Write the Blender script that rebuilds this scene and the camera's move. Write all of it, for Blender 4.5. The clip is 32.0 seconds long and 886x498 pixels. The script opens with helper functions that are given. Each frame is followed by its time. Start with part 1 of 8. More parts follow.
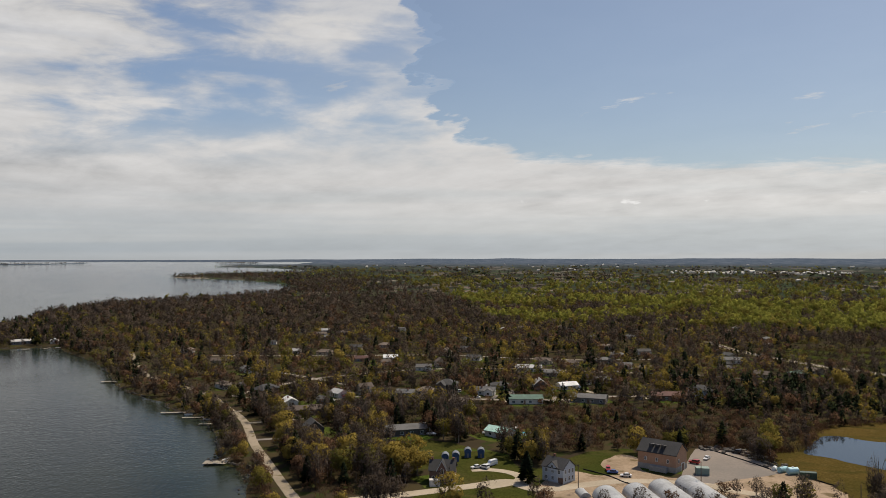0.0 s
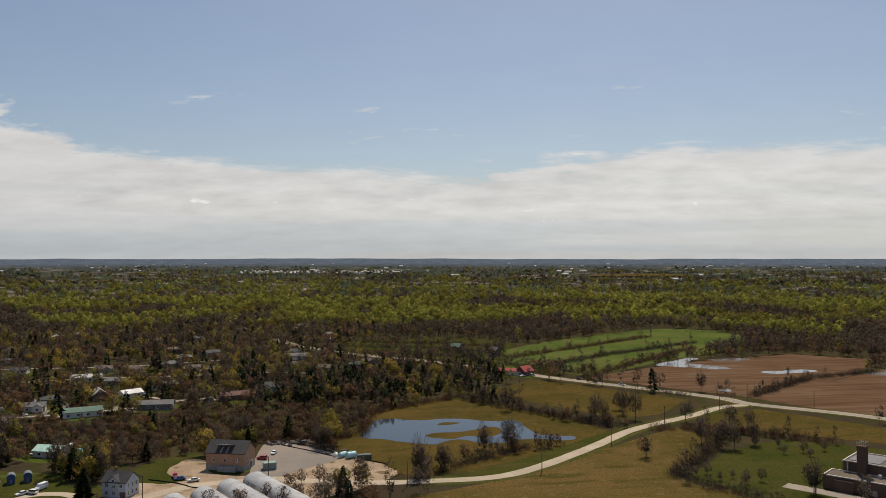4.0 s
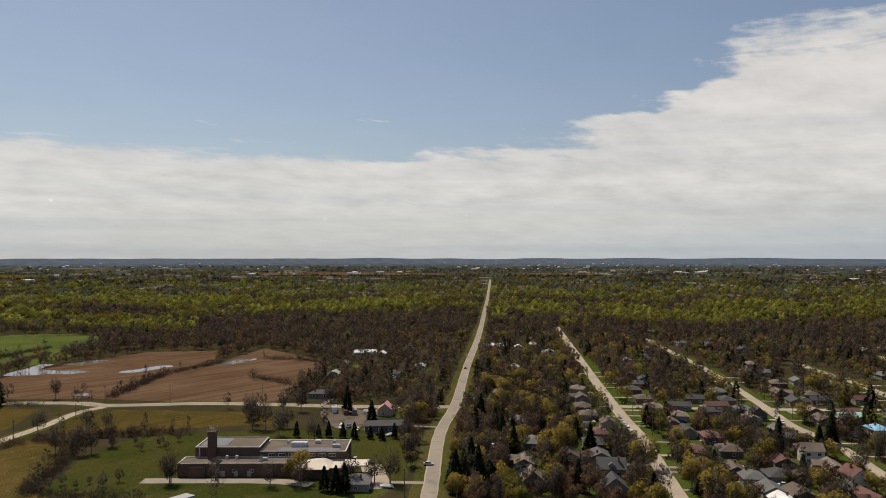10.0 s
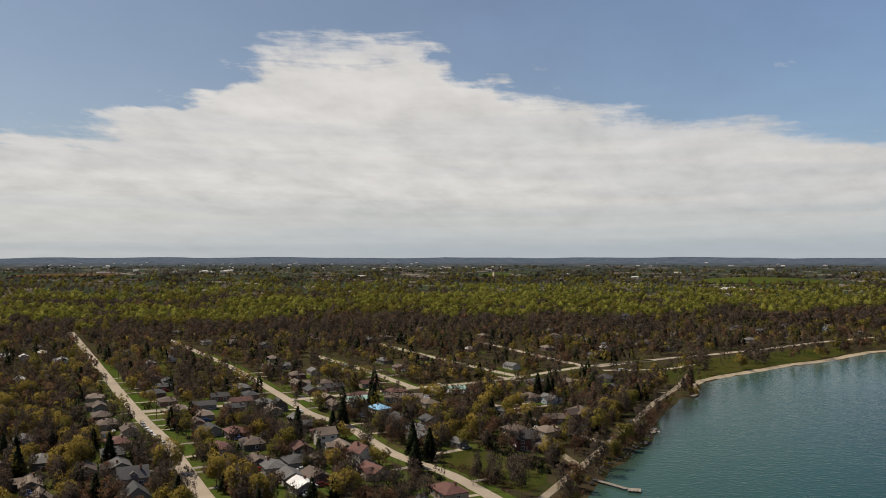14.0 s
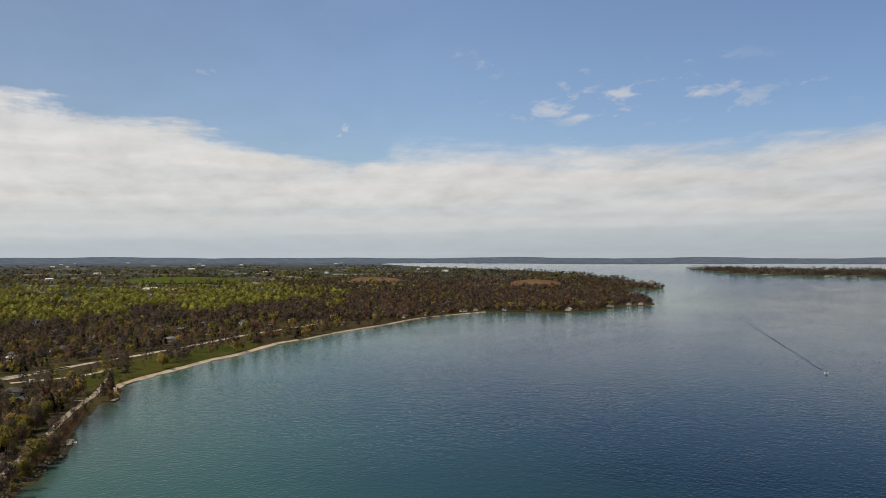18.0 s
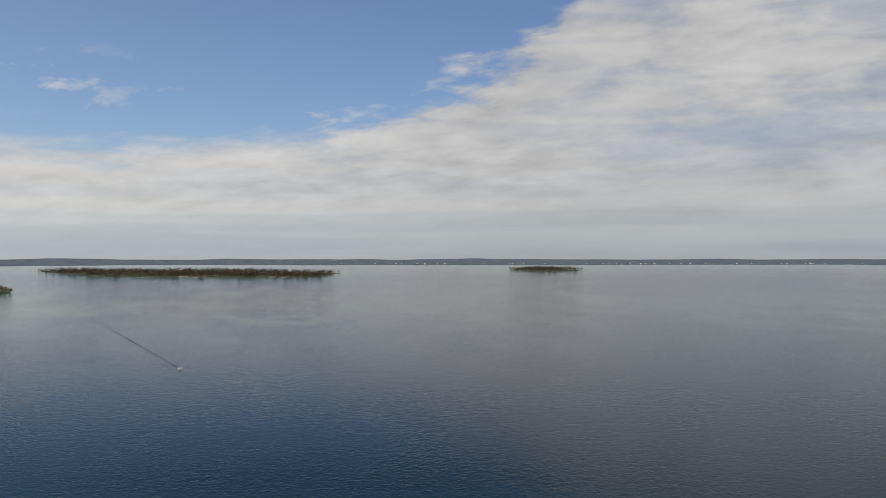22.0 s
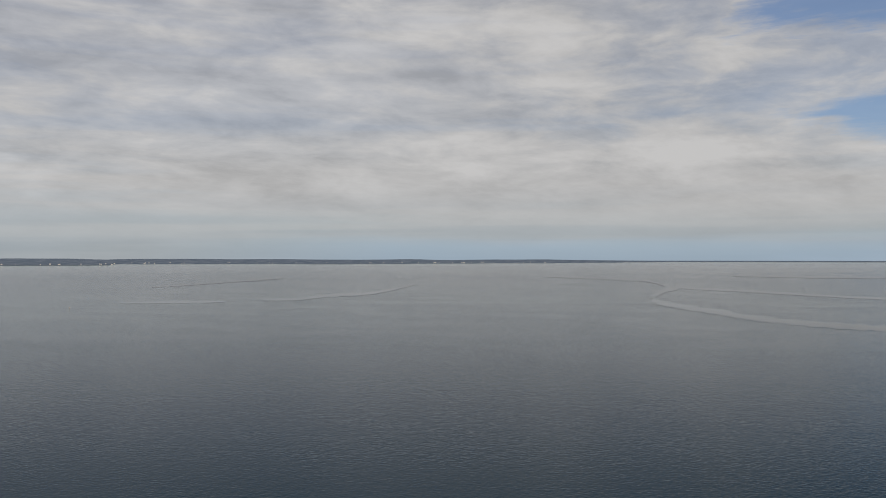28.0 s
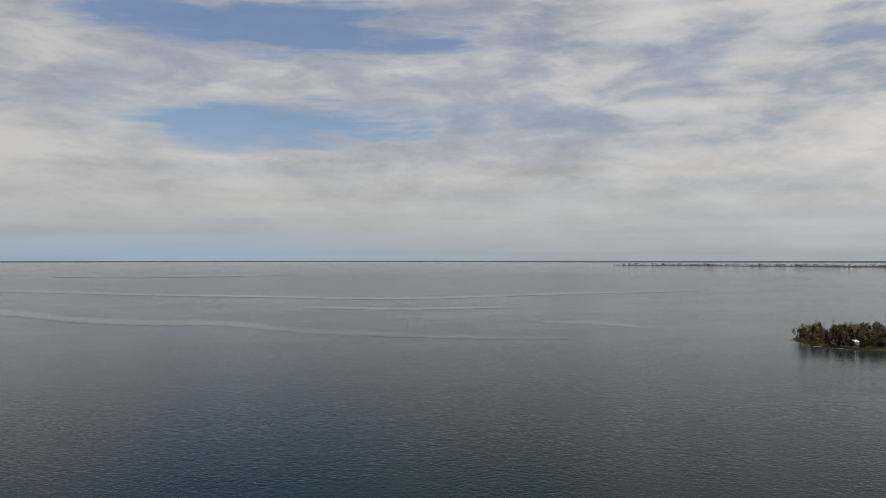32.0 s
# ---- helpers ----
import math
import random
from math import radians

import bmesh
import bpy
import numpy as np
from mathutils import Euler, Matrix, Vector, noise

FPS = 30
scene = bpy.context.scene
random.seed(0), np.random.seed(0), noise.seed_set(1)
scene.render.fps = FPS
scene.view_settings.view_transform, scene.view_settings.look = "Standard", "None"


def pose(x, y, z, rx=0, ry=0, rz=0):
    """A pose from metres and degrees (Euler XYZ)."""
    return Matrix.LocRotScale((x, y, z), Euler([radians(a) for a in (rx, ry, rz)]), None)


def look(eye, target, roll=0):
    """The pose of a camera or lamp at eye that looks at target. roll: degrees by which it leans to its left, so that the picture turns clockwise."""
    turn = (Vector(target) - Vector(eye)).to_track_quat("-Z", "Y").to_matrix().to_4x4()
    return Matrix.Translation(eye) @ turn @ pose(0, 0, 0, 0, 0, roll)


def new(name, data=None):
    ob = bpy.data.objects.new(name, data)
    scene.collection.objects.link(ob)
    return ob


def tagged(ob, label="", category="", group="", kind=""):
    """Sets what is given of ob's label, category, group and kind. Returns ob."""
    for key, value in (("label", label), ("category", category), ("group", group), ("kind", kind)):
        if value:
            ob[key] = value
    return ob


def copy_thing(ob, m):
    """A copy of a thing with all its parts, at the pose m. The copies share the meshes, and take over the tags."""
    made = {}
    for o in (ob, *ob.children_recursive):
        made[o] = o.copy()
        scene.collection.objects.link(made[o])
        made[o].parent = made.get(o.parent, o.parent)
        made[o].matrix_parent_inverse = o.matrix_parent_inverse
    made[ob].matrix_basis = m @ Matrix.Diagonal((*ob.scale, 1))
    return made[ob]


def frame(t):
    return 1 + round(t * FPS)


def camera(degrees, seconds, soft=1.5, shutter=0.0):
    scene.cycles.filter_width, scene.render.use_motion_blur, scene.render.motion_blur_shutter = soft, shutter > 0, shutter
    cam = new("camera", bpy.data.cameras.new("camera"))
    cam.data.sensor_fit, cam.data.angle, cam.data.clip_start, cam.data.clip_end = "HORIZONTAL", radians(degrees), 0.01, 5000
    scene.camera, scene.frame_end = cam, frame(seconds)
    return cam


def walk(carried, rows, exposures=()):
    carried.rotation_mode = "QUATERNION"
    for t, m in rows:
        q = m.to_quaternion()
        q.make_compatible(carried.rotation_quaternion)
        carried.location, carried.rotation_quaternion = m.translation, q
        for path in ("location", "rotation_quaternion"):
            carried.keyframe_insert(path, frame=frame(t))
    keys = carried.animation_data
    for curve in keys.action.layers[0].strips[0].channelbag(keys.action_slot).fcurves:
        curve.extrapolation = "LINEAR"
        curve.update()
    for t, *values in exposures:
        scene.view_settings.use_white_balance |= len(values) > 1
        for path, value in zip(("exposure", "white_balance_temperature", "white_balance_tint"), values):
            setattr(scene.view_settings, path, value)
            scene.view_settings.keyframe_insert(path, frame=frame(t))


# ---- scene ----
cam = camera(57.35, 32.0, soft=0.6)
EYE = 90.0
# seconds, bearing clockwise from +y, tilt above level
TURNS_A = [(0, 0, .57), (.5, 3.96, .56), (1, 7.66, .56), (1.5, 11.33, .56), (2, 15, .56), (2.5, 18.7, .57), (3, 22.4, .57), (3.5, 26.1, .58),
           (4.5, 33.4, .58), (5.5, 40.62, .58), (6, 44, .57), (6.5, 47.47, .55), (7, 51, .55), (7.5, 54.53, .55), (8, 58.08, .55),
           (8.5, 61.77, .55), (9, 65.53, .55), (9.5, 69.23, .56), (10, 72.92, .57), (10.5, 76.62, .57), (11, 80.2, .56)]
TURNS_B = [(11.5, 83.97, .54), (12, 87.92, .53), (12.5, 92.12, .51), (13, 96.48, .51), (13.5, 100.92, .51), (14, 105.54, .51),
           (14.5, 110.18, .5), (15.5, 119.65, .5), (16.5, 129.23, .49), (17, 134.23, .5), (17.5, 139.43, .51), (18, 144.79, .52), (18.5, 150.14, .54),
           (19, 155.43, .55), (19.5, 160.81, .56), (20, 166.15, .58), (20.5, 171.57, .6), (21, 177.02, .61), (21.5, 182.64, .62)]
TURNS_C = [(22, 188.06, .62), (22.5, 193.19, .62), (23, 198.3, .62), (23.5, 203.47, .62), (24, 208.58, .63), (24.5, 213.75, .63), (25, 218.6, .63),
           (25.5, 223.4, .63), (26.5, 233.25, .63), (27.5, 243.13, .63), (28, 248.25, .62), (28.5, 253.4, .63), (29, 258.4, .64), (29.5, 263.65, .65),
           (30, 269.13, .65), (30.5, 274.95, .65), (31, 280.98, .64), (31.5, 287.3, .63), (32, 293.7, .63)]
walk(cam, [(t, pose(0, 0, EYE, 90 + p, 0, -a)) for t, a, p in TURNS_A + TURNS_B + TURNS_C],
     [(0, 0), (6, 0), (9, -.02), (11.5, -.06), (14, -.05), (17, .06), (20, .11), (22.5, .05), (25, .02), (28, 0), (32, 0)])

# ---- world, sun ----
SUN_AZ, SUN_EL = 42.0, 55.0
scene.view_settings.exposure = 0.0


class Nodes:
    """Short hand for building a node tree."""

    def __init__(self, tree):
        self.t = tree
        tree.nodes.clear()

    def add(self, kind, operation="", use_clamp=False, interpolation_type="", data_type="", blend_type="", rotation_type="", attribute_name="", distance=""):
        n = self.t.nodes.new(kind)
        if operation:
            n.operation = operation
        if use_clamp:
            n.use_clamp = True
        if interpolation_type:
            n.interpolation_type = interpolation_type
        if data_type:
            n.data_type = data_type
        if blend_type:
            n.blend_type = blend_type
        if rotation_type:
            n.rotation_type = rotation_type
        if attribute_name:
            n.attribute_name = attribute_name
        if distance:
            n.distance = distance
        return n

    def put(self, socket, value):
        if isinstance(value, bpy.types.NodeSocket):
            self.t.links.new(value, socket)
        else:
            socket.default_value = value

    def math(self, op, a, b=0.0, c=0.0, clamp=False):
        n = self.add("ShaderNodeMath", operation=op, use_clamp=clamp)
        for s, v in zip(n.inputs, (a, b, c)):
            self.put(s, v)
        return n.outputs[0]

    def step(self, x, lo, hi):
        n = self.add("ShaderNodeMapRange", interpolation_type="SMOOTHSTEP")
        self.put(n.inputs[0], x)
        n.inputs[1].default_value, n.inputs[2].default_value = lo, hi
        return n.outputs[0]

    def mix(self, f, a, b, mode="MIX"):
        n = self.add("ShaderNodeMix", data_type="RGBA", blend_type=mode)
        self.put(n.inputs[0], f)
        self.put(n.inputs[6], a)
        self.put(n.inputs[7], b)
        return n.outputs[2]

    def ramp(self, x, stops, smooth=False):
        n = self.add("ShaderNodeValToRGB")
        n.color_ramp.interpolation = "EASE" if smooth else "LINEAR"
        e = n.color_ramp.elements
        while len(e) < len(stops):
            e.new(0.5)
        for el, (p, c) in zip(e, stops):
            el.position = p
            el.color = (*c, 1) if isinstance(c, tuple) else (c, c, c, 1)
        self.put(n.inputs[0], x)
        return n.outputs[0]

    def noise(self, vec, scale, detail=4.0, rough=0.55, dist=0.0):
        n = self.add("ShaderNodeTexNoise")
        n.inputs["Scale"].default_value, n.inputs["Detail"].default_value = scale, detail
        n.inputs["Roughness"].default_value, n.inputs["Distortion"].default_value = rough, dist
        if vec is not None:
            self.put(n.inputs["Vector"], vec)
        return n.outputs["Fac"]

    def scaled(self, vec, s):
        n = self.add("ShaderNodeVectorMath", operation="MULTIPLY")
        self.put(n.inputs[0], vec)
        n.inputs[1].default_value = s
        return n.outputs[0]


world = bpy.data.worlds.new("sky")
scene.world = world
world.use_nodes = True
N = Nodes(world.node_tree)
SKY = 0.075
sky = N.add("ShaderNodeTexSky")
sky.sky_type, sky.sun_disc = "NISHITA", False
sky.sun_elevation, sky.sun_rotation = radians(SUN_EL), radians(SUN_AZ)
sky.altitude, sky.air_density, sky.dust_density, sky.ozone_density = 300, 1.0, 1.2, 1.5
tc = N.add("ShaderNodeTexCoord").outputs["Generated"]
sep = N.add("ShaderNodeSeparateXYZ")
N.put(sep.inputs[0], tc)
sx, sy, sz = sep.outputs
az0 = N.math("ADD", N.math("DIVIDE", N.math("ARCTAN2", sx, sy), 2 * math.pi), 1.0)
el = N.math("MULTIPLY", N.math("ARCSINE", sz), 180 / math.pi)
over = N.math("MULTIPLY", N.math("ADD", N.math("MAXIMUM", sz, 0.0), 0.20), .70)
plane = N.add("ShaderNodeCombineXYZ")
N.put(plane.inputs[0], N.math("DIVIDE", sx, over))
N.put(plane.inputs[1], N.math("DIVIDE", sy, over))
turned = N.add("ShaderNodeVectorRotate", rotation_type="Z_AXIS")
N.put(turned.inputs["Vector"], plane.outputs[0])
turned.inputs["Angle"].default_value = radians(35)
flat = turned.outputs[0]
n1 = N.noise(N.scaled(flat, (0.9, 1.3, 1)), 0.9, 8, 0.55, 0.3)
n2 = N.noise(N.scaled(flat, (1.1, 1.35, 1)), 2.7, 7, 0.54, 0.15)
n3 = N.noise(N.scaled(flat, (0.8, 1.2, 1)), 0.5, 5, 0.5, 0.2)
az0_turn = N.math("FRACT", az0)
# cottony rolls in the western sky
n5 = N.noise(N.scaled(tc, (1, 1, 3.4)), 9.0, 6, 0.56, 0.3)
west_sky = N.ramp(az0_turn, [(0, .5), (.03, 0), (.53, 0), (.58, 1), (.94, 1), (1, .5)])
roll = N.mix(west_sky, n2, n5)
# bearing, wavering a little so that no edge stands upright
az = N.math("FRACT", N.math("ADD", az0, N.math("ADD", N.math("MULTIPLY", N.math("SUBTRACT", n2, 0.5), 0.035), N.math("MULTIPLY", N.math("SUBTRACT", n1, 0.5), 0.035))))
# height in degrees of the cloud deck's upper edge, by bearing
DECK = [(0, 12), (2.5, 8.6), (6, 7.2), (28, 6.0), (45, 7.9), (55, 7.2), (67, 6.8), (75, 8.2), (82, 9.2),
        (86, 10.6), (90.5, 12.6), (94, 14.4), (105, 15.2), (107.5, 13), (110, 11.4), (118, 10.3), (127, 9.4), (136, 6.8), (141, 8.0), (165, 7.7), (180, 9.2), (188, 12.5),
        (194, 17), (200, 23), (212, 25), (262, 24), (274, 20), (300, 20), (320, 25), (352, 25), (357, 22), (360, 12)]
deck = N.math("MULTIPLY", N.ramp(az, [(a / 360, e / 45) for a, e in DECK]), 45)
edge = N.math("DIVIDE", N.math("SUBTRACT", deck, el), N.math("ADD", N.math("MULTIPLY", deck, 0.13), 0.2))
streaks = N.noise(N.scaled(tc, (5, 5, 46)), 1.0, 6, 0.6, 0.25)
east_sky = N.ramp(az0_turn, [(0, .3), (.03, 1), (.45, 1), (.53, 0), (.94, 0), (1, .3)])
edge = N.math("ADD", edge, N.math("MULTIPLY", N.math("MULTIPLY", N.math("SUBTRACT", streaks, 0.5), 3.0), east_sky))
edge = N.math("ADD", edge, N.math("MULTIPLY", N.math("SUBTRACT", n1, 0.5), 1.6))
edge = N.math("ADD", edge, N.math("MULTIPLY", N.math("SUBTRACT", n2, 0.5), 1.0))
n4 = N.noise(N.scaled(flat, (1.0, 1.5, 1)), 9.0, 6, 0.62, 0.2)
edge = N.math("ADD", edge, N.math("MULTIPLY", N.math("SUBTRACT", n4, 0.5), N.math("SUBTRACT", 1.5, N.math("MULTIPLY", east_sky, .8))))
edge = N.math("MULTIPLY", edge, N.ramp(az, [(0, 1.0), (.33, 1.0), (.385, .45), (.5, .42), (.55, .7), (.6, 1.0), (1, 1.0)]))
cover = N.step(edge, -0.2, 0.75)
# the deck breaks up into rolls where it stands high
BREAK = [(0, .8), (4, 0.0), (190, 0.0), (199, .45), (209, .45), (220, .15), (252, .12), (262, .25), (275, .34), (295, .36), (320, .5), (340, .9), (360, .8)]
broken = N.ramp(az, [(a / 360, v) for a, v in BREAK])
holes = N.step(N.math("ADD", N.math("MULTIPLY", n3, 1.0), N.math("MULTIPLY", roll, 1.1)), 0.86, 1.16)
holes = N.math("MULTIPLY", N.math("MULTIPLY", N.math("SUBTRACT", 1.0, holes), broken), N.step(el, 5.0, 10.0))
# one long blue gap low in the western deck, and a ragged one above it
wide = N.math("DIVIDE", N.math("SUBTRACT", N.math("MULTIPLY", az0_turn, 360), 283), 12.0)
gap = 0
for level, half, width in ((9.0, 2.0, 1.0), (15.6, 2.2, 1.3)):
    tall = N.math("DIVIDE", N.math("SUBTRACT", el, level), half)
    one = N.math("SUBTRACT", 1.0, N.math("ADD", N.math("POWER", N.math("DIVIDE", wide, width), 2.0), N.math("POWER", tall, 2.0)))
    one = N.step(N.math("ADD", one, N.math("MULTIPLY", N.math("SUBTRACT", N.math("ADD", N.math("MULTIPLY", n5, .5), N.math("MULTIPLY", streaks, .5)), .5), 5.0)), -.2, .9)
    gap = one if gap == 0 else N.math("MAXIMUM", gap, one)
holes = N.math("MAXIMUM", holes, N.math("MULTIPLY", gap, .85))
cover = N.math("MULTIPLY", cover, N.math("SUBTRACT", 1.0, holes))
# a few small puffs in the clear part
puff = N.math("MULTIPLY", N.step(N.noise(N.scaled(flat, (0.9, 1.6, 1)), 2.1, 6, 0.6, 0.3), 0.62, 0.72), N.step(el, 5.0, 8.0))
patchy = N.math("MULTIPLY", N.ramp(az, [(0, 0), (.405, 0), (.43, 1), (.455, 1), (.475, 0), (1, 0)]), N.math("MULTIPLY", N.step(el, 8.5, 10.0), N.math("SUBTRACT", 1.0, N.step(el, 12.5, 15.0))))
puff = N.math("MAXIMUM", puff, N.math("MULTIPLY", patchy, N.step(N.noise(N.scaled(flat, (1.0, 1.3, 1)), 3.4, 6, 0.6, 0.2), 0.50, 0.66)))
cover = N.math("MAXIMUM", cover, N.math("MULTIPLY", N.math("MULTIPLY", puff, 0.7), N.math("SUBTRACT", 1.0, N.step(el, 10.0, 16.0))))
# low down the deck is seen edge on, in layers
layers = N.noise(N.scaled(tc, (1.6, 1.6, 30)), 1.0, 4, 0.5, 0.2)
cover = N.math("MULTIPLY", cover, N.math("ADD", 0.80, N.math("MULTIPLY", N.step(el, 0.3, 5.0), 0.17)))
cover = N.math("MULTIPLY", cover, N.math("ADD", 0.88, N.math("MULTIPLY", N.step(layers, .38, .52), 0.12)))
thin = N.ramp(az, [(0, .06), (.1, .08), (.3, .06), (.4, .06), (.55, .04), (.9, .06), (1, .06)])
cover = N.math("MAXIMUM", cover, thin)
bright = N.ramp(az, [(0, .68), (.12, .76), (.28, .76), (.4, .68), (.5, .59), (.54, .525), (.58, .53), (.64, .53), (.75, .51), (.85, .55), (.95, .64), (1, .68)])
shade = N.ramp(N.math("ADD", N.math("ADD", N.math("MULTIPLY", roll, 0.50), N.math("MULTIPLY", n1, 0.24)), N.math("ADD", N.math("MULTIPLY", layers, 0.16), N.math("MULTIPLY", n4, 0.10))), [(.38, .70), (.48, .90), (.60, 1.10)])
low = N.math("MAXIMUM", N.math("SUBTRACT", 1.0, N.step(el, 1.5, 7.0)), N.ramp(az, [(0, .62), (.45, .62), (.55, 0), (.93, 0), (1, .62)]))
shade = N.mix(N.math("MULTIPLY", low, .72), shade, (.93, .93, .93, 1))
# thin grey sheets of far cloud above the skyline
sheets = N.noise(N.scaled(tc, (1.2, 1.2, 42)), 1.0, 3, 0.45, 0.15)
sheets = N.math("MULTIPLY", N.step(sheets, .44, .60), N.math("MULTIPLY", N.step(el, -.2, .6), N.math("SUBTRACT", 1.0, N.step(el, 1.2, 6.5))))
shade = N.mix(N.math("MULTIPLY", sheets, .65), shade, N.mix(1.0, shade, (.80, .85, .90, 1), "MULTIPLY"))
tone = N.mix(1.0, N.mix(1.0, N.ramp(az, [(0, (1, .976, .955)), (.12, (1, .968, .93)), (.3, (1, .965, .925)), (.5, (1, .98, .965)), (.6, (1, .98, .965)), (.85, (1, .98, .965)), (1, (1, .976, .955))]), bright, "MULTIPLY"), shade, "MULTIPLY")
tone = N.mix(N.math("SUBTRACT", 1.0, N.step(el, 0.0, 4.0)), tone, N.mix(1.0, tone, (.80, .87, .94, 1), "MULTIPLY"))
# small bright puffs low in the deck, and clear blue air along the western skyline
dots = N.math("MULTIPLY", N.step(N.noise(N.scaled(tc, (24, 24, 62)), 1.0, 4, 0.5, 0.2), .68, .76), N.math("MULTIPLY", N.step(el, 2.3, 2.8), N.math("SUBTRACT", 1.0, N.step(el, 3.6, 4.6))))
dots = N.math("MULTIPLY", dots, N.ramp(az0_turn, [(0, 0), (.02, 1), (.2, 1), (.24, 0), (1, 0)]))
tone = N.mix(N.math("MULTIPLY", dots, .8), tone, (.93, .91, .89, 1))
band = N.math("MULTIPLY", N.ramp(az0_turn, [(0, 0), (.63, 0), (.68, 1), (.78, 1), (.84, 0), (1, 0)]), N.math("SUBTRACT", 1.0, N.step(N.math("ADD", el, N.math("MULTIPLY", N.math("SUBTRACT", layers, .5), 3.0)), .3, 2.0)))
tone = N.mix(N.math("MULTIPLY", band, .6), tone, (.33, .47, .63, 1))
dusk = N.math("MULTIPLY", N.ramp(az0_turn, [(0, 0), (.22, 0), (.27, 1), (.37, 1), (.43, .3), (.5, 0), (1, 0)]), N.math("SUBTRACT", 1.0, N.step(N.math("ADD", el, N.math("MULTIPLY", N.math("SUBTRACT", layers, .5), 4.0)), .6, 2.6)))
tone = N.mix(N.math("MULTIPLY", dusk, .55), tone, (.46, .53, .60, 1))
tone = N.mix(1.0, tone, (1 / SKY, 1 / SKY, 1 / SKY, 1), "MULTIPLY")
clear = N.ramp(az, [(0, (.505, .50, .50)), (.28, (.505, .495, .495)), (.40, (.63, .68, .755)), (.56, (.45, .52, .64)), (.72, (.50, .56, .65)), (.9, (.51, .55, .62)), (1, (.535, .525, .52))])
blue = N.mix(1.0, N.mix(1.0, sky.outputs[0], clear, "MULTIPLY"), (2, 2, 2, 1), "MULTIPLY")
bg = N.add("ShaderNodeBackground")
N.put(bg.inputs[0], N.mix(cover, blue, tone))
bg.inputs[1].default_value = SKY
N.put(N.add("ShaderNodeOutputWorld").inputs[0], bg.outputs[0])

sun = new("sun", bpy.data.lights.new("sun", "SUN"))
sun.data.energy, sun.data.angle, sun.data.color = 4.7, radians(0.6), (1.0, .885, .72)
a_, e_ = radians(SUN_AZ), radians(SUN_EL)
sun.matrix_world = look((900 * math.sin(a_) * math.cos(e_), 900 * math.cos(a_) * math.cos(e_), 900 * math.sin(e_)), (0, 0, 0))


# ---- materials ----
def material(name, build):
    m = bpy.data.materials.new(name)
    m.use_nodes = True
    n = Nodes(m.node_tree)
    n.put(n.add("ShaderNodeOutputMaterial").inputs[0], build(n))
    return m


def bsdf(n, color, rough=0.85, metal=0.0, normal=None, ior=1.45, gloss=0.5):
    b = n.add("ShaderNodeBsdfPrincipled")
    n.put(b.inputs["Base Color"], color)
    n.put(b.inputs["Roughness"], rough)
    b.inputs["Metallic"].default_value = metal
    b.inputs["IOR"].default_value = ior
    b.inputs["Specular IOR Level"].default_value = gloss
    if normal is not None:
        n.put(b.inputs["Normal"], normal)
    return b.outputs[0]


def bump(n, height, strength=0.4, dist=0.1):
    b = n.add("ShaderNodeBump")
    b.inputs["Strength"].default_value, b.inputs["Distance"].default_value = strength, dist
    n.put(b.inputs["Height"], height)
    return b.outputs[0]


def where(n):
    return n.add("ShaderNodeNewGeometry").outputs["Position"]


def mottled(name, c1, c2, big, fine, rough=0.9, bumpy=0.3, c3=None, metal=0.0, vary=0.0):
    """Two colours mixed by a broad and a fine noise, with a fine relief."""
    def build(n):
        p = where(n)
        f = n.math("ADD", n.math("MULTIPLY", n.noise(p, big, 5), 0.65), n.math("MULTIPLY", n.noise(p, fine, 4), 0.35))
        c = n.mix(n.step(f, .38, .62), (*c1, 1), (*c2, 1))
        if c3:
            c = n.mix(n.step(n.noise(p, big * 2.7, 4), .55, .68), c, (*c3, 1))
        if vary:
            r = n.add("ShaderNodeObjectInfo").outputs["Random"]
            c = n.mix(1.0, c, n.ramp(r, [(0, 1 - vary), (1, 1 + vary)]), "MULTIPLY")
        return bsdf(n, c, rough, metal, bump(n, n.noise(p, fine * 2, 3), bumpy, 0.05), 1.45, 0.5 if rough < .9 else 0.0)
    return material(name, build)


def grass(name, c1, c2, c3, c4, patch=.012, turn=20):
    """Rough turf: broad damp and dry patches, streaks, tufts and fine blades."""
    def build(n):
        p = where(n)
        rot = n.add("ShaderNodeVectorRotate", rotation_type="Z_AXIS")
        n.put(rot.inputs["Vector"], p)
        rot.inputs["Angle"].default_value = radians(turn)
        c = n.mix(n.step(n.noise(p, patch, 5, .6), .40, .60), (*c1, 1), (*c2, 1))
        c = n.mix(n.math("MULTIPLY", n.step(n.noise(n.scaled(rot.outputs[0], (.25, 1, 1)), .10, 5, .65), .50, .66), .8), c, (*c3, 1))
        c = n.mix(n.math("MULTIPLY", n.step(n.noise(p, .22, 5, .7), .54, .68), .75), c, (*c4, 1))
        fine = n.noise(p, 1.1, 4, .7)
        c = n.mix(1.0, c, n.ramp(fine, [(.3, .62), (.5, 1.0), (.7, 1.34)]), "MULTIPLY")
        return bsdf(n, c, .95, 0, bump(n, fine, .6, .15), 1.45, 0.0)
    return material(name, build)


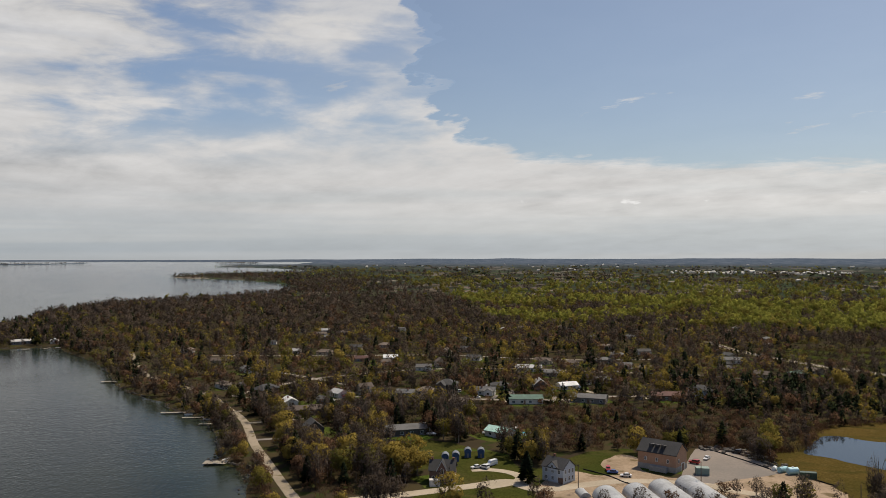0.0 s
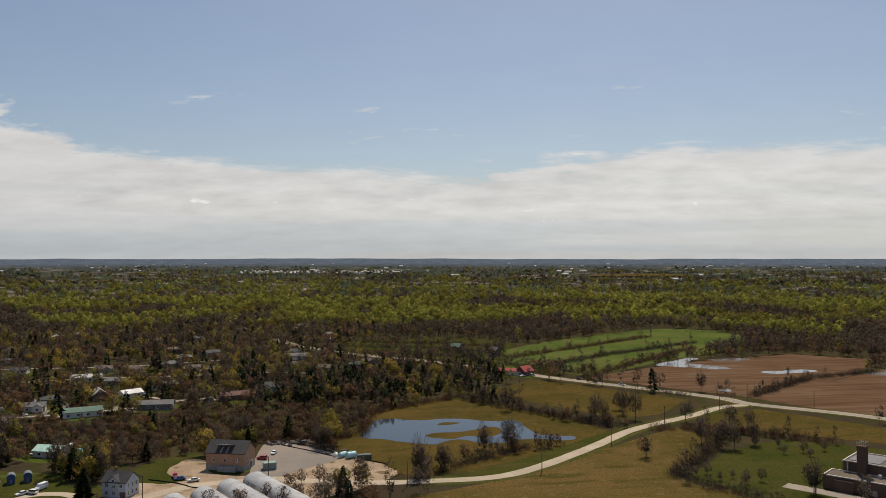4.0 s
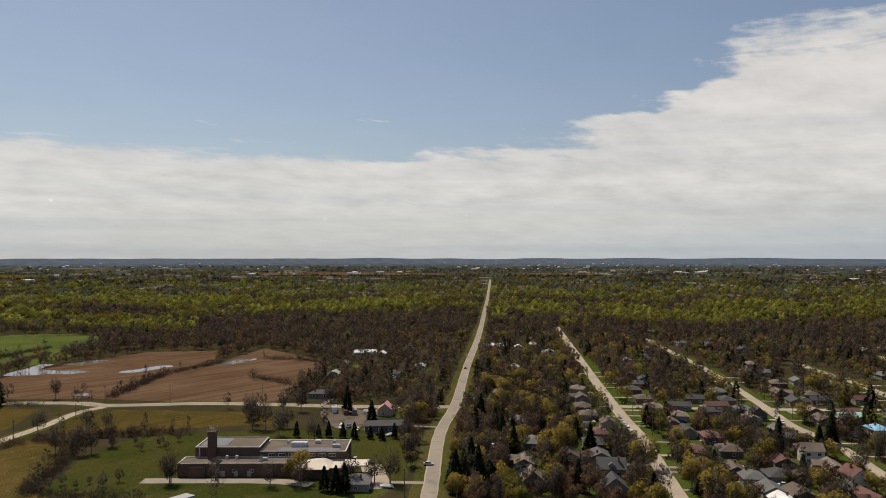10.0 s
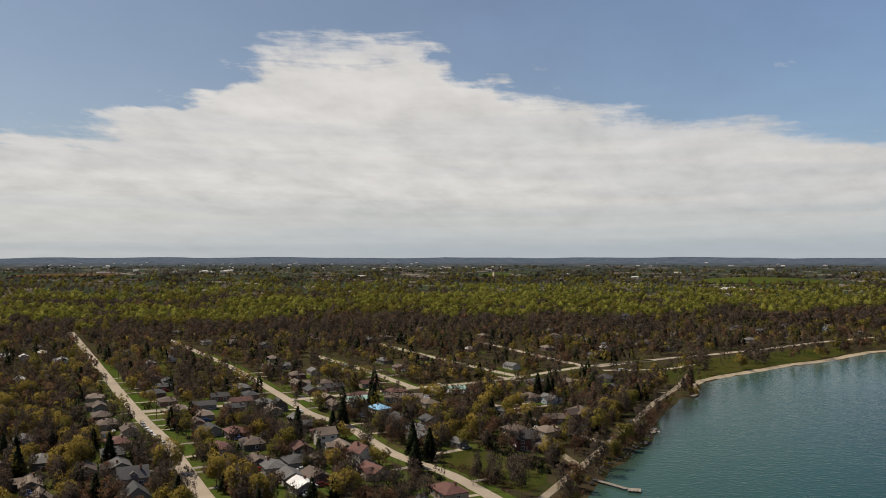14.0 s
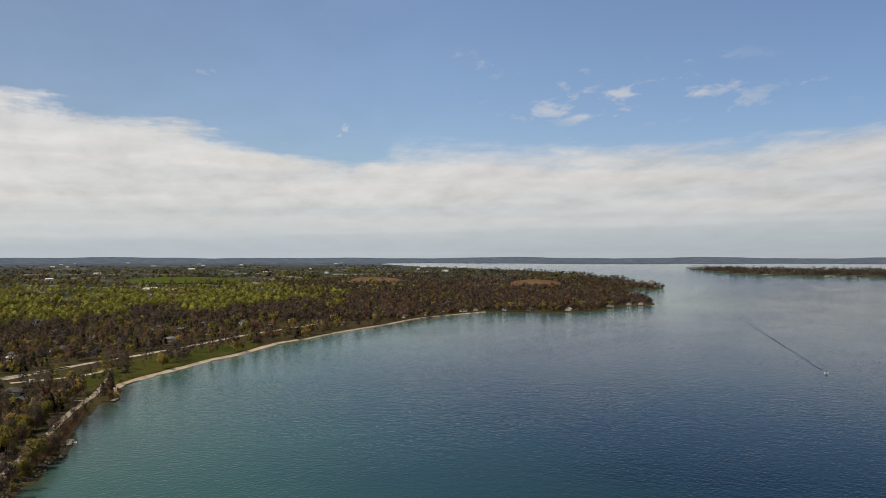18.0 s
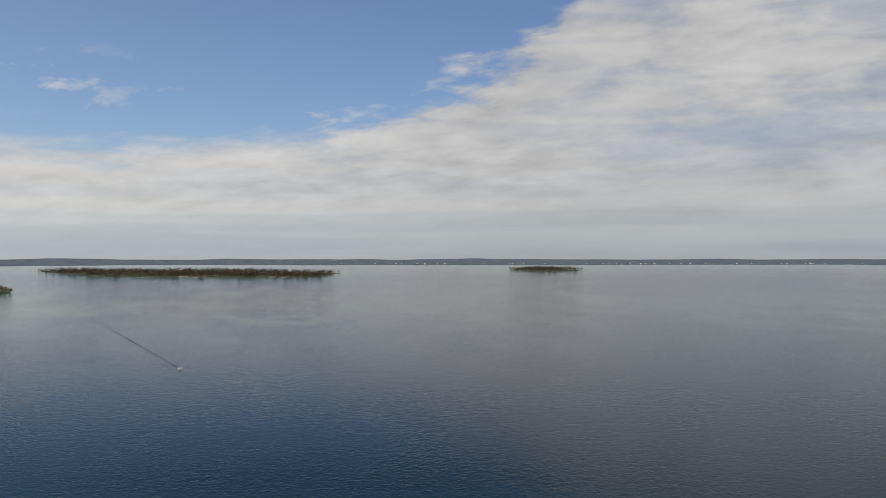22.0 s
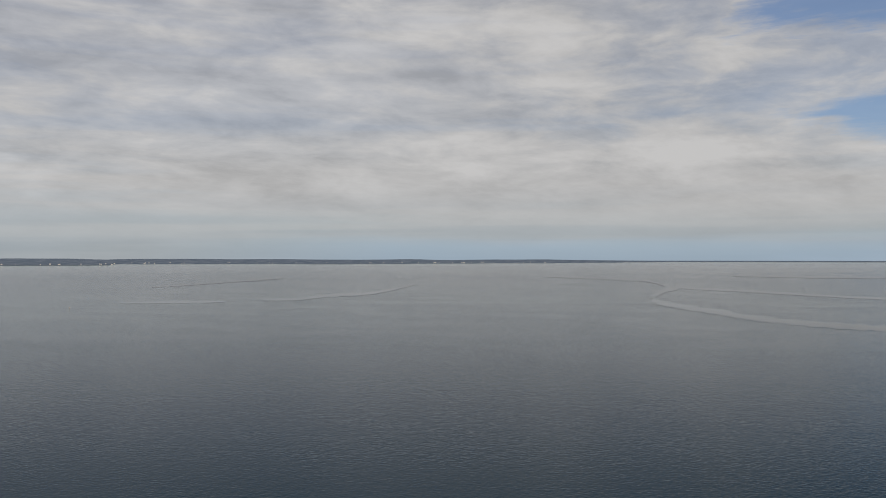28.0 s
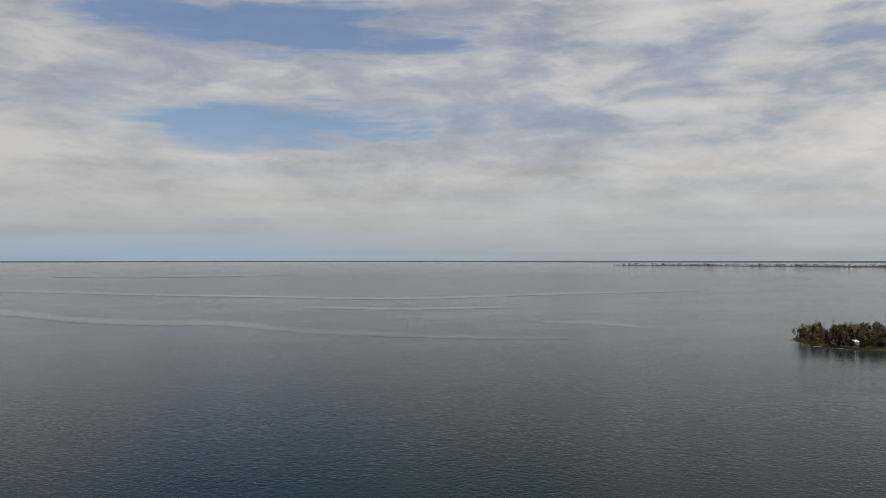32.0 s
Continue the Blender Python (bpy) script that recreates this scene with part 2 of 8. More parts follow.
def ground_build(n):
    p = where(n)
    big, mid = n.noise(p, .004, 5), n.noise(p, .03, 5)
    near = n.mix(n.step(mid, .42, .6), (.042, .032, .020, 1), (.054, .042, .021, 1))
    near = n.mix(n.step(n.noise(p, .11, 4), .5, .62), near, (.034, .039, .012, 1))
    flat_p = n.scaled(p, (1, 1, 0))
    country = n.noise(flat_p, .0045, 6, .65)
    cells = n.add("ShaderNodeTexVoronoi", distance="CHEBYCHEV")
    n.put(cells.inputs["Vector"], flat_p)
    cells.inputs["Scale"].default_value = .011
    lot = n.add("ShaderNodeSeparateColor")
    n.put(lot.inputs[0], cells.outputs["Color"])
    # lots of pasture, plough land and stubble, with woodlots and tree lines between them
    far = n.ramp(lot.outputs[0], [(0, (.034, .050, .028)), (.30, (.046, .066, .034)), (.50, (.060, .078, .034)), (.66, (.085, .070, .058)), (.80, (.150, .122, .098)), (.96, (.24, .21, .17))])
    far = n.mix(n.step(country, .40, .48), (.036, .038, .030, 1), far)
    trees = n.noise(n.scaled(flat_p, (1, 1, 0)), .021, 6, .70)
    far = n.mix(n.step(trees, .485, .535), far, n.mix(n.step(n.noise(flat_p, .006, 3), .44, .58), (.024, .028, .022, 1), (.036, .034, .028, 1)))
    lp = n.add("ShaderNodeVectorMath", operation="LENGTH")
    n.put(lp.inputs[0], p)
    c = n.mix(n.step(lp.outputs["Value"], 1200, 2200), near, far)
    c = n.mix(n.math("MULTIPLY", big, .2), c, (.045, .042, .03, 1))
    # woods and pale lots of the farthest hills, with distance haze painted in blue
    hazed_woods = n.mix(n.step(n.noise(flat_p, .022, 6, .7), .45, .58), (.030, .039, .040, 1), (.062, .068, .066, 1))
    c = n.mix(n.step(lp.outputs["Value"], 2600, 3500), c, n.mix(.6, c, hazed_woods))
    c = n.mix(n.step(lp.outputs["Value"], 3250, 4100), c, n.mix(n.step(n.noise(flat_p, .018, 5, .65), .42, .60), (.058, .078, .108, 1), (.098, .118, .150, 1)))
    return bsdf(n, c, .95, 0, None, 1.45, 0.0)


M = {}
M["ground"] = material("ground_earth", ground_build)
M["field"] = grass("rough_pasture", (.104, .070, .025), (.072, .055, .016), (.050, .046, .012), (.126, .090, .040))
M["meadow"] = grass("wet_meadow", (.082, .057, .017), (.060, .047, .013), (.046, .042, .012), (.104, .074, .028), .02)
M["lawn"] = grass("lawn_grass", (.036, .044, .010), (.050, .050, .013), (.064, .055, .020), (.030, .034, .009), .02)
M["garden"] = grass("garden_grass", (.048, .074, .013), (.064, .076, .018), (.070, .058, .024), (.034, .038, .012), .05)
M["golf"] = grass("mown_golf_grass", (.056, .082, .018), (.084, .104, .026), (.094, .088, .034), (.050, .056, .018), .012, -52)
# shallow muddy water; its pale colour stands in for reflected bright cloud
M["mud_cloud"] = mottled("muddy_water_painted_cloud", (.20, .185, .175), (.15, .13, .115), .05, .3, .12, .02)
M["verge"] = grass("verge_grass", (.050, .058, .014), (.076, .068, .023), (.086, .066, .030), (.036, .040, .012), .03)
M["gravel"] = mottled("pale_gravel", (.40, .34, .26), (.32, .27, .20), .06, .9, .95, .4)
M["asphalt"] = mottled("worn_asphalt", (.37, .31, .24), (.30, .255, .20), .05, .8, .9, .2)
M["bitumen"] = mottled("weathered_bitumen", (.24, .21, .175), (.29, .25, .205), .04, .5, .9, .2, (.20, .18, .155))
M["dirt"] = mottled("bare_sandy_earth", (.33, .25, .175), (.24, .18, .122), .05, .7, .95, .5, (.14, .105, .060))
M["lane"] = mottled("worn_gravel_lane", (.30, .25, .19), (.22, .185, .135), .06, .9, .95, .4, (.13, .11, .06))
M["yard"] = mottled("grey_gravel_yard", (.19, .17, .15), (.24, .205, .175), .04, .8, .95, .3)
M["track"] = mottled("worn_brown_gravel", (.145, .118, .092), (.105, .088, .068), .05, .8, .95, .3, (.075, .066, .036))
M["sand"] = mottled("beach_sand", (.42, .34, .24), (.33, .27, .19), .08, .9, .95, .3)
M["stone"] = mottled("shore_stone", (.13, .115, .10), (.075, .07, .06), .4, 2, .9, .6, vary=.3)


def tilled_build(n):
    p = where(n)
    rot = n.add("ShaderNodeVectorRotate", rotation_type="Z_AXIS")
    n.put(rot.inputs["Vector"], p)
    rot.inputs["Angle"].default_value = radians(22)
    s = n.scaled(rot.outputs[0], (.012, .16, 1))
    f = n.math("ADD", n.math("MULTIPLY", n.noise(s, 1.0, 4), .6), n.math("MULTIPLY", n.noise(p, .02, 4), .4))
    c = n.ramp(f, [(.38, (.080, .046, .027)), (.5, (.105, .064, .038)), (.62, (.135, .088, .056))])
    return bsdf(n, c, .95, 0, bump(n, n.noise(s, 3, 3), .5, .2), 1.45, 0.0)


M["tilled"] = material("tilled_soil", tilled_build)


def water_build(n, pond=False, slick=False, ripple=.03):
    p = where(n)
    if pond:
        c = n.mix(n.noise(p, .04, 3), (.030, .036, .040, 1), (.022, .032, .045, 1))
    else:
        a = n.add("ShaderNodeAttribute", attribute_name="shore").outputs["Fac"] if not slick else 1.0
        a = n.math("ADD", a, n.math("MULTIPLY", n.math("SUBTRACT", n.noise(p, .005, 4), .5), .35))
        # edge darkened to stand for tree reflections and shade over brown shallows
        c = n.ramp(a, [(0, (.028, .036, .024)), (.05, (.034, .074, .056)), (.26, (.021, .060, .052)), (.46, (.009, .034, .041)), (.75, (.001, .013, .027)), (1, (.001, .012, .024))])
        if not slick:   # greyer water at the western shore; out west darkened to offset bright reflections
            silt = n.add("ShaderNodeAttribute", attribute_name="silt").outputs["Fac"]
            c = n.mix(silt, c, n.ramp(a, [(0, (.026, .032, .022)), (.3, (.013, .021, .017)), (.6, (.005, .011, .012)), (1, (.001, .010, .014))]))
    # wind ripples, calmer in drifting patches and along slicks
    warp = n.noise(n.scaled(p, (1, .45, 1)), .007, 6, .64, 1.2)
    rough_air = n.math("ADD", n.math("MULTIPLY", n.step(warp, .36, .64), .14), .19)
    gloss_ = .07
    if slick:
        f = n.add("ShaderNodeAttribute", attribute_name="calm").outputs["Fac"]
        f = n.step(n.math("ADD", f, n.math("MULTIPLY", n.math("SUBTRACT", n.noise(n.scaled(p, (1, .4, 1)), .013, 7, .75), .5), 3.0)), .25, .8)
        rough_air = n.math("ADD", n.math("MULTIPLY", rough_air, n.math("SUBTRACT", 1.0, f)), n.math("MULTIPLY", f, ripple))
    h = n.math("ADD", n.math("MULTIPLY", n.noise(n.scaled(p, (1, .7, 1)), .58, 2, .5, .4), .66), n.math("MULTIPLY", n.noise(p, .17, 2, .5), .5))
    b = n.add("ShaderNodeBump")
    b.inputs["Distance"].default_value = .95 if not pond else .1
    n.put(b.inputs["Strength"], .05 if pond else rough_air)
    n.put(b.inputs["Height"], h)
    return bsdf(n, c, .05 if pond else gloss_, 0, b.outputs[0], 1.33, .5 if pond else .085)


M["lake"] = material("lake_water", water_build)
M["pond"] = material("pond_water", lambda n: water_build(n, True))
M["wake"] = material("stirred_water", lambda n: water_build(n, False, True, .62))
M["slick"] = material("calm_water", lambda n: water_build(n, False, True))


def foliage(name, c1, c2, through_light=.35, gaps=.45, grain=(2.4, 2.4, 1.1)):
    """Leaves or twigs finer than the tufts that carry them: gaps between them let light and view through."""
    def build(n):
        r = n.math("FRACT", n.math("ADD", n.add("ShaderNodeAttribute", attribute_name="tint").outputs["Fac"], n.add("ShaderNodeObjectInfo").outputs["Random"]))
        c = n.mix(r, (*c1, 1), (*c2, 1))
        g = n.add("ShaderNodeNewGeometry").outputs["Random Per Island"]
        c = n.mix(1.0, c, n.ramp(g, [(0, .84), (1, 1.16)]), "MULTIPLY")
        d, tr = n.add("ShaderNodeBsdfDiffuse"), n.add("ShaderNodeBsdfTranslucent")
        n.put(d.inputs[0], c)
        n.put(tr.inputs[0], c)
        m = n.add("ShaderNodeMixShader")
        m.inputs[0].default_value = through_light
        n.put(m.inputs[1], d.outputs[0])
        n.put(m.inputs[2], tr.outputs[0])
        if not gaps:
            return m.outputs[0]
        hole = n.step(n.noise(n.scaled(where(n), grain), 1.0, 2, .6), gaps - .03, gaps + .03)
        o = n.add("ShaderNodeMixShader")
        n.put(o.inputs[0], hole)
        n.put(o.inputs[1], n.add("ShaderNodeBsdfTransparent").outputs[0])
        n.put(o.inputs[2], m.outputs[0])
        return o.outputs[0]
    return material(name, build)


M["bare"] = foliage("bare_twigs", (.054, .043, .036), (.084, .065, .052), .25, .50, (3.2, 3.2, .9))
M["brush"] = foliage("dark_brush", (.026, .028, .014), (.045, .040, .020), .2, 0)
M["rust"] = foliage("red_budding_twigs", (.092, .053, .034), (.130, .077, .047), .25, .49, (3.0, 3.0, 1.2))
M["gold"] = foliage("golden_spring_leaves", (.190, .140, .034), (.255, .190, .046))
M["lime"] = foliage("lime_spring_leaves", (.155, .162, .034), (.234, .228, .048))
M["olive"] = foliage("olive_spring_leaves", (.115, .105, .026), (.165, .135, .032))
M["conifer"] = foliage("dark_needles", (.017, .024, .013), (.032, .040, .020), .1, 0)
M["bark"] = mottled("grey_bark", (.16, .13, .10), (.23, .19, .15), .8, 4, .95, .5)


# ---- plan: bearings and distances ----
DIST = np.linspace(0, 5200, 2601)
S_ = np.maximum(DIST - 1500, 0)
TRUE = DIST + 5.3e-7 * S_ ** 3          # far country is drawn nearer, along a gentle rise


def rise(r):
    s = np.maximum(np.asarray(r, float) - 1500, 0)
    return EYE * (1 - np.asarray(r, float) / (np.asarray(r, float) + 5.3e-7 * s ** 3 + 1e-9))


def spot(a, d):
    """The place at bearing a and distance d."""
    r = float(np.interp(d, TRUE, DIST))
    return Vector((r * math.sin(radians(a)), r * math.cos(radians(a))))


def spots(rows):
    return [spot(a, d) for a, d in rows]


LAND = 1.0
SHORE_R = [(116.0, 318), (116.7, 334), (117.2, 350), (118.3, 365), (118.9, 387), (119.8, 397), (120.2, 428), (120.5, 465), (121.1, 498), (121.9, 537), (123.0, 541), (123.0, 569), (123.2, 602), (124.6, 635), (126.9, 680), (128.9, 727), (130.9, 768), (133.3, 847), (134.9, 882), (136.9, 947), (138.9, 1008), (140.8, 1070), (142.8, 1161)]
POINT_R = [(145.1, 1235), (147.8, 1309), (150.4, 1299), (153.3, 1308), (155.4, 1351), (157.5, 1487), (158.8, 1519), (159.6, 1562), (159.1, 1685), (157.8, 1891), (157.5, 2248), (159.1, 2207), (160.3, 2337), (159.1, 2612), (157.5, 3230), (154.0, 4356), (150.4, 5272), (146.7, 6150), (142.8, 7462), (140.4, 9624)]
SHORE_L = [(-13.6, 312), (-13.5, 353), (-14.8, 361), (-16.0, 367), (-15.0, 386), (-15.5, 413), (-16.0, 453), (-17.0, 480), (-18.6, 502), (-19.1, 533), (-20.6, 560), (-21.3, 579), (-22.0, 620), (-22.3, 657), (-22.6, 701), (-23.3, 758), (-24.5, 817), (-25.3, 873), (-26.0, 900), (-28.0, 899), (-28.6, 894), (-37.7, 891), (-38.5, 884), (-39.8, 895), (-41.1, 908), (-42.4, 934), (-43.1, 968), (-42.1, 1063)]
BACK_L = [(-36, 1080), (-28.6, 1134), (-26.3, 1416), (-22.2, 1645), (-15.0, 1837), (-10.0, 2311), (-11.2, 2757), (-14.2, 3269), (-17.6, 3495), (-18.8, 3816), (-17.6, 4266), (-14.2, 4801), (-8.9, 5281), (-12.0, 6684), (-16.0, 7571), (-14.2, 9693), (-10.4, 10302)]
MAIN_LAND = spots(POINT_R[::-1] + SHORE_R[::-1] + [(113, 250), (90, 120), (30, 100), (-13, 250)] + SHORE_L + BACK_L + [(-9, 15000), (-9, 40000)])
MAIN_LAND += [Vector((5600 * math.sin(radians(a)), 5600 * math.cos(radians(a)))) for a in range(0, 145, 10)]
ISLES = [spots([(161.2, 6037), (164.8, 4154), (171.6, 3897), (179.0, 3757), (180.9, 4688), (175.2, 5840), (164.0, 6600)]),
         spots([(192.5, 6038), (194.9, 5280), (198.1, 5740), (194.9, 7394)]),
         spots([(305.2, 9950), (314, 9100), (322.4, 8534), (331.3, 9981), (337, 11946), (336, 12500), (331, 11600), (322, 10100), (308, 10900)]),
         spots([(344.0, 10800), (348.0, 10800), (346.0, 11600)])]
FAR_SHORE = [(0, 14966), (8.7, 14966), (130, 9000), (142.7, 10595), (156.1, 9569), (167.9, 10582), (184.1, 10152), (198.9, 10337), (214.5, 11800), (219.6, 10154), (226.0, 10338), (226.5, 12132), (240.9, 11328), (256.8, 13758), (264.2, 17500), (302.3, 16871), (322.4, 15926), (331.3, 18000), (341.3, 15589), (350.7, 14966), (360, 14966)]


def polygon_distance(x, y, poly):
    """Signed distance to a closed outline, positive inside."""
    best, inside = np.full(x.shape, 1e18), np.zeros(x.shape, bool)
    for p, q in zip(poly, poly[1:] + poly[:1]):
        dx, dy = q[0] - p[0], q[1] - p[1]
        t = np.clip(((x - p[0]) * dx + (y - p[1]) * dy) / (dx * dx + dy * dy + 1e-9), 0, 1)
        best = np.minimum(best, (x - p[0] - t * dx) ** 2 + (y - p[1] - t * dy) ** 2)
        cross = (p[1] > y) != (q[1] > y)
        inside ^= cross & (x < (q[0] - p[0]) * (y - p[1]) / (q[1] - p[1] + 1e-12) + p[0])
    return np.where(inside, 1, -1) * np.sqrt(best)


def line_distance(x, y, line):
    best = np.full(x.shape, 1e18)
    for p, q in zip(line, line[1:]):
        dx, dy = q[0] - p[0], q[1] - p[1]
        t = np.clip(((x - p[0]) * dx + (y - p[1]) * dy) / (dx * dx + dy * dy + 1e-9), 0, 1)
        best = np.minimum(best, (x - p[0] - t * dx) ** 2 + (y - p[1] - t * dy) ** 2)
    return np.sqrt(best)


def shore_distance(x, y):
    """Positive on land, negative over the lake."""
    d = polygon_distance(x, y, MAIN_LAND)
    for isle in ISLES:
        d = np.maximum(d, polygon_distance(x, y, isle))
    a = np.degrees(np.arctan2(x, y)) % 360
    edge = np.interp(np.interp(a, [s[0] for s in FAR_SHORE], [s[1] for s in FAR_SHORE]), TRUE, DIST)
    return np.maximum(d, (np.hypot(x, y) - edge) * .8)


def wobble(x, y, size, octaves=3):
    """Cheap smooth noise from sines, about -1 to 1."""
    out, amp = 0, 1.0
    for k in range(octaves):
        f = 2 * math.pi / size * 1.9 ** k
        c, s = math.cos(1.3 * k + .4), math.sin(1.3 * k + .4)
        u, v = x * c + y * s, -x * s + y * c
        out = out + amp * np.sin(f * u + 2.1 * k + 1.7 * np.sin(.6 * f * v)) * np.cos(.8 * f * v + k)
        amp *= .55
    return out / 1.6


def array_mesh(name, verts, faces, mats, attr=None, smooth=False, slots=None, normals=None):
    """A mesh from numpy arrays; all faces have the same number of corners."""
    me = bpy.data.meshes.new(name)
    verts, faces = np.asarray(verts, np.float32), np.asarray(faces, np.int32)
    k = faces.shape[1]
    me.vertices.add(len(verts))
    me.vertices.foreach_set("co", verts.ravel())
    me.loops.add(faces.size)
    me.loops.foreach_set("vertex_index", faces.ravel())
    me.polygons.add(len(faces))
    me.polygons.foreach_set("loop_start", np.arange(0, faces.size, k, dtype=np.int32))
    if slots is not None:
        me.polygons.foreach_set("material_index", np.asarray(slots, np.int32))
    me.polygons.foreach_set("use_smooth", np.full(len(faces), smooth))
    for m in mats:
        me.materials.append(m)
    if attr:
        me.attributes.new(attr[0], "FLOAT", "POINT").data.foreach_set("value", np.asarray(attr[1], np.float32))
    me.update(calc_edges=True)
    me.validate()
    if normals is not None:
        me.normals_split_custom_set_from_vertices(np.asarray(normals, np.float32))
    return me


def polar_sheet(dips, step):
    """Rings (by angle below level) and spokes all round the camera's post."""
    az_ = np.radians(np.arange(0, 360, step))
    r = np.interp(128970 / np.asarray(dips), TRUE, DIST)
    rr, aa = np.meshgrid(r, az_, indexing="ij")
    x, y = rr * np.sin(aa), rr * np.cos(aa)
    n, m = rr.shape
    i = np.arange(n * m).reshape(n, m)
    j = np.roll(i, -1, axis=1)
    q = np.stack([i[:-1], i[1:], j[1:], j[:-1]], -1).reshape(-1, 4)
    return x, y, rr, np.concatenate([q, [[0, m // 4, m // 2, 3 * m // 4]]])       # closed in the middle


# ---- ground and lake ----
x, y, rr, quads = polar_sheet(np.concatenate([[6e6, 6e4, 6000, 2000, 900, 620, 500], np.arange(450, 130, -2.6), np.arange(130, 40, -1.2), np.arange(40, 4.9, -.6)]), .75)
sd = shore_distance(x, y) + wobble(x, y, 60) * np.clip(rr / 300, 0, 3) * .8
hills = np.clip((rr - 4100) / 800, 0, 1) * (8.5 + 5.6 * wobble(x, y, 1100, 3)) * np.clip(sd / 120, 0, 1) * np.interp(np.degrees(np.arctan2(x, y)) % 360, [0, 10, 230, 255, 262, 345, 360], [.8, 1, 1.1, .6, 0, 0, .8])
z = rise(rr) + np.clip(sd * .12, -3, LAND) + np.maximum(hills, 0)
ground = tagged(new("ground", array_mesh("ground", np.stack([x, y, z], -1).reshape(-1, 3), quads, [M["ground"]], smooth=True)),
                "brown and green spring earth, with blue haze painted on far hills", "ground", kind="structure")
x, y, rr, quads = polar_sheet(np.concatenate([[6e6, 6e4, 6000, 2000, 900], np.arange(480, 40, -7), np.arange(40, 4.95, -1.2)]), 1.0)
LAKE_RINGS = rr[:, 0]
sd = shore_distance(x, y)
lake = tagged(new("lake_water", array_mesh("lake_water", np.stack([x, y, rise(rr)], -1).reshape(-1, 3), quads, [M["lake"]], ("shore", np.clip(-sd / 340 + .42 * np.clip((np.degrees(np.arctan2(x, y)) % 360 - 275) / 25, 0, 1) * np.clip((rr - 120) / 120, 0, 1) * np.clip(-sd / 30, 0, 1), 0, 1).ravel()), True)),
              "wide blue-grey lake water with small ripples and slicks", "water", kind="structure")
bearing = np.degrees(np.arctan2(x, y)) % 360
lake.data.attributes.new("silt", "FLOAT", "POINT").data.foreach_set("value", (np.clip((bearing - 262) / 32, 0, 1) * np.clip((359 - bearing) / 8, 0, 1) * np.clip((rr - 90) / 120, 0, 1) * np.clip((3200 - rr) / 1600, 0, 1)).astype(np.float32).ravel())


def smoothed(line, n=6, closed=False):
    """A Catmull-Rom line through the given places."""
    p = [Vector((v[0], v[1])) for v in line]
    out, k = [], len(p)
    for i in range(k if closed else k - 1):
        a, b, c, d = (p[(i + o) % k] if closed else p[min(max(i + o, 0), k - 1)] for o in (-1, 0, 1, 2))
        for s in range(n):
            t = s / n
            out.append(.5 * (2 * b + (c - a) * t + (2 * a - 5 * b + 4 * c - d) * t * t + (3 * b - a - 3 * c + d) * t ** 3))
    return out if closed else out + [p[-1]]


def sheet(name, rows, mat, label, category, level=.05, rough=2.0, kind="structure", curve=5):
    """A flat piece of ground with a wavering outline."""
    pts = smoothed(spots(rows), curve, True)
    if curve == 1:      # straight sides, with steps along them for a wavering edge
        pts = [a.lerp(b, k / 8) for a, b in zip(pts, pts[1:] + pts[:1]) for k in range(8)]
    level += .0011 * (len(bpy.data.objects) % 20)
    bm = bmesh.new()
    vs = [bm.verts.new((p.x + rough * float(wobble(p.x, p.y, 30)), p.y + rough * float(wobble(p.y, p.x, 30)), LAND + level)) for p in pts]
    bm.faces.new(vs)
    bmesh.ops.triangulate(bm, faces=bm.faces[:])
    bmesh.ops.recalc_face_normals(bm, faces=bm.faces[:])
    if sum(f.normal.z for f in bm.faces) < 0:
        bmesh.ops.reverse_faces(bm, faces=bm.faces[:])
    me = bpy.data.meshes.new(name)
    bm.to_mesh(me)
    bm.free()
    me.materials.append(mat)
    return tagged(new(name, me), label, category, kind=kind)


def ribbon(name, line, width, mat, label, category="road", level=.10, smooth_n=6):
    """A road along a line, a hand's height of made ground with its edges."""
    pts = smoothed(line, smooth_n if category == "driveway" else 14)
    vs, fs = [], []
    for i, p in enumerate(pts):
        d = (pts[min(i + 1, len(pts) - 1)] - pts[max(i - 1, 0)]).normalized()
        s = Vector((-d.y, d.x)) * width / 2 * (1 + .07 * float(wobble(p.x, p.y, 22)))
        up = LAND + level + float(rise(p.length))
        for q, h in ((p + s * 1.06, up - .12), (p + s, up), (p - s, up), (p - s * 1.06, up - .12)):
            vs.append((q.x, q.y, h))
        if i:
            b = 4 * i
            fs += [(b - 4 + k, b - 3 + k, b + 1 + k, b + k) for k in range(3)]
    me = bpy.data.meshes.new(name)
    me.from_pydata(vs, [], fs)
    me.materials.append(mat)
    return tagged(new(name, me), label, category, kind="structure")


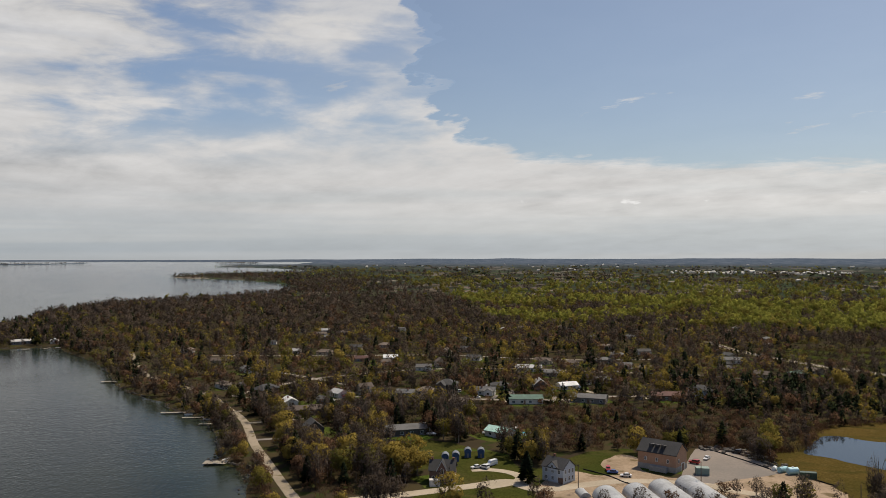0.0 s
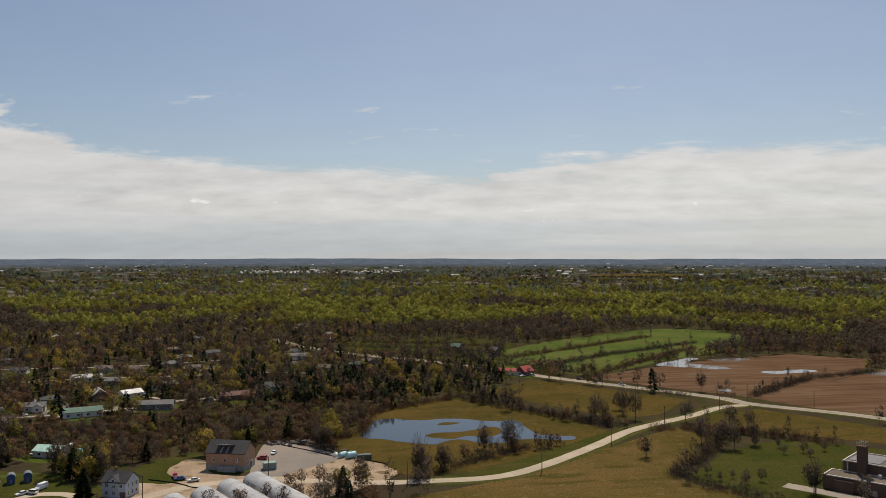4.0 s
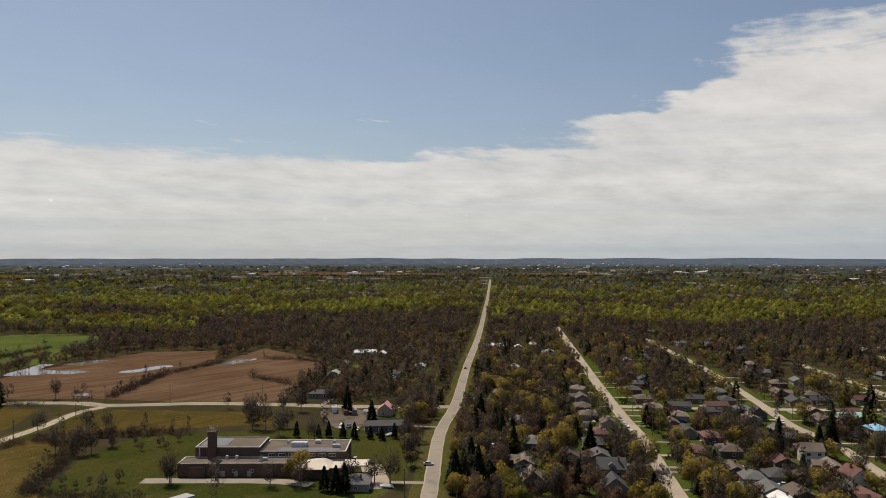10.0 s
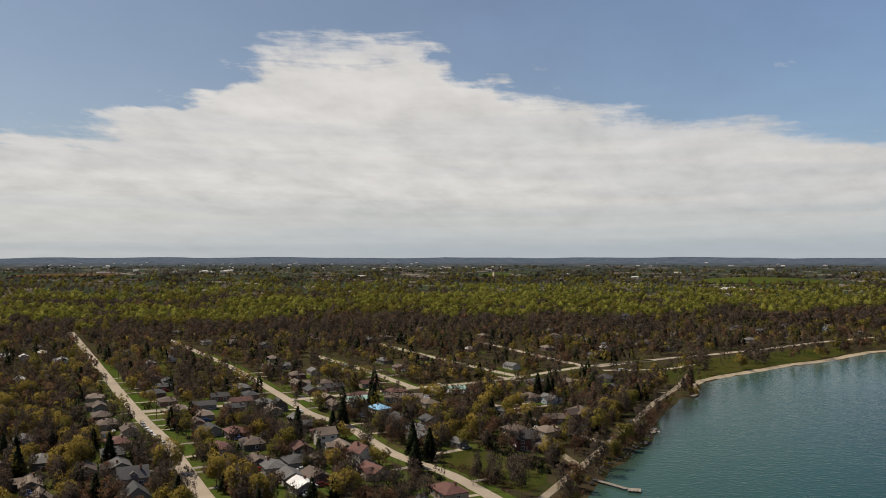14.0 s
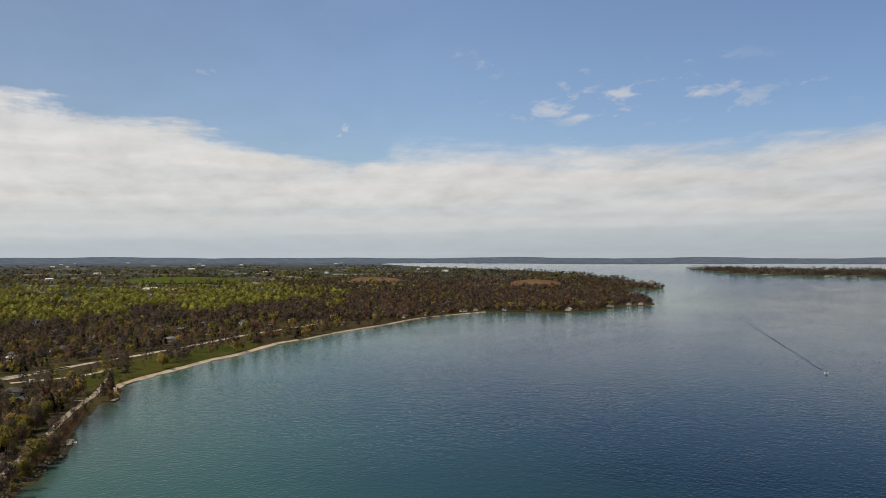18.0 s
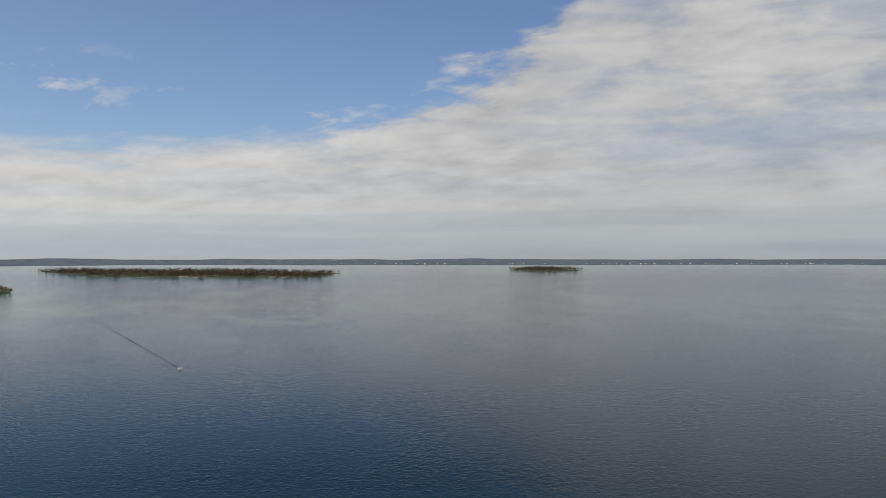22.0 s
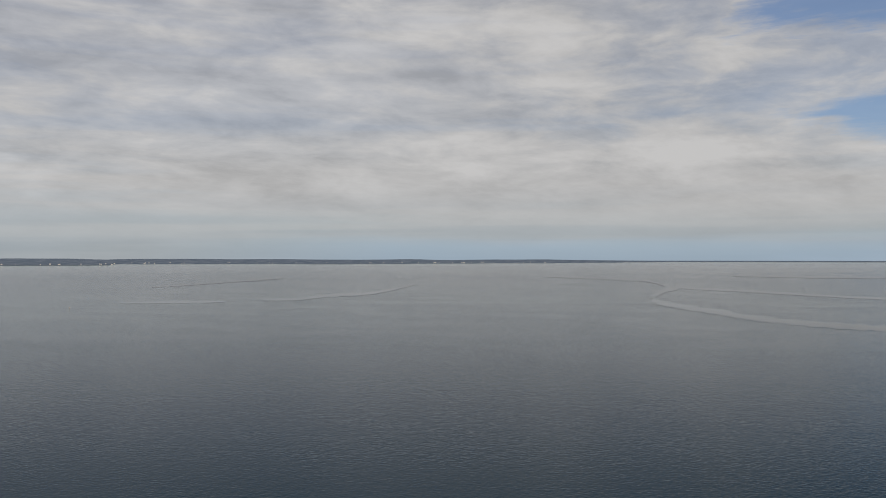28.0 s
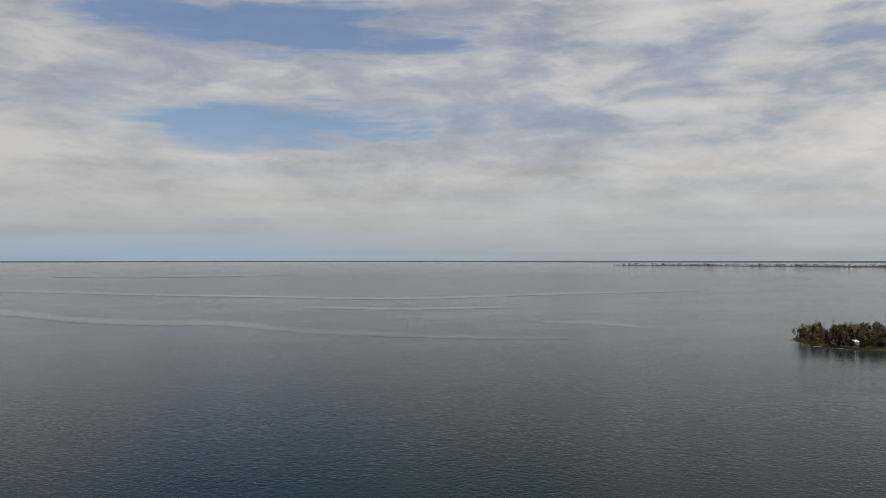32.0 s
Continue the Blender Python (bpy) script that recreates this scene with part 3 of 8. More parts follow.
FIELDS = {
    "F1": [(22.2, 394), (25.0, 466), (30.9, 511), (35.1, 480), (40.5, 438), (40.3, 407), (35.1, 350), (27.2, 333), (23.6, 359)],
    "F2": [(32.8, 539), (35.9, 596), (46.6, 529), (44.6, 474), (42.2, 457), (36.7, 496)],
    "F3": [(26.8, 300), (33.6, 323), (38.3, 360), (45.8, 442), (48.6, 421), (47.4, 372), (45.4, 346), (47.4, 333), (52.9, 324), (54.1, 290)],
    "F4": [(51.0, 510), (60.2, 476), (62.0, 441), (56.8, 442), (52.6, 446), (47.4, 450), (47.8, 480)],
    "LAWN": [(46.6, 346), (51.0, 416), (55.6, 428), (67.9, 418), (70.5, 362), (68.2, 310), (54.9, 300), (48.6, 334)],
    "P1": [(39.5, 611), (47.0, 724), (52.9, 810), (57.9, 799), (56.4, 679), (51.0, 549), (45.8, 569)],
    "P2": [(50.6, 548), (57.6, 711), (60.5, 809), (64.8, 702), (63.1, 576), (61.3, 509), (54.5, 525)],
    "GOLF": [(32.8, 669), (35.1, 809), (44.6, 1041), (49.8, 990), (49.6, 857), (44.6, 711), (40.3, 625), (36.7, 645)],
    "YARD": [(16.3, 342), (17.1, 388), (17.8, 395), (19.4, 393), (22.5, 365), (19.7, 344), (16.5, 328)],
    "DIRT": [(8.5, 338), (10.9, 346), (12.8, 340), (17.2, 343), (22.5, 368), (24.5, 356), (26.5, 335), (20, 300), (7.0, 300)],
}
MORE_FIELDS = {
    "PARK": [(119.0, 640), (123.0, 730), (130.9, 873), (131.7, 817), (126.9, 691), (123.8, 629), (121.3, 585)],
    "GREEN": [(105.3, 362), (107.6, 372), (109.4, 368), (111.3, 349), (112.9, 331), (111.7, 309), (110.2, 312), (107.5, 330), (105.5, 346)],
    "FARMYARD": [(-1.4, 296), (-1.0, 314), (-.9, 340), (-.6, 368), (3.4, 370), (5.6, 346), (8.5, 346), (9.6, 330), (10.2, 312), (9, 296)],
    "PADDOCK": [(9.5, 372), (13.0, 385), (13.2, 345), (11.2, 338), (8.5, 345)],
    "MIDLAWN": [(-4.5, 370), (-1.5, 395), (2, 380), (4.5, 350), (1, 340), (-3, 345)],
}
GOLF_EDGE = [(22.0, 760), (24, 860), (30, 900), (34.5, 830), (32.4, 700), (28, 720)]
sheet("pasture", FIELDS["F1"], M["meadow"], "wet olive-brown meadow grass around a pond", "field")
sheet("pasture", FIELDS["F2"], M["meadow"], "olive-brown pasture between hedgerows", "field", .05, 1.6, "structure", 1)
sheet("pasture", FIELDS["F3"], M["field"], "rough tan and green pasture beside the gravel road", "field", .05, 1.6, "structure", 1)
sheet("pasture", FIELDS["F4"], M["meadow"], "olive-brown grass strip below the highway", "field", .05, 1.6, "structure", 1)
sheet("school_lawn", FIELDS["LAWN"], M["lawn"], "mown green lawn around a flat-roofed school", "lawn", .06)
sheet("tilled_field", FIELDS["P1"], M["tilled"], "brown tilled field with standing melt water", "field", .05, 1.6, "structure", 1)
sheet("tilled_field", FIELDS["P2"], M["tilled"], "brown tilled field beside bare woods", "field", .05, 1.6, "structure", 1)
sheet("golf_course", FIELDS["GOLF"], M["golf"], "bright green mown golf fairways", "field")
sheet("golf_course", GOLF_EDGE, M["lawn"], "green mown grass behind a tree row", "field", .05, 6)
sheet("dirt_lot", FIELDS["DIRT"], M["dirt"], "bare sandy building ground with tyre tracks", "ground", .05)
sheet("dirt_lot", [(11.0, 354), (12.2, 374), (13.5, 368), (13.6, 350), (15.6, 338), (13.2, 335)], M["dirt"], "bare sandy ground beside a new barn", "ground", .055, 1.2)
sheet("gravel_yard", FIELDS["YARD"], M["yard"], "grey gravel yard behind a new barn", "ground", .08, .6)
sheet("park_lawn", MORE_FIELDS["PARK"], M["lawn"], "green park lawn along the beach", "lawn")
sheet("park_lawn", MORE_FIELDS["GREEN"], M["lawn"], "open green lot near the shore road", "lawn")
sheet("park_lawn", MORE_FIELDS["PADDOCK"], M["lawn"], "green rough grass beside the new barn", "lawn", .045)
sheet("park_lawn", MORE_FIELDS["FARMYARD"], M["lawn"], "rough green grass between farm buildings and a lane", "lawn", .04)
sheet("park_lawn", MORE_FIELDS["MIDLAWN"], M["lawn"], "shaded green garden lawn behind a brick house", "lawn", .045)


def shore_strip(rows, width, mat, label):
    """Sand sloping from the turf's edge down into the water."""
    pts = smoothed(spots(rows), 8)
    v, f = [], []
    for i, p in enumerate(pts):
        d = (pts[min(i + 1, len(pts) - 1)] - pts[max(i - 1, 0)]).normalized()
        n_ = Vector((d.y, -d.x))
        if float(shore_distance(np.array([p.x + n_.x * 4]), np.array([p.y + n_.y * 4]))[0]) < 0:
            n_ = -n_
        w_ = width * (1 + .3 * float(wobble(p.x, p.y, 70)))
        for o, h in ((-1.5, -.25), (w_ * .45, .62), (w_ * .9, 1.10), (w_ * 1.1, .95)):
            v.append((p.x + n_.x * o, p.y + n_.y * o, h))
        if i:
            b = 4 * i
            f += [(b - 4 + k, b - 3 + k, b + 1 + k, b + k) for k in range(3)]
    me = bpy.data.meshes.new("beach")
    me.from_pydata(v, [], f)
    me.materials.append(mat)
    return tagged(new("beach", me), label, "beach", kind="structure")


shore_strip(SHORE_R[11:19], 4.6, M["sand"], "narrow pale sandy beach below the park")
shore_strip(SHORE_R[18:] + POINT_R[:2], 1.3, M["sand"], "thin pale strip of sand under the trees")
sheet("pond_water", [(23.9, 404), (24.6, 430), (25.6, 448), (28, 443), (30.5, 447), (33, 441), (34.8, 445), (35.6, 425), (36.6, 410), (39.2, 408), (38.5, 399), (36.4, 400), (34.8, 396), (33.0, 389), (30.8, 397), (29.0, 386), (26.8, 392), (25.4, 398)], M["pond"], "still shallow pond reflecting the sky", "water", .075, 1.4)
sheet("pond_islet", [(28.6, 403), (30.2, 398), (31.6, 404), (33.0, 402), (33.9, 414), (33.4, 427), (32.2, 420), (30.6, 412), (29.2, 411)], M["meadow"], "low islet of brown marsh grass in a pond", "field", .09, 1.0)
sheet("pond_islet", [(29.4, 430), (30.4, 432), (31, 436), (29.8, 437)], M["meadow"], "small islet of brown marsh grass", "field", .09, .6)
for rows, label in (([(44.4, 690), (45.4, 720), (46.5, 752), (47.1, 744), (46.6, 716), (47.8, 702), (49.3, 692), (48.6, 679), (46.8, 683)], "long shallow puddle on tilled soil"),
                    ([(48.0, 742), (49.8, 760), (50.4, 750), (48.8, 734)], "shallow puddle on tilled soil"), ([(51.0, 676), (52.4, 690), (53.6, 704), (54.6, 698), (53.6, 682), (52.0, 668)], "narrow puddle on tilled soil"),
                    ([(48.4, 572), (49.2, 580), (49.4, 574), (48.9, 569)], "small puddle on tilled soil"), ([(57.2, 700), (58.4, 722), (59.9, 728), (59.4, 712), (58.2, 694)], "small puddle on tilled soil")):
    sheet("puddle", rows, M["mud_cloud"], label, "water", .09, 3)

sheet("road_bank", [(29.7, 325), (33.3, 346), (37.0, 375), (40.4, 412), (44.0, 452), (44.4, 446), (40.9, 396), (37.3, 358), (33.7, 335), (30.2, 326)], M["lawn"], "green grass bank beside the gravel road", "verge", .07, .8)
HIGHWAY = spots([(18.0, 900), (20.1, 816), (24.9, 731), (27.8, 705), (35.1, 626), (38.3, 598), (47.8, 546), (50.6, 526), (56.4, 514), (61.2, 500), (65.5, 488), (70.5, 482), (74.2, 482)])
MAIN = spots([(76.25, 3200), (76.0, 1600), (75.5, 959), (74.62, 663), (73.85, 496), (72.7, 409), (71.9, 301), (69, 180)])
GRAVEL = spots([(50.2, 521), (48.6, 507), (46.6, 474), (43.0, 431), (40.3, 389), (36.7, 349), (33.6, 330), (29.0, 323), (24.0, 322), (19.0, 330), (17.6, 333), (12.4, 330), (7.0, 313), (4.6, 323), (1.8, 315), (-3.7, 303), (-10, 296)])
ST1 = spots([(80.9, 1041), (82.2, 761), (83.5, 597), (85.3, 468), (86.7, 409), (88.7, 326), (91, 270)])
CROSS = spots([(85.1, 494), (90.6, 500), (97.3, 519), (102.7, 544), (109.5, 585), (115.5, 664), (120.1, 717)])
ST2 = spots([(86.9, 911), (88.8, 781), (91.0, 668), (94.3, 526), (96.2, 466), (98.6, 431), (102.0, 367), (105.9, 332), (109.5, 296)])
ST3 = spots([(96.5, 740), (97.7, 699), (99.8, 643), (103.5, 548)])
ST4 = spots([(101, 830), (103.5, 749), (107.5, 657), (111.1, 599)])
ST5 = spots([(107.7, 855), (111.1, 759), (113.9, 695), (115.8, 661)])
BEACHRD = spots([(116.3, 666), (121.1, 735), (123.0, 759), (127.7, 849), (130.9, 937), (136, 1080)])
PARKRD = spots([(116.7, 645), (120.8, 662), (122.7, 699)])
SHORERD = spots([(110.2, 268), (111.7, 288), (112.7, 303), (114.5, 334), (116.4, 376), (117.8, 416), (119.0, 456), (119.5, 480), (120.2, 512), (121.0, 545), (121.6, 572), (122.4, 640)])
DRIVE = spots([(108.7, 493), (111.3, 457), (114.1, 419), (116.8, 394)])
DRIVE2 = spots([(110.8, 402), (112.6, 388), (114.9, 352)])
LSHORE = spots([(-9.0, 280), (-10.4, 305), (-11.2, 326), (-12.3, 364), (-13.1, 398), (-13.8, 455), (-15.0, 500), (-16.1, 544), (-18.3, 599), (-20.0, 649), (-20.7, 720), (-21, 800)])
LST2 = spots([(-11.5, 640), (-6, 560), (-3, 520), (3, 508), (9, 512), (12, 530), (18, 540)])
LST3 = spots([(-14, 545), (-9, 600), (-2, 640), (5, 650), (11, 640), (18, 640), (22, 620)])
LST4 = spots([(-16, 760), (-9, 740), (0, 735), (8, 710), (15, 730)])
ROADS = [(HIGHWAY, 9), (MAIN, 11), (GRAVEL, 6.5), (ST1, 7.5), (CROSS, 7), (ST2, 7), (ST3, 6.5), (ST4, 6.5), (ST5, 6.5), (BEACHRD, 7), (PARKRD, 5), (SHORERD, 6.5), (DRIVE, 5), (DRIVE2, 5), (LSHORE, 6), (LST2, 5.5), (LST3, 5.5), (LST4, 5.5)]
def tilted_field(line, width, up, mat, label):
    """A far field tilted up towards the camera, so it shows over trees, with its back falling away."""
    pts, v, f = smoothed(line, 8), [], []
    for i, p in enumerate(pts):
        d, z = p.normalized() * width / 2, LAND + float(rise(p.length))
        t = math.sin(math.pi * i / (len(pts) - 1)) ** .4
        for k, h in ((-1, .2), (-.3, up * .35 * t), (1, up * t), (1.25, -1)):
            v.append((p.x + d.x * k, p.y + d.y * k, z + h))
        if i:
            b = 4 * i
            f += [(b - 4 + k, b + k, b + 1 + k, b - 3 + k) for k in range(3)]
    me = bpy.data.meshes.new("farm_field")
    me.from_pydata(v, [], f)
    me.materials.append(mat)
    me.update()
    if sum(q.normal.z for q in me.polygons) < 0:
        me.flip_normals()
    ROADS.append((line, width * .8))
    return tagged(new("farm_field", me), label, "field", kind="structure")


FAR_FIELDS = [(spots([(138.2, 2750), (139.8, 2790), (141.9, 2760)]), 120, 15, "tilled", "brown tilled field among far woods"), (spots([(149.5, 2450), (151.2, 2500), (153.2, 2440)]), 120, 15, "tilled", "brown tilled field on a wooded point"),
              (spots([(123.2, 2200), (126.0, 2190), (129.0, 2150)]), 70, 7, "field", "tan farm field among far woods"), (spots([(123, 2850), (127.0, 2880), (131.0, 2840)]), 110, 15, "garden", "green winter wheat among far woods"),
              (spots([(60, 4200), (66, 4100), (73.5, 4000)]), 110, 7, "tilled", "brown tilled field before far farms"), (spots([(77.5, 4000), (84, 4100)]), 90, 6, "tilled", "brown tilled field before far farms"),
              (spots([(40, 3900), (44, 3950), (47, 3900)]), 90, 7, "field", "tan farm field among far woods"), (spots([(108.2, 3700), (110.4, 3700)]), 120, 9, "garden", "green field along a far road")]
for line, width, up, mat, label in FAR_FIELDS:
    tilted_field(line, width, up, M[mat], label)
FARROAD = spots([(109.1, 2950), (109.1, 3500), (109.1, 4100)])
ribbon("road", FARROAD, 5, M["gravel"], "far pale road between green fields", level=6)
for line, width, mat, label in (
        (HIGHWAY, 9, "asphalt", "pale grey two-lane highway past fields"), (MAIN, 6.2, "asphalt", "long straight pale main road with gravel shoulders"),
        (GRAVEL, 6, "gravel", "curving pale gravel road through pastures"), (ST1, 6.6, "asphalt", "pale residential street with driveways"),
        (CROSS, 6.5, "asphalt", "pale residential cross street"), (ST2, 6, "asphalt", "pale tree-lined residential street"), (ST3, 6.5, "asphalt", "short pale residential street"),
        (ST4, 6.5, "asphalt", "short pale residential street"), (ST5, 6.5, "asphalt", "pale street towards the beach"), (BEACHRD, 7, "asphalt", "pale road along the beach park"),
        (PARKRD, 5, "gravel", "pale park lane"), (SHORERD, 3.7, "lane", "pale lane along the shore under bare trees"), (DRIVE, 3.6, "lane", "worn gravel driveway"),
        (DRIVE2, 3.4, "lane", "worn gravel driveway"), (LSHORE, 4.2, "lane", "pale lane following the lake shore"), (LST2, 4.6, "bitumen", "grey cottage street"),
        (LST3, 4.4, "bitumen", "grey cottage street"), (LST4, 4.2, "bitumen", "grey cottage street")):
    ribbon("road", line, width, M[mat], label, level=.10 + .015 * (len(bpy.data.objects) % 5))
for line, width in ((MAIN, 5.0), (HIGHWAY, 6.0)):
    ribbon("road_surface", line, width, M["bitumen"], "weathered grey asphalt surface of a country road", level=.17 + .01 * (len(bpy.data.objects) % 3))
for line, width in ((MAIN, 14.5), (HIGHWAY, 14), (GRAVEL[:8], 12)):
    ribbon("verge", line, width, M["verge"], "green grass verge along a road", "verge", .07 + .004 * (len(bpy.data.objects) % 5))
for line, width in ((ST1, 20), (ST2, 15), (ST3, 14), (ST4, 13), (CROSS, 12)):
    ribbon("front_lawns", [q for q in line if q.length < 900], width, M["garden"], "bright green front lawns along a residential street", "lawn", .045 + .003 * (len(bpy.data.objects) % 5))

# ---- more materials ----
def painted(name, c, rough=.6, metal=0.0, vary=.12):
    return mottled(name, tuple(v * .9 for v in c), tuple(min(v * 1.06, 1) for v in c), .25, 3, rough, .1, None, metal, vary)


ROOF = {"grey": (.108, .104, .100), "dark": (.042, .041, .041), "brown": (.092, .066, .050), "tan": (.150, .115, .087), "red": (.105, .046, .036), "pale": (.36, .35, .34),
        "green": (.10, .17, .13), "mint": (.36, .55, .47), "blue": (.18, .36, .52), "crimson": (.27, .035, .034), "pink": (.50, .24, .23), "slate": (.17, .19, .22), "white": (.68, .67, .65)}
WALL = {"white": (.60, .56, .50), "cream": (.40, .34, .25), "grey": (.17, .16, .15), "blue": (.42, .47, .53), "brick": (.15, .082, .062), "dark": (.075, .065, .06), "tan": (.32, .25, .18),
        "brown": (.14, .085, .055), "red": (.125, .045, .037), "navy": (.042, .080, .160), "dull": (.34, .33, .32)}


def shingle_build(c):
    def build(n):
        p = where(n)
        s = n.noise(n.scaled(p, (1, 1, 6)), 1.4, 4)
        f = n.math("ADD", n.math("MULTIPLY", s, .5), n.math("MULTIPLY", n.noise(p, .18, 4), .5))
        r = n.add("ShaderNodeObjectInfo").outputs["Random"]
        k = n.mix(n.step(f, .38, .62), (*(v * .78 for v in c), 1), (*(min(v * 1.15, 1) for v in c), 1))
        k = n.mix(1.0, k, n.ramp(r, [(0, .82), (1, 1.18)]), "MULTIPLY")
        return bsdf(n, k, .85, 0, bump(n, s, .4, .05))
    return build


MR = {k: material("roof_" + k, shingle_build(c)) for k, c in ROOF.items()}
MW = {k: painted("wall_" + k, c, .7) for k, c in WALL.items()}
M["frame"] = painted("white_frame", (.66, .66, .64), .5)
M["door"] = painted("house_door", (.20, .12, .09), .5, vary=.4)
M["concrete"] = mottled("old_concrete", (.34, .33, .31), (.26, .25, .23), .3, 3, .9, .3)
M["chimney"] = mottled("chimney_brick", (.22, .11, .08), (.15, .09, .07), 1.5, 8, .9, .4)
M["glass"] = material("window_glass", lambda n: bsdf(n, n.mix(n.noise(where(n), .4, 2), (.018, .022, .028, 1), (.035, .04, .045, 1)), .06, 0, None, 1.5))
M["wood"] = mottled("weathered_planks", (.30, .26, .21), (.20, .17, .13), .6, 5, .85, .4, vary=.15)
M["pole"] = mottled("pole_timber", (.16, .12, .09), (.10, .08, .06), .6, 4, .9, .4)
M["osb"] = mottled("bare_sheathing", (.39, .235, .15), (.32, .19, .12), .4, 3, .85, .2, vary=.06)
M["film"] = mottled("greenhouse_film", (.43, .43, .42), (.30, .30, .29), .15, 1.2, .35, .25)
M["schoolbrick"] = mottled("brown_brick", (.120, .082, .062), (.095, .066, .052), .2, 6, .9, .3)
M["roofgravel"] = mottled("gravel_roof", (.165, .135, .108), (.125, .104, .084), .08, 2, .95, .3, (.11, .10, .09))
M["coping"] = painted("pale_coping", (.50, .46, .42), .5)
M["canopy"] = mottled("cream_roof", (.58, .50, .40), (.48, .42, .34), .1, 2, .8, .2)
M["membrane"] = mottled("dark_roof_membrane", (.06, .065, .075), (.10, .10, .11), .1, 1, .6, .2)
M["metal"] = painted("galvanised_metal", (.48, .49, .50), .4, .6)
M["tyre"] = mottled("tyre_rubber", (.02, .02, .02), (.03, .03, .03), 2, 9, .9, .2)


def box(w, d, h, z0=0.0, cx=0.0, cy=0.0, bevel=0.0):
    """Corners and faces of a box standing on z0; its upper edges drawn in a little."""
    v = [(cx + sx_ * w / 2, cy + sy_ * d / 2, z0 + zz) for zz in (0, h) for sx_, sy_ in ((-1, -1), (1, -1), (1, 1), (-1, 1))]
    f = [(0, 3, 2, 1), (4, 5, 6, 7), (0, 1, 5, 4), (1, 2, 6, 5), (2, 3, 7, 6), (3, 0, 4, 7)]
    if bevel:
        v = v[:4] + [(cx + sx_ * w / 2, cy + sy_ * d / 2, z0 + h - bevel) for sx_, sy_ in ((-1, -1), (1, -1), (1, 1), (-1, 1))] + \
            [(cx + sx_ * (w / 2 - bevel), cy + sy_ * (d / 2 - bevel), z0 + h) for sx_, sy_ in ((-1, -1), (1, -1), (1, 1), (-1, 1))]
        f = [(0, 3, 2, 1), (8, 9, 10, 11)] + [(i + k, (i + 1) % 4 + k, (i + 1) % 4 + k + 4, i + k + 4) for k in (0, 4) for i in range(4)]
    return v, f


def joined(*pieces):
    v, f = [], []
    for pv, pf in pieces:
        f += [tuple(i + len(v) for i in q) for q in pf]
        v += pv
    return v, f


def extruded(profile, x0, x1):
    """A profile of (y, z) drawn along x."""
    k = len(profile)
    v = [(xx, yy, zz) for xx in (x0, x1) for yy, zz in profile]
    return v, [tuple(range(k))[::-1], tuple(range(k, 2 * k))] + [(i, (i + 1) % k, k + (i + 1) % k, k + i) for i in range(k)]


def tube(p, q, r0, r1, k=5):
    p, q = Vector(p), Vector(q)
    d = (q - p).normalized()
    s = d.orthogonal().normalized()
    t = d.cross(s)
    v = [tuple(c + (s * math.cos(2 * math.pi * i / k) + t * math.sin(2 * math.pi * i / k)) * r) for c, r in ((p, r0), (q, r1)) for i in range(k)]
    return v, [(i, (i + 1) % k, k + (i + 1) % k, k + i) for i in range(k)] + [tuple(range(k))[::-1], tuple(range(k, 2 * k))]


CACHE = {}


def mesh_of(name, piece, mat, key=None, smooth=False):
    if key is not None and key in CACHE:
        return CACHE[key]
    me = bpy.data.meshes.new(name)
    me.from_pydata(piece[0], [], piece[1])
    me.materials.append(mat)
    if smooth:
        me.polygons.foreach_set("use_smooth", [True] * len(me.polygons))
    me.update()
    if key is not None:
        CACHE[key] = me
    return me


def part(name, piece, mat, parent, label="", at=None, key=None, smooth=False):
    ob = new(name, mesh_of(name, piece, mat, key, smooth))
    ob.parent = parent
    if at is not None:
        ob.matrix_basis = at
    if label:
        ob["label"] = label
    return ob


def thing(name, x, y, turn, label, category, group="", z=None):
    ob = new(name)
    ob.empty_display_size = .5
    ob.matrix_basis = Matrix.Translation((x, y, LAND + float(rise(math.hypot(x, y))) if z is None else z)) @ Matrix.Rotation(turn, 4, "Z")
    return tagged(ob, label, category, group)


def window(parent, w, h, m):
    """Frame with a pane set in it; m stands on the wall's face, y pointing in."""
    fr = joined(box(w + .24, .10, .12, -h / 2 - .12), box(w + .24, .10, .12, h / 2), box(.12, .10, h, -h / 2, -w / 2 - .06), box(.12, .10, h, -h / 2, w / 2 + .06), box(.07, .08, h, -h / 2))
    ob = part("window", fr, M["frame"], parent, "", m, ("win", round(w, 1), round(h, 1)))
    part("pane", box(w, .04, h, -h / 2), M["glass"], ob, "", None, ("pane", round(w, 1), round(h, 1)))


def gable_roof(w, d, h, up, over=.45, thick=.22):
    k = up / (d / 2)
    e = d / 2 + over
    return extruded([(-e, h - over * k), (0, h + up), (e, h - over * k), (e, h - over * k + thick), (0, h + up + thick * 1.1), (-e, h - over * k + thick)], -w / 2 - over, w / 2 + over)


def hip_roof(w, d, h, up, over=.45, thick=.2):
    e, g, r = w / 2 + over, d / 2 + over, max(w / 2 - d / 2 * .9, .4)
    lo, hi = h - .1, h - .1 + thick
    v = [(-e, -g, lo), (e, -g, lo), (e, g, lo), (-e, g, lo), (-e, -g, hi), (e, -g, hi), (e, g, hi), (-e, g, hi), (-r, 0, h + up), (r, 0, h + up)]
    return v, [(0, 3, 2, 1), (0, 1, 5, 4), (1, 2, 6, 5), (2, 3, 7, 6), (3, 0, 4, 7), (4, 5, 9, 8), (6, 7, 8, 9), (5, 6, 9), (7, 4, 8)]


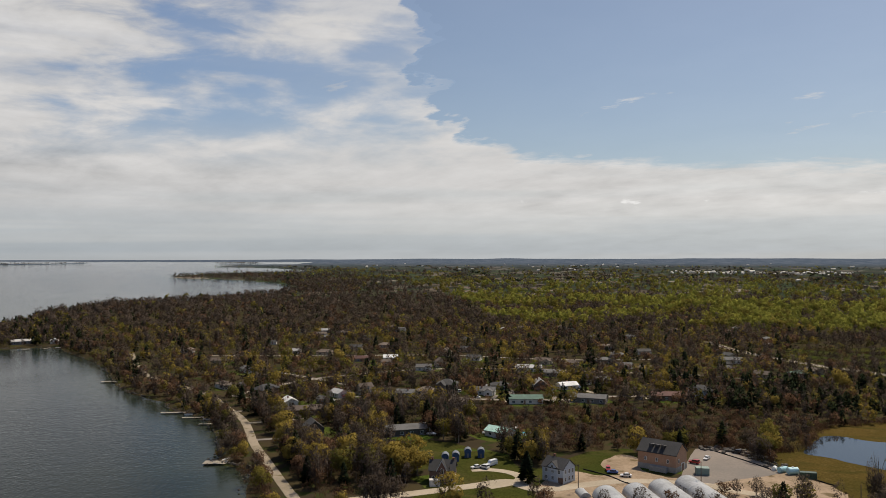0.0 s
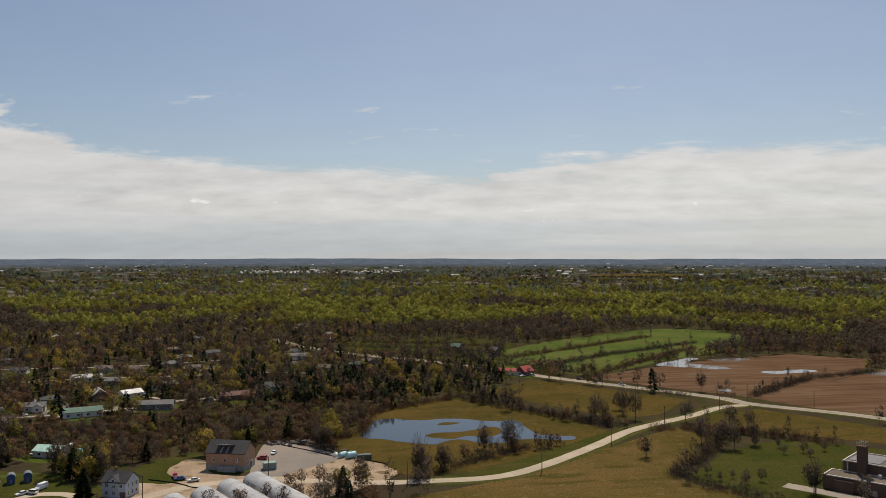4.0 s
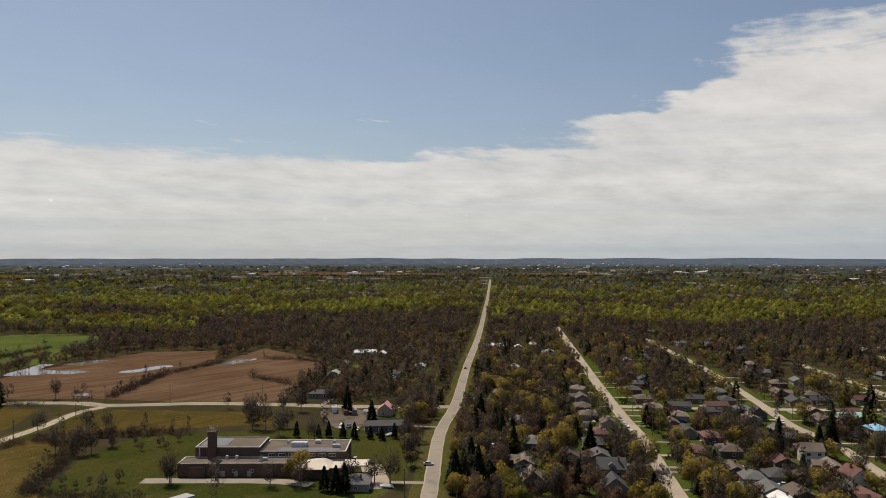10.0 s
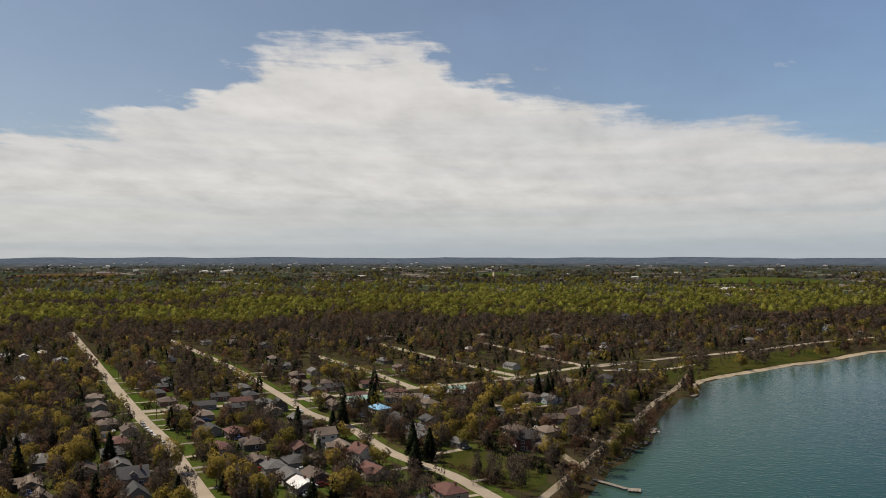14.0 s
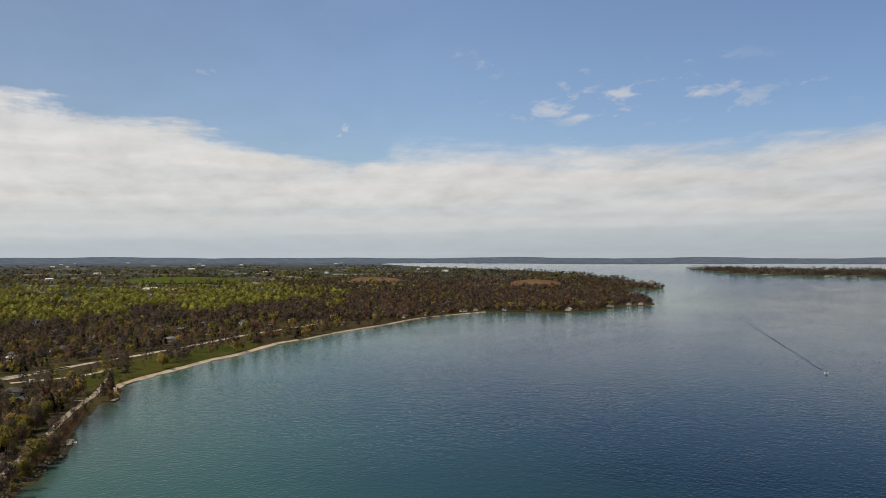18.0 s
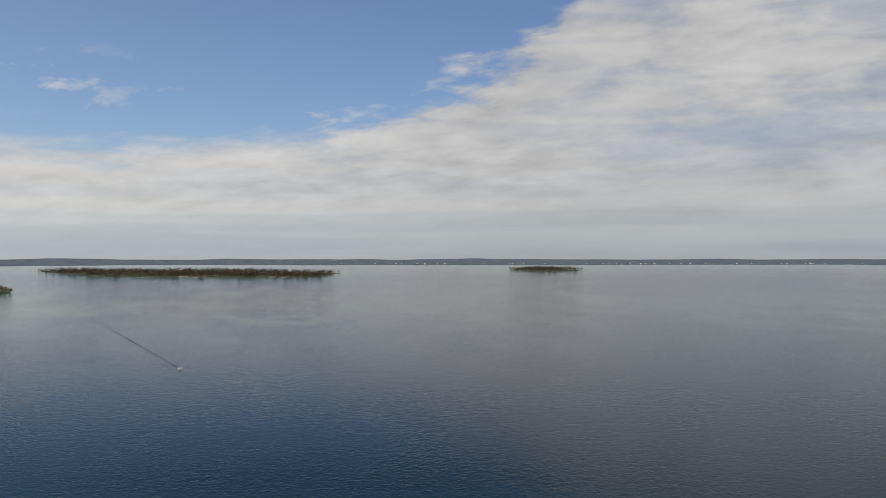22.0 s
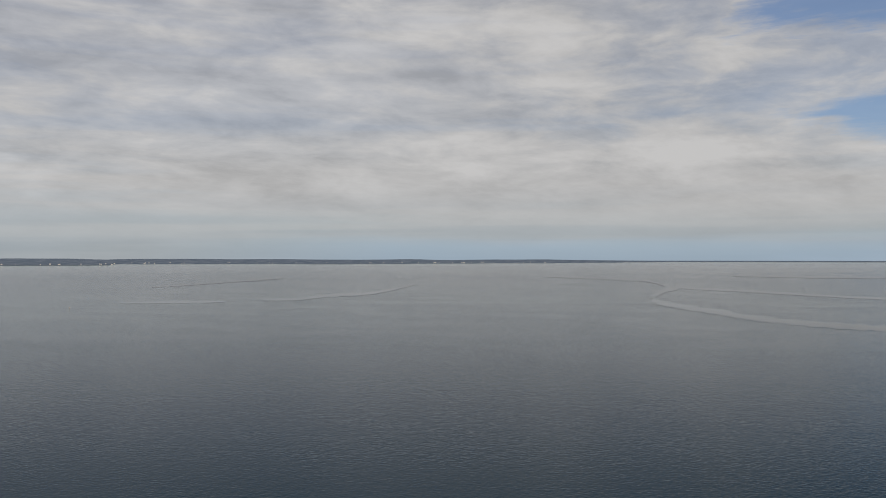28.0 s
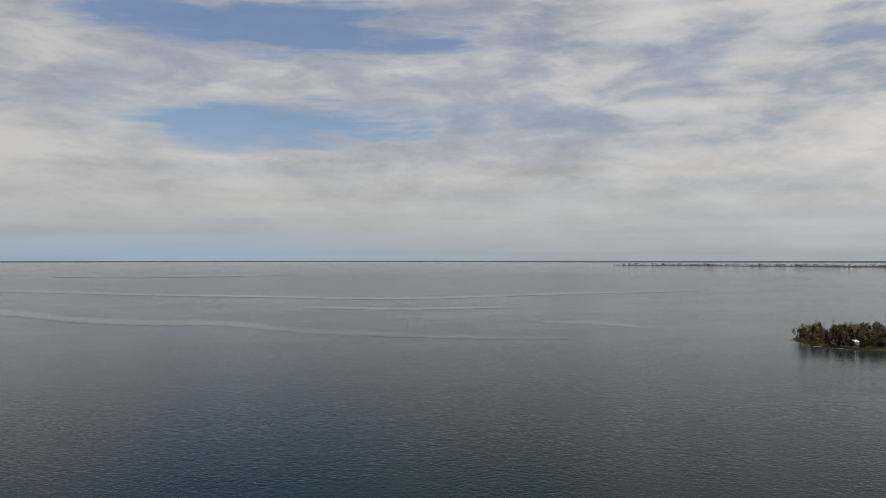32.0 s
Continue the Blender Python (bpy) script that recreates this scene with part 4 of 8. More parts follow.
RZ = lambda a: Matrix.Rotation(a, 4, "Z")
KINDS = {"g": (12, 8, 2.9, 1.9), "h": (13, 9.5, 2.9, 2.1), "l": (13, 8, 3.0, 1.9), "t": (9.5, 8, 5.6, 2.7), "d": (10, 8.5, 3.4, 3.6), "s": (7, 5.5, 2.6, 1.6), "w": (22, 9, 3.2, 1.8), "b": (14, 11, 5.6, 3.0)}
KIND_WORD = {"g": "gabled bungalow", "h": "hip-roofed bungalow", "l": "bungalow with a cross wing", "t": "two-storey gabled house", "d": "storey-and-a-half house with a dormer", "s": "small gabled outbuilding", "w": "long low building", "b": "large two-storey house"}
COL_WORD = {"pale": "pale metal", "white": "white metal", "mint": "mint-green metal", "blue": "bright blue", "crimson": "crimson", "pink": "faded pink"}
HOUSES = []


def house(x, y, turn, kind, roof, wall, rng):
    w, d, h, up = KINDS[kind]
    w *= rng.uniform(.9, 1.12)
    d *= rng.uniform(.92, 1.08)
    HOUSES.append((x, y, max(w, d)))
    ob = thing("shed" if kind == "s" else "long_building" if kind == "w" else "house", x, y, turn,
               f"{wall} {KIND_WORD[kind]} with a {COL_WORD.get(roof, roof + ' shingle')} roof", "shed" if kind == "s" else "building" if kind == "w" else "house", "buildings of the lakeside town")
    part("foundation", box(w + .1, d + .1, .3, -.1), M["concrete"], ob)
    if kind in "hb":
        part("wall", box(w, d, h - .25, .2), MW[wall], ob)
        part("roof", hip_roof(w, d, h, up), MR[roof], ob)
    else:
        part("wall", extruded([(-d / 2, .2), (d / 2, .2), (d / 2, h), (0, h + up - .04), (-d / 2, h)], -w / 2, w / 2), MW[wall], ob)
        part("roof", gable_roof(w, d, h, up), MR[roof], ob)
    if kind in "lb":
        ww, dd, lift = w * .42, d * .62, up * .8
        m = Matrix.Translation((w * .2 * rng.choice((-1, 1)), -d / 2 - dd * .2, 0)) @ RZ(math.pi / 2)
        part("wing", extruded([(-ww / 2, .2), (ww / 2, .2), (ww / 2, h - .02), (0, h + lift - .05), (-ww / 2, h - .02)], -dd / 2, dd / 2), MW[wall], ob, "", m)
        part("wing_roof", gable_roof(dd, ww, h - .02, lift, .35), MR[roof], ob, "", m)
        window(ob, 1.4, 1.2, m @ Matrix.Translation((-dd / 2 - .05, 0, 1.6)) @ RZ(-math.pi / 2))
    if kind == "d":
        m = Matrix.Translation((0, -d * .30, h + .2)) @ RZ(math.pi / 2)
        part("dormer", extruded([(-1.1, -1), (1.1, -1), (1.1, 1.2), (0, 2.0), (-1.1, 1.2)], -1.2, 1.4), MW[wall], ob, "", m)
        part("dormer_roof", gable_roof(2.7, 2.2, 1.25, .8, .25, .15), MR[roof], ob, "", m)
        window(ob, 1.0, .9, m @ Matrix.Translation((-1.26, 0, .5)) @ RZ(-math.pi / 2))
    far_off = math.hypot(x, y) > 640
    floors = (1.55, 4.2) if kind in "tb" else (1.55,)
    for zf in floors:
        for side in (-1, 1):
            if far_off and side > 0:
                continue
            n = 2 if w < 16 else 4
            for i in range(n):
                u = (i + .5) / n * w - w / 2
                if kind in "lb" and side < 0 and i != 0:
                    continue
                window(ob, 1.5 if kind != "s" else .8, 1.2 if kind != "s" else .7, Matrix.Translation((u, side * (d / 2 + .05), zf)) @ RZ(0 if side < 0 else math.pi))
        for side in (-1, 1):
            if kind != "s" and not (far_off and side > 0):
                window(ob, 1.2, 1.2, Matrix.Translation((side * (w / 2 + .05), rng.uniform(-.15, .15) * d, zf)) @ RZ(side * math.pi / 2))
    if kind == "t":
        window(ob, .9, .9, Matrix.Translation((w / 2 + .05, 0, h + .8)) @ RZ(math.pi / 2))
    part("door", box(1.0, .1, 2.1, .3), M["door"], ob, "", Matrix.Translation((rng.uniform(-.1, .1) * w, -(d / 2 + .05), 0)), "door")
    if kind not in "sw" and not far_off:
        part("step", joined(box(1.6, 1.0, .16, 0), box(1.6, .6, .3, 0, 0, .2)), M["concrete"], ob, "", Matrix.Translation((0, -(d / 2 + .5), 0)), "step")
        if rng.random() < .3 and kind in "ghdt":
            part("deck", joined(box(4.2, 2.6, .2, .45), box(4.2, .08, .08, 1.35, 0, -1.26), *[box(.1, .1, 1.35, 0, dx, -1.24) for dx in (-2, -1, 0, 1, 2)]), M["wood"], ob, "weathered timber deck", Matrix.Translation((w * .22, d / 2 + 1.3, 0)) @ RZ(math.pi), "deck")
        if rng.random() < .6:
            part("chimney", joined(box(.7, .7, up + 1.0, h - .2), box(.85, .85, .15, h + up + .75)), M["chimney"], ob, "", Matrix.Translation((rng.uniform(-.3, .3) * w, rng.choice((-1, 1)) * d * .16, 0)))
    return ob


def street_angle(x, y):
    """Direction of the road that runs nearest."""
    best, ang = 1e18, 0
    for line, _ in ROADS:
        for p, q in zip(line, line[1:]):
            d = q - p
            t = min(max(((x - p.x) * d.x + (y - p.y) * d.y) / (d.length_squared + 1e-9), 0), 1)
            k = (x - p.x - t * d.x) ** 2 + (y - p.y - t * d.y) ** 2
            if k < best:
                best, ang = k, math.atan2(d.y, d.x)
    return ang


# bearing, distance to the near wall's foot, kind, roof, wall
TOWN_LEFT = [(-9.1, 411, "d", "dark", "dark"), (-9.6, 462, "w", "brown", "brown"), (-10.7, 493, "g", "white", "white"), (-12.3, 522, "b", "dark", "brown"), (-8.4, 498, "s", "grey", "grey"), (-7.3, 518, "g", "pale", "white"),
             (-5.5, 526, "d", "brown", "cream"), (-2.6, 514, "g", "grey", "grey"), (-1.2, 522, "h", "tan", "tan"), (0.3, 531, "b", "dark", "dark"), (1.1, 482, "l", "tan", "cream"), (3.0, 523, "l", "grey", "white"),
             (5.8, 493, "w", "green", "white"), (6.8, 548, "d", "pale", "dark"), (8.7, 550, "g", "white", "white"), (10.2, 502, "w", "grey", "grey"), (4.0, 400, "g", "mint", "white"), (-1.4, 634, "l", "grey", "white"),
             (-.2, 656, "d", "brown", "tan"), (6.0, 632, "w", "pale", "white"), (7.1, 679, "l", "brown", "cream"), (9.0, 668, "h", "brown", "tan"), (4.0, 545, "h", "dark", "grey"), (17.6, 531, "b", "dark", "blue"), (15.6, 521, "w", "red", "brown")]
TOWN_LEFT2 = [(23.7, 654, "h", "green", "grey"), (24.6, 676, "g", "tan", "tan"), (12.6, 660, "g", "grey", "white"), (13.9, 647, "g", "brown", "tan"), (-10.4, 756, "g", "pale", "white"), (-8.3, 743, "h", "brown", "tan"),
              (-7.1, 932, "h", "brown", "red"), (-3.0, 968, "l", "grey", "white"), (-8.3, 962, "g", "pale", "grey"), (-5.7, 692, "g", "red", "tan"), (-2.7, 404, "w", "grey", "dark"), (-3.7, 697, "g", "white", "white"), (.2, 727, "d", "brown", "cream"),
              (19.4, 718, "w", "grey", "white"), (2.2, 696, "g", "dark", "white"), (-13.5, 640, "g", "grey", "white"), (-15.5, 700, "g", "brown", "tan"), (-17.5, 790, "h", "tan", "white"), (-25.6, 925, "g", "pale", "white"), (-27.4, 930, "w", "pale", "grey"), (-39.5, 930, "g", "white", "white"), (-40.3, 950, "g", "tan", "white")]
FARMS = [(30.7, 755, "t", "green", "dark"), (33.4, 728, "t", "dark", "brown"), (34.4, 612, "w", "crimson", "white"), (35.5, 612, "d", "crimson", "red"), (67.4, 734, "w", "white", "white"), (65.3, 604, "g", "pale", "grey"),
         (64.4, 516, "h", "dark", "grey"), (68.9, 455, "d", "pink", "cream"), (68.8, 414, "w", "dark", "dark"), (70.5, 777, "g", "grey", "white"), (68.6, 725, "g", "white", "tan"), (66.9, 311, "h", "grey", "grey"),
         (21.5, 640, "g", "brown", "tan"), (66.0, 660, "g", "brown", "tan"), (69.5, 600, "h", "dark", "grey"), (71.3, 640, "g", "pale", "white")]
TOWN_MID = [(79.2, 379, "h", "grey", "grey"), (78.6, 342, "l", "tan", "dark"), (79.2, 313, "d", "tan", "dark"), (81.8, 356, "g", "brown", "tan"), (84.6, 335, "d", "grey", "grey"), (84.8, 308, "d", "dark", "grey"), (83.8, 357, "l", "grey", "grey"), (83.4, 381, "h", "dark", "brown"),
            (83.7, 403, "h", "red", "brown"), (84.4, 430, "g", "brown", "tan"), (89.1, 458, "h", "tan", "tan"), (89.1, 488, "g", "dark", "grey"), (91.5, 496, "g", "red", "tan"), (89.6, 418, "l", "dark", "grey"), (91.2, 409, "h", "red", "brick"), (92.3, 383, "h", "brown", "dark"),
            (92.6, 348, "g", "brown", "dark"), (93.7, 338, "h", "grey", "grey"), (94.9, 322, "g", "grey", "tan"), (95.7, 308, "g", "white", "grey"), (95.3, 345, "h", "dark", "grey"), (95.6, 369, "g", "red", "dark"), (96.6, 348, "s", "brown", "brown"), (96.6, 321, "g", "brown", "dark")]
TOWN_MID2 = [(97.3, 383, "t", "tan", "white"), (98.5, 367, "l", "tan", "dark"), (99.8, 347, "t", "red", "white"), (100.7, 326, "l", "red", "tan"), (99.5, 488, "g", "mint", "white"), (101.1, 459, "h", "blue", "white"), (102.8, 493, "w", "tan", "cream"), (102.5, 431, "l", "dark", "grey"),
             (101.4, 672, "h", "grey", "grey"), (102.5, 629, "g", "brown", "tan"), (101.5, 867, "h", "tan", "grey"), (102.6, 862, "h", "brown", "tan"), (93.9, 646, "w", "grey", "grey"), (95.3, 598, "h", "brown", "red"), (98.8, 637, "h", "grey", "white"), (90.9, 822, "d", "tan", "brown"),
             (87.1, 784, "g", "grey", "white"), (87.0, 723, "g", "dark", "white"), (86.0, 607, "g", "red", "tan"), (86.5, 566, "h", "dark", "grey"), (78.2, 779, "g", "white", "white"), (79.0, 856, "h", "grey", "tan"), (80.4, 743, "l", "pale", "white"), (76.9, 516, "g", "brown", "grey"), (78.2, 424, "g", "grey", "white"), (76.5, 789, "w", "white", "white")]
TOWN_RIGHT = [(103.7, 403, "h", "grey", "tan"), (104.6, 425, "g", "dark", "grey"), (109.9, 453, "h", "dark", "grey"), (110.7, 403, "h", "brown", "brick"), (111.3, 373, "t", "dark", "red"), (115.2, 437, "b", "brown", "brick"), (114.0, 434, "w", "brown", "brick"), (112.9, 402, "h", "tan", "tan"), (106.7, 376, "s", "grey", "grey"),
              (112.4, 373, "h", "tan", "brick"), (85.9, 662, "g", "red", "tan"), (86.8, 589, "g", "dark", "grey"), (111.7, 499, "h", "brown", "grey"), (113.1, 494, "l", "grey", "blue"), (105.9, 296, "h", "red", "tan"), (104.5, 476, "h", "tan", "tan"), (106.5, 523, "g", "mint", "white"), (96.5, 615, "g", "grey", "tan"),
              (97.3, 556, "h", "brown", "tan"), (94.1, 474, "d", "dark", "dark"), (116.2, 1108, "g", "tan", "tan"), (118.2, 1163, "t", "grey", "blue"), (119.2, 1029, "g", "grey", "white"), (117.2, 949, "h", "dark", "grey"), (115.1, 880, "g", "brown", "tan"), (113.1, 942, "g", "grey", "tan"), (107.5, 749, "g", "pale", "grey"), (104, 690, "h", "brown", "brick")]
SHORE_HOMES = [(125.4, 1042, "l", "grey", "grey"), (126.9, 1006, "h", "grey", "white"), (128.5, 958, "g", "tan", "tan"), (130.9, 1057, "t", "grey", "blue"), (132.5, 1030, "h", "grey", "white"), (136.1, 1082, "g", "grey", "tan"), (137.7, 1057, "h", "brown", "tan"), (128.5, 1106, "g", "grey", "white"), (144.7, 1440, "w", "blue", "white"), (146.3, 1445, "w", "blue", "white"), (145.4, 1500, "w", "blue", "white"),
               (154.4, 1540, "l", "grey", "white"), (156.5, 1540, "g", "crimson", "white"), (158.0, 2740, "l", "grey", "white"), (159.2, 2760, "b", "brown", "cream"), (151, 1420, "g", "pale", "white"), (152.3, 1430, "g", "grey", "white"), (148.5, 1400, "g", "white", "white"), (142.0, 1172, "g", "grey", "white"), (143.6, 1222, "h", "brown", "tan"), (144.6, 1256, "g", "pale", "white"), (146.2, 1300, "l", "grey", "white"), (147.2, 1326, "g", "brown", "cream"), (149.2, 1336, "g", "grey", "white"),
               (150.9, 1330, "h", "dark", "tan"), (153.6, 1344, "g", "pale", "white"), (154.9, 1370, "g", "grey", "cream"), (156.4, 1450, "l", "brown", "white"), (157.7, 1518, "g", "grey", "white"), (158.5, 1540, "g", "crimson", "white"), (112, 560, "h", "grey", "tan"), (110.4, 640, "g", "grey", "white"), (114.6, 560, "g", "tan", "tan")]
rng = random.Random(5)
for a, dist, kind, roof, wall in TOWN_LEFT + TOWN_LEFT2 + FARMS + TOWN_MID + TOWN_MID2 + TOWN_RIGHT + SHORE_HOMES:
    p = spot(a, dist + KINDS[kind][1] * .5)
    ang = street_angle(p.x, p.y) + (math.pi / 2 if kind in "td" and rng.random() < .6 else 0)
    if kind == "w":
        ang = -radians(a) + rng.uniform(-.25, .25)
    if math.cos(ang) * p.y - math.sin(ang) * p.x < 0:      # fronts turned towards the camera
        ang += math.pi
    house(p.x, p.y, ang + rng.uniform(-.06, .06), kind, roof, wall, rng)
# farther homes that show between the trees
more = 0
while more < 70:
    a, dist = (rng.uniform(-16, 22), rng.uniform(560, 1050)) if rng.random() < .42 else (rng.uniform(73, 122), rng.uniform(520, 1000)) if rng.random() < .55 else (rng.uniform(112, 127), rng.uniform(720, 960))
    p = spot(a, dist)
    if min((p - Vector(q[:2])).length for q in HOUSES) < 24 or float(min(line_distance(np.array([p.x]), np.array([p.y]), l)[0] - w_ for l, w_ in ROADS)) < 9 or float(shore_distance(np.array([p.x]), np.array([p.y]))[0]) < 25:
        continue
    if any(float(polygon_distance(np.array([p.x]), np.array([p.y]), spots(f))[0]) > -8 for f in list(FIELDS.values()) + list(MORE_FIELDS.values())):
        continue
    house(p.x, p.y, street_angle(p.x, p.y) + rng.uniform(-.1, .1), rng.choice("gghhls"), rng.choice(("grey", "dark", "brown", "tan", "dark", "pale", "grey")), rng.choice(("white", "grey", "tan", "cream", "brick")), rng)
    more += 1

# homes filling the lots along the near streets
more = 0
for line, gap in ((ST1, 19), (ST2, 20), (CROSS, 22), (DRIVE, 24)):
    pts, walked = smoothed(line, 8), 0
    for s, q in zip(pts, pts[1:]):
        walked += (q - s).length
        if walked < gap or not 320 < s.length < 560 or more >= 27:
            continue
        walked = 0
        d = (q - s).normalized()
        for side in (-1, 1):
            p = s + Vector((-d.y, d.x)) * side * rng.uniform(17, 21)
            if min((p - Vector(h_[:2])).length - h_[2] * .5 for h_ in HOUSES) < 8 or float(min(line_distance(np.array([p.x]), np.array([p.y]), l)[0] - w_ / 2 for l, w_ in ROADS)) < 8 or float(shore_distance(np.array([p.x]), np.array([p.y]))[0]) < 25:
                continue
            if any(float(polygon_distance(np.array([p.x]), np.array([p.y]), spots(f))[0]) > -6 for f in list(FIELDS.values()) + list(MORE_FIELDS.values())):
                continue
            house(p.x, p.y, math.atan2(d.y, d.x) + (math.pi if side > 0 else 0) + rng.uniform(-.06, .06), rng.choice("ghhl"), rng.choice(("dark", "brown", "grey", "tan", "dark", "red")), rng.choice(("dark", "grey", "brown", "tan", "brick")), rng)
            more += 1

# ---- the new barn ----
def barn():
    p, q = spot(13.5, 354), spot(16.0, 347)
    ang = math.atan2((q - p).y, (q - p).x)
    d, w, h, up = 11.0, (q - p).length, 7.4, 4.0
    inward = Vector((-math.sin(ang), math.cos(ang)))
    if inward.dot(p) < 0:
        inward = -inward
    c = (p + q) / 2 + inward * d / 2
    HOUSES.append((c.x, c.y, 26))
    ob = thing("barn", c.x, c.y, ang, "new barn with bare orange sheathing, concrete base and dark roof", "barn")
    part("foundation", box(w + .2, d + .2, 2.4, -.1), M["concrete"], ob, "tall grey concrete base wall")
    part("wall", extruded([(-d / 2, 2.3), (d / 2, 2.3), (d / 2, h), (0, h + up - .05), (-d / 2, h)], -w / 2, w / 2), M["osb"], ob)
    part("roof", gable_roof(w, d, h, up, .5, .3), MR["dark"], ob)
    part("buttress_wall", box(w * .45, 2.2, 2.2, 0, w * .08, -d / 2 - 1.1), M["concrete"], ob)
    k = math.atan2(up, d / 2)
    for i in (-1, 0, 1):
        m = Matrix.Translation((i * 2.6 - .6, -d * .28, h + up * .48)) @ Matrix.Rotation(-k * .35, 4, "X")
        dormer = part("dormer", box(1.7, 1.9, 1.1, -.2), MR["dark"], ob, "", m, "barn_dormer")
        part("dormer_roof", box(2.0, 2.6, .12, .92), MR["pale"], dormer, "pale sheet roof", None, "barn_dormer_roof")
    for i in (-1, 0, 1):
        window(ob, .8, 1.4, Matrix.Translation((i * 5, -d / 2 - .05, 4.4)))
    part("gable_door", box(2.6, .12, 3.0, .1), M["door"], ob, "", Matrix.Translation((w / 2 + .16, 1.2, 0)) @ RZ(math.pi / 2))
    part("gable_door_frame", joined(box(.25, .2, 3.3, 0, -1.5), box(.25, .2, 3.3, 0, 1.5), box(3.3, .2, .25, 3.1)), M["frame"], ob, "", Matrix.Translation((w / 2 + .16, 1.2, 0)) @ RZ(math.pi / 2))
    window(ob, 1.2, 1.4, Matrix.Translation((w / 2 + .05, -2.6, 4.6)) @ RZ(math.pi / 2))


def farmhouse():
    """Blue-grey house of two storeys with two dark gables."""
    p = spot(8.1, 327)
    ang = math.atan2(spot(9.0, 327).y - spot(8.0, 319).y, spot(9.0, 327).x - spot(8.0, 319).x)
    HOUSES.append((p.x, p.y, 16))
    ob = thing("farmhouse", p.x, p.y, ang, "pale blue sided two-storey farmhouse with dark gabled roof", "house")
    part("foundation", box(8.2, 10.2, .5, -.1), M["concrete"], ob)
    m = RZ(math.pi / 2)
    part("wall", extruded([(-4, .4), (4, .4), (4, 6), (0, 9.0), (-4, 6)], -5, 5), MW["blue"], ob, "", m)
    part("roof", gable_roof(10, 8, 6, 3.0, .5), MR["dark"], ob, "", m)
    part("cross_gable", extruded([(-2.2, 4.8), (2.2, 4.8), (2.2, 6.3), (0, 8.2), (-2.2, 6.3)], -4.3, 0), MW["blue"], ob)
    part("cross_roof", extruded([(-2.6, 5.95), (0, 8.2), (2.6, 5.95), (2.6, 6.17), (0, 8.45), (-2.6, 6.17)], -4.6, 0), MR["dark"], ob)
    for zf in (1.8, 4.6):
        for i in (-1, 0, 1):
            window(ob, .9, 1.5, Matrix.Translation((i * 2.4, -5.05, zf)))
            window(ob, 1.0, 1.4, Matrix.Translation((-4.05, i * 3.0, zf)) @ RZ(-math.pi / 2))
    window(ob, .8, .9, Matrix.Translation((-4.36, 0, 6.4)) @ RZ(-math.pi / 2))
    part("porch_door", box(2.2, .12, 2.3, .2), M["door"], ob, "teal garage door", Matrix.Translation((-4.08, -3.9, 0)) @ RZ(math.pi / 2))
    part("chimney", joined(box(.7, .7, 2.4, 7.6, .8, 2.5), box(.9, .9, .2, 10.0, .8, 2.5)), M["chimney"], ob)


def brick_house():
    """Old brick house with a steep front gable and arched windows."""
    p = spot(0.0, 323)
    HOUSES.append((p.x, p.y, 14))
    ob = thing("brick_house", p.x, p.y, radians(-6), "dark red brick house with steep gable and white arched windows", "house")
    part("foundation", box(10.2, 8.2, .5, -.1), M["concrete"], ob)
    part("wall", extruded([(-4, .4), (4, .4), (4, 5.2), (0, 8.4), (-4, 5.2)], -5, 5), MW["brick"], ob)
    part("roof", gable_roof(10, 8, 5.2, 3.2, .45), MR["dark"], ob)
    m = Matrix.Translation((0, -2.6, 0)) @ RZ(math.pi / 2)
    part("front_gable", extruded([(-2, .4), (2, .4), (2, 5.4), (0, 9.2), (-2, 5.4)], -1.7, 2), MW["brick"], ob, "", m)
    part("gable_roof", gable_roof(3.8, 4, 5.4, 3.8, .3, .2), MR["dark"], ob, "", m)
    part("bargeboard", extruded([(-2.3, 4.9), (0, 9.3), (2.3, 4.9), (2.0, 4.9), (0, 8.8), (-2.0, 4.9)], -2.2, -2.05), M["frame"], ob, "white carved gable board", m)
    arch = [(math.cos(t) * .6, .6 + math.sin(t) * .6) for t in np.linspace(0, math.pi, 7)]
    for ux, zf, yy in ((-3.4, 1.3, -4.06), (3.4, 1.3, -4.06), (0, 1.3, -4.36), (0, 4.3, -4.36)):
        prof = [(-.6, -.8), (.6, -.8)] + arch
        fr = extruded([(s_ * 1.22, t_ * 1.15) for s_, t_ in prof], -.1, 0)
        at = Matrix.Translation((ux, yy, zf + .4)) @ RZ(math.pi / 2)
        wn = part("window", fr, M["frame"], ob, "white arched surround", at, "arch_frame")
        part("pane", extruded(prof, -.14, -.10), M["glass"], wn, "", None, "arch_pane")
    for i in (-1, 1):
        window(ob, 1.0, 1.6, Matrix.Translation((i * 5.05, 0, 1.9)) @ RZ(i * math.pi / 2))
        part("chimney", joined(box(.8, .8, 2.0, 7.2, i * 4.2), box(1.0, 1.0, .2, 9.2, i * 4.2)), M["chimney"], ob)


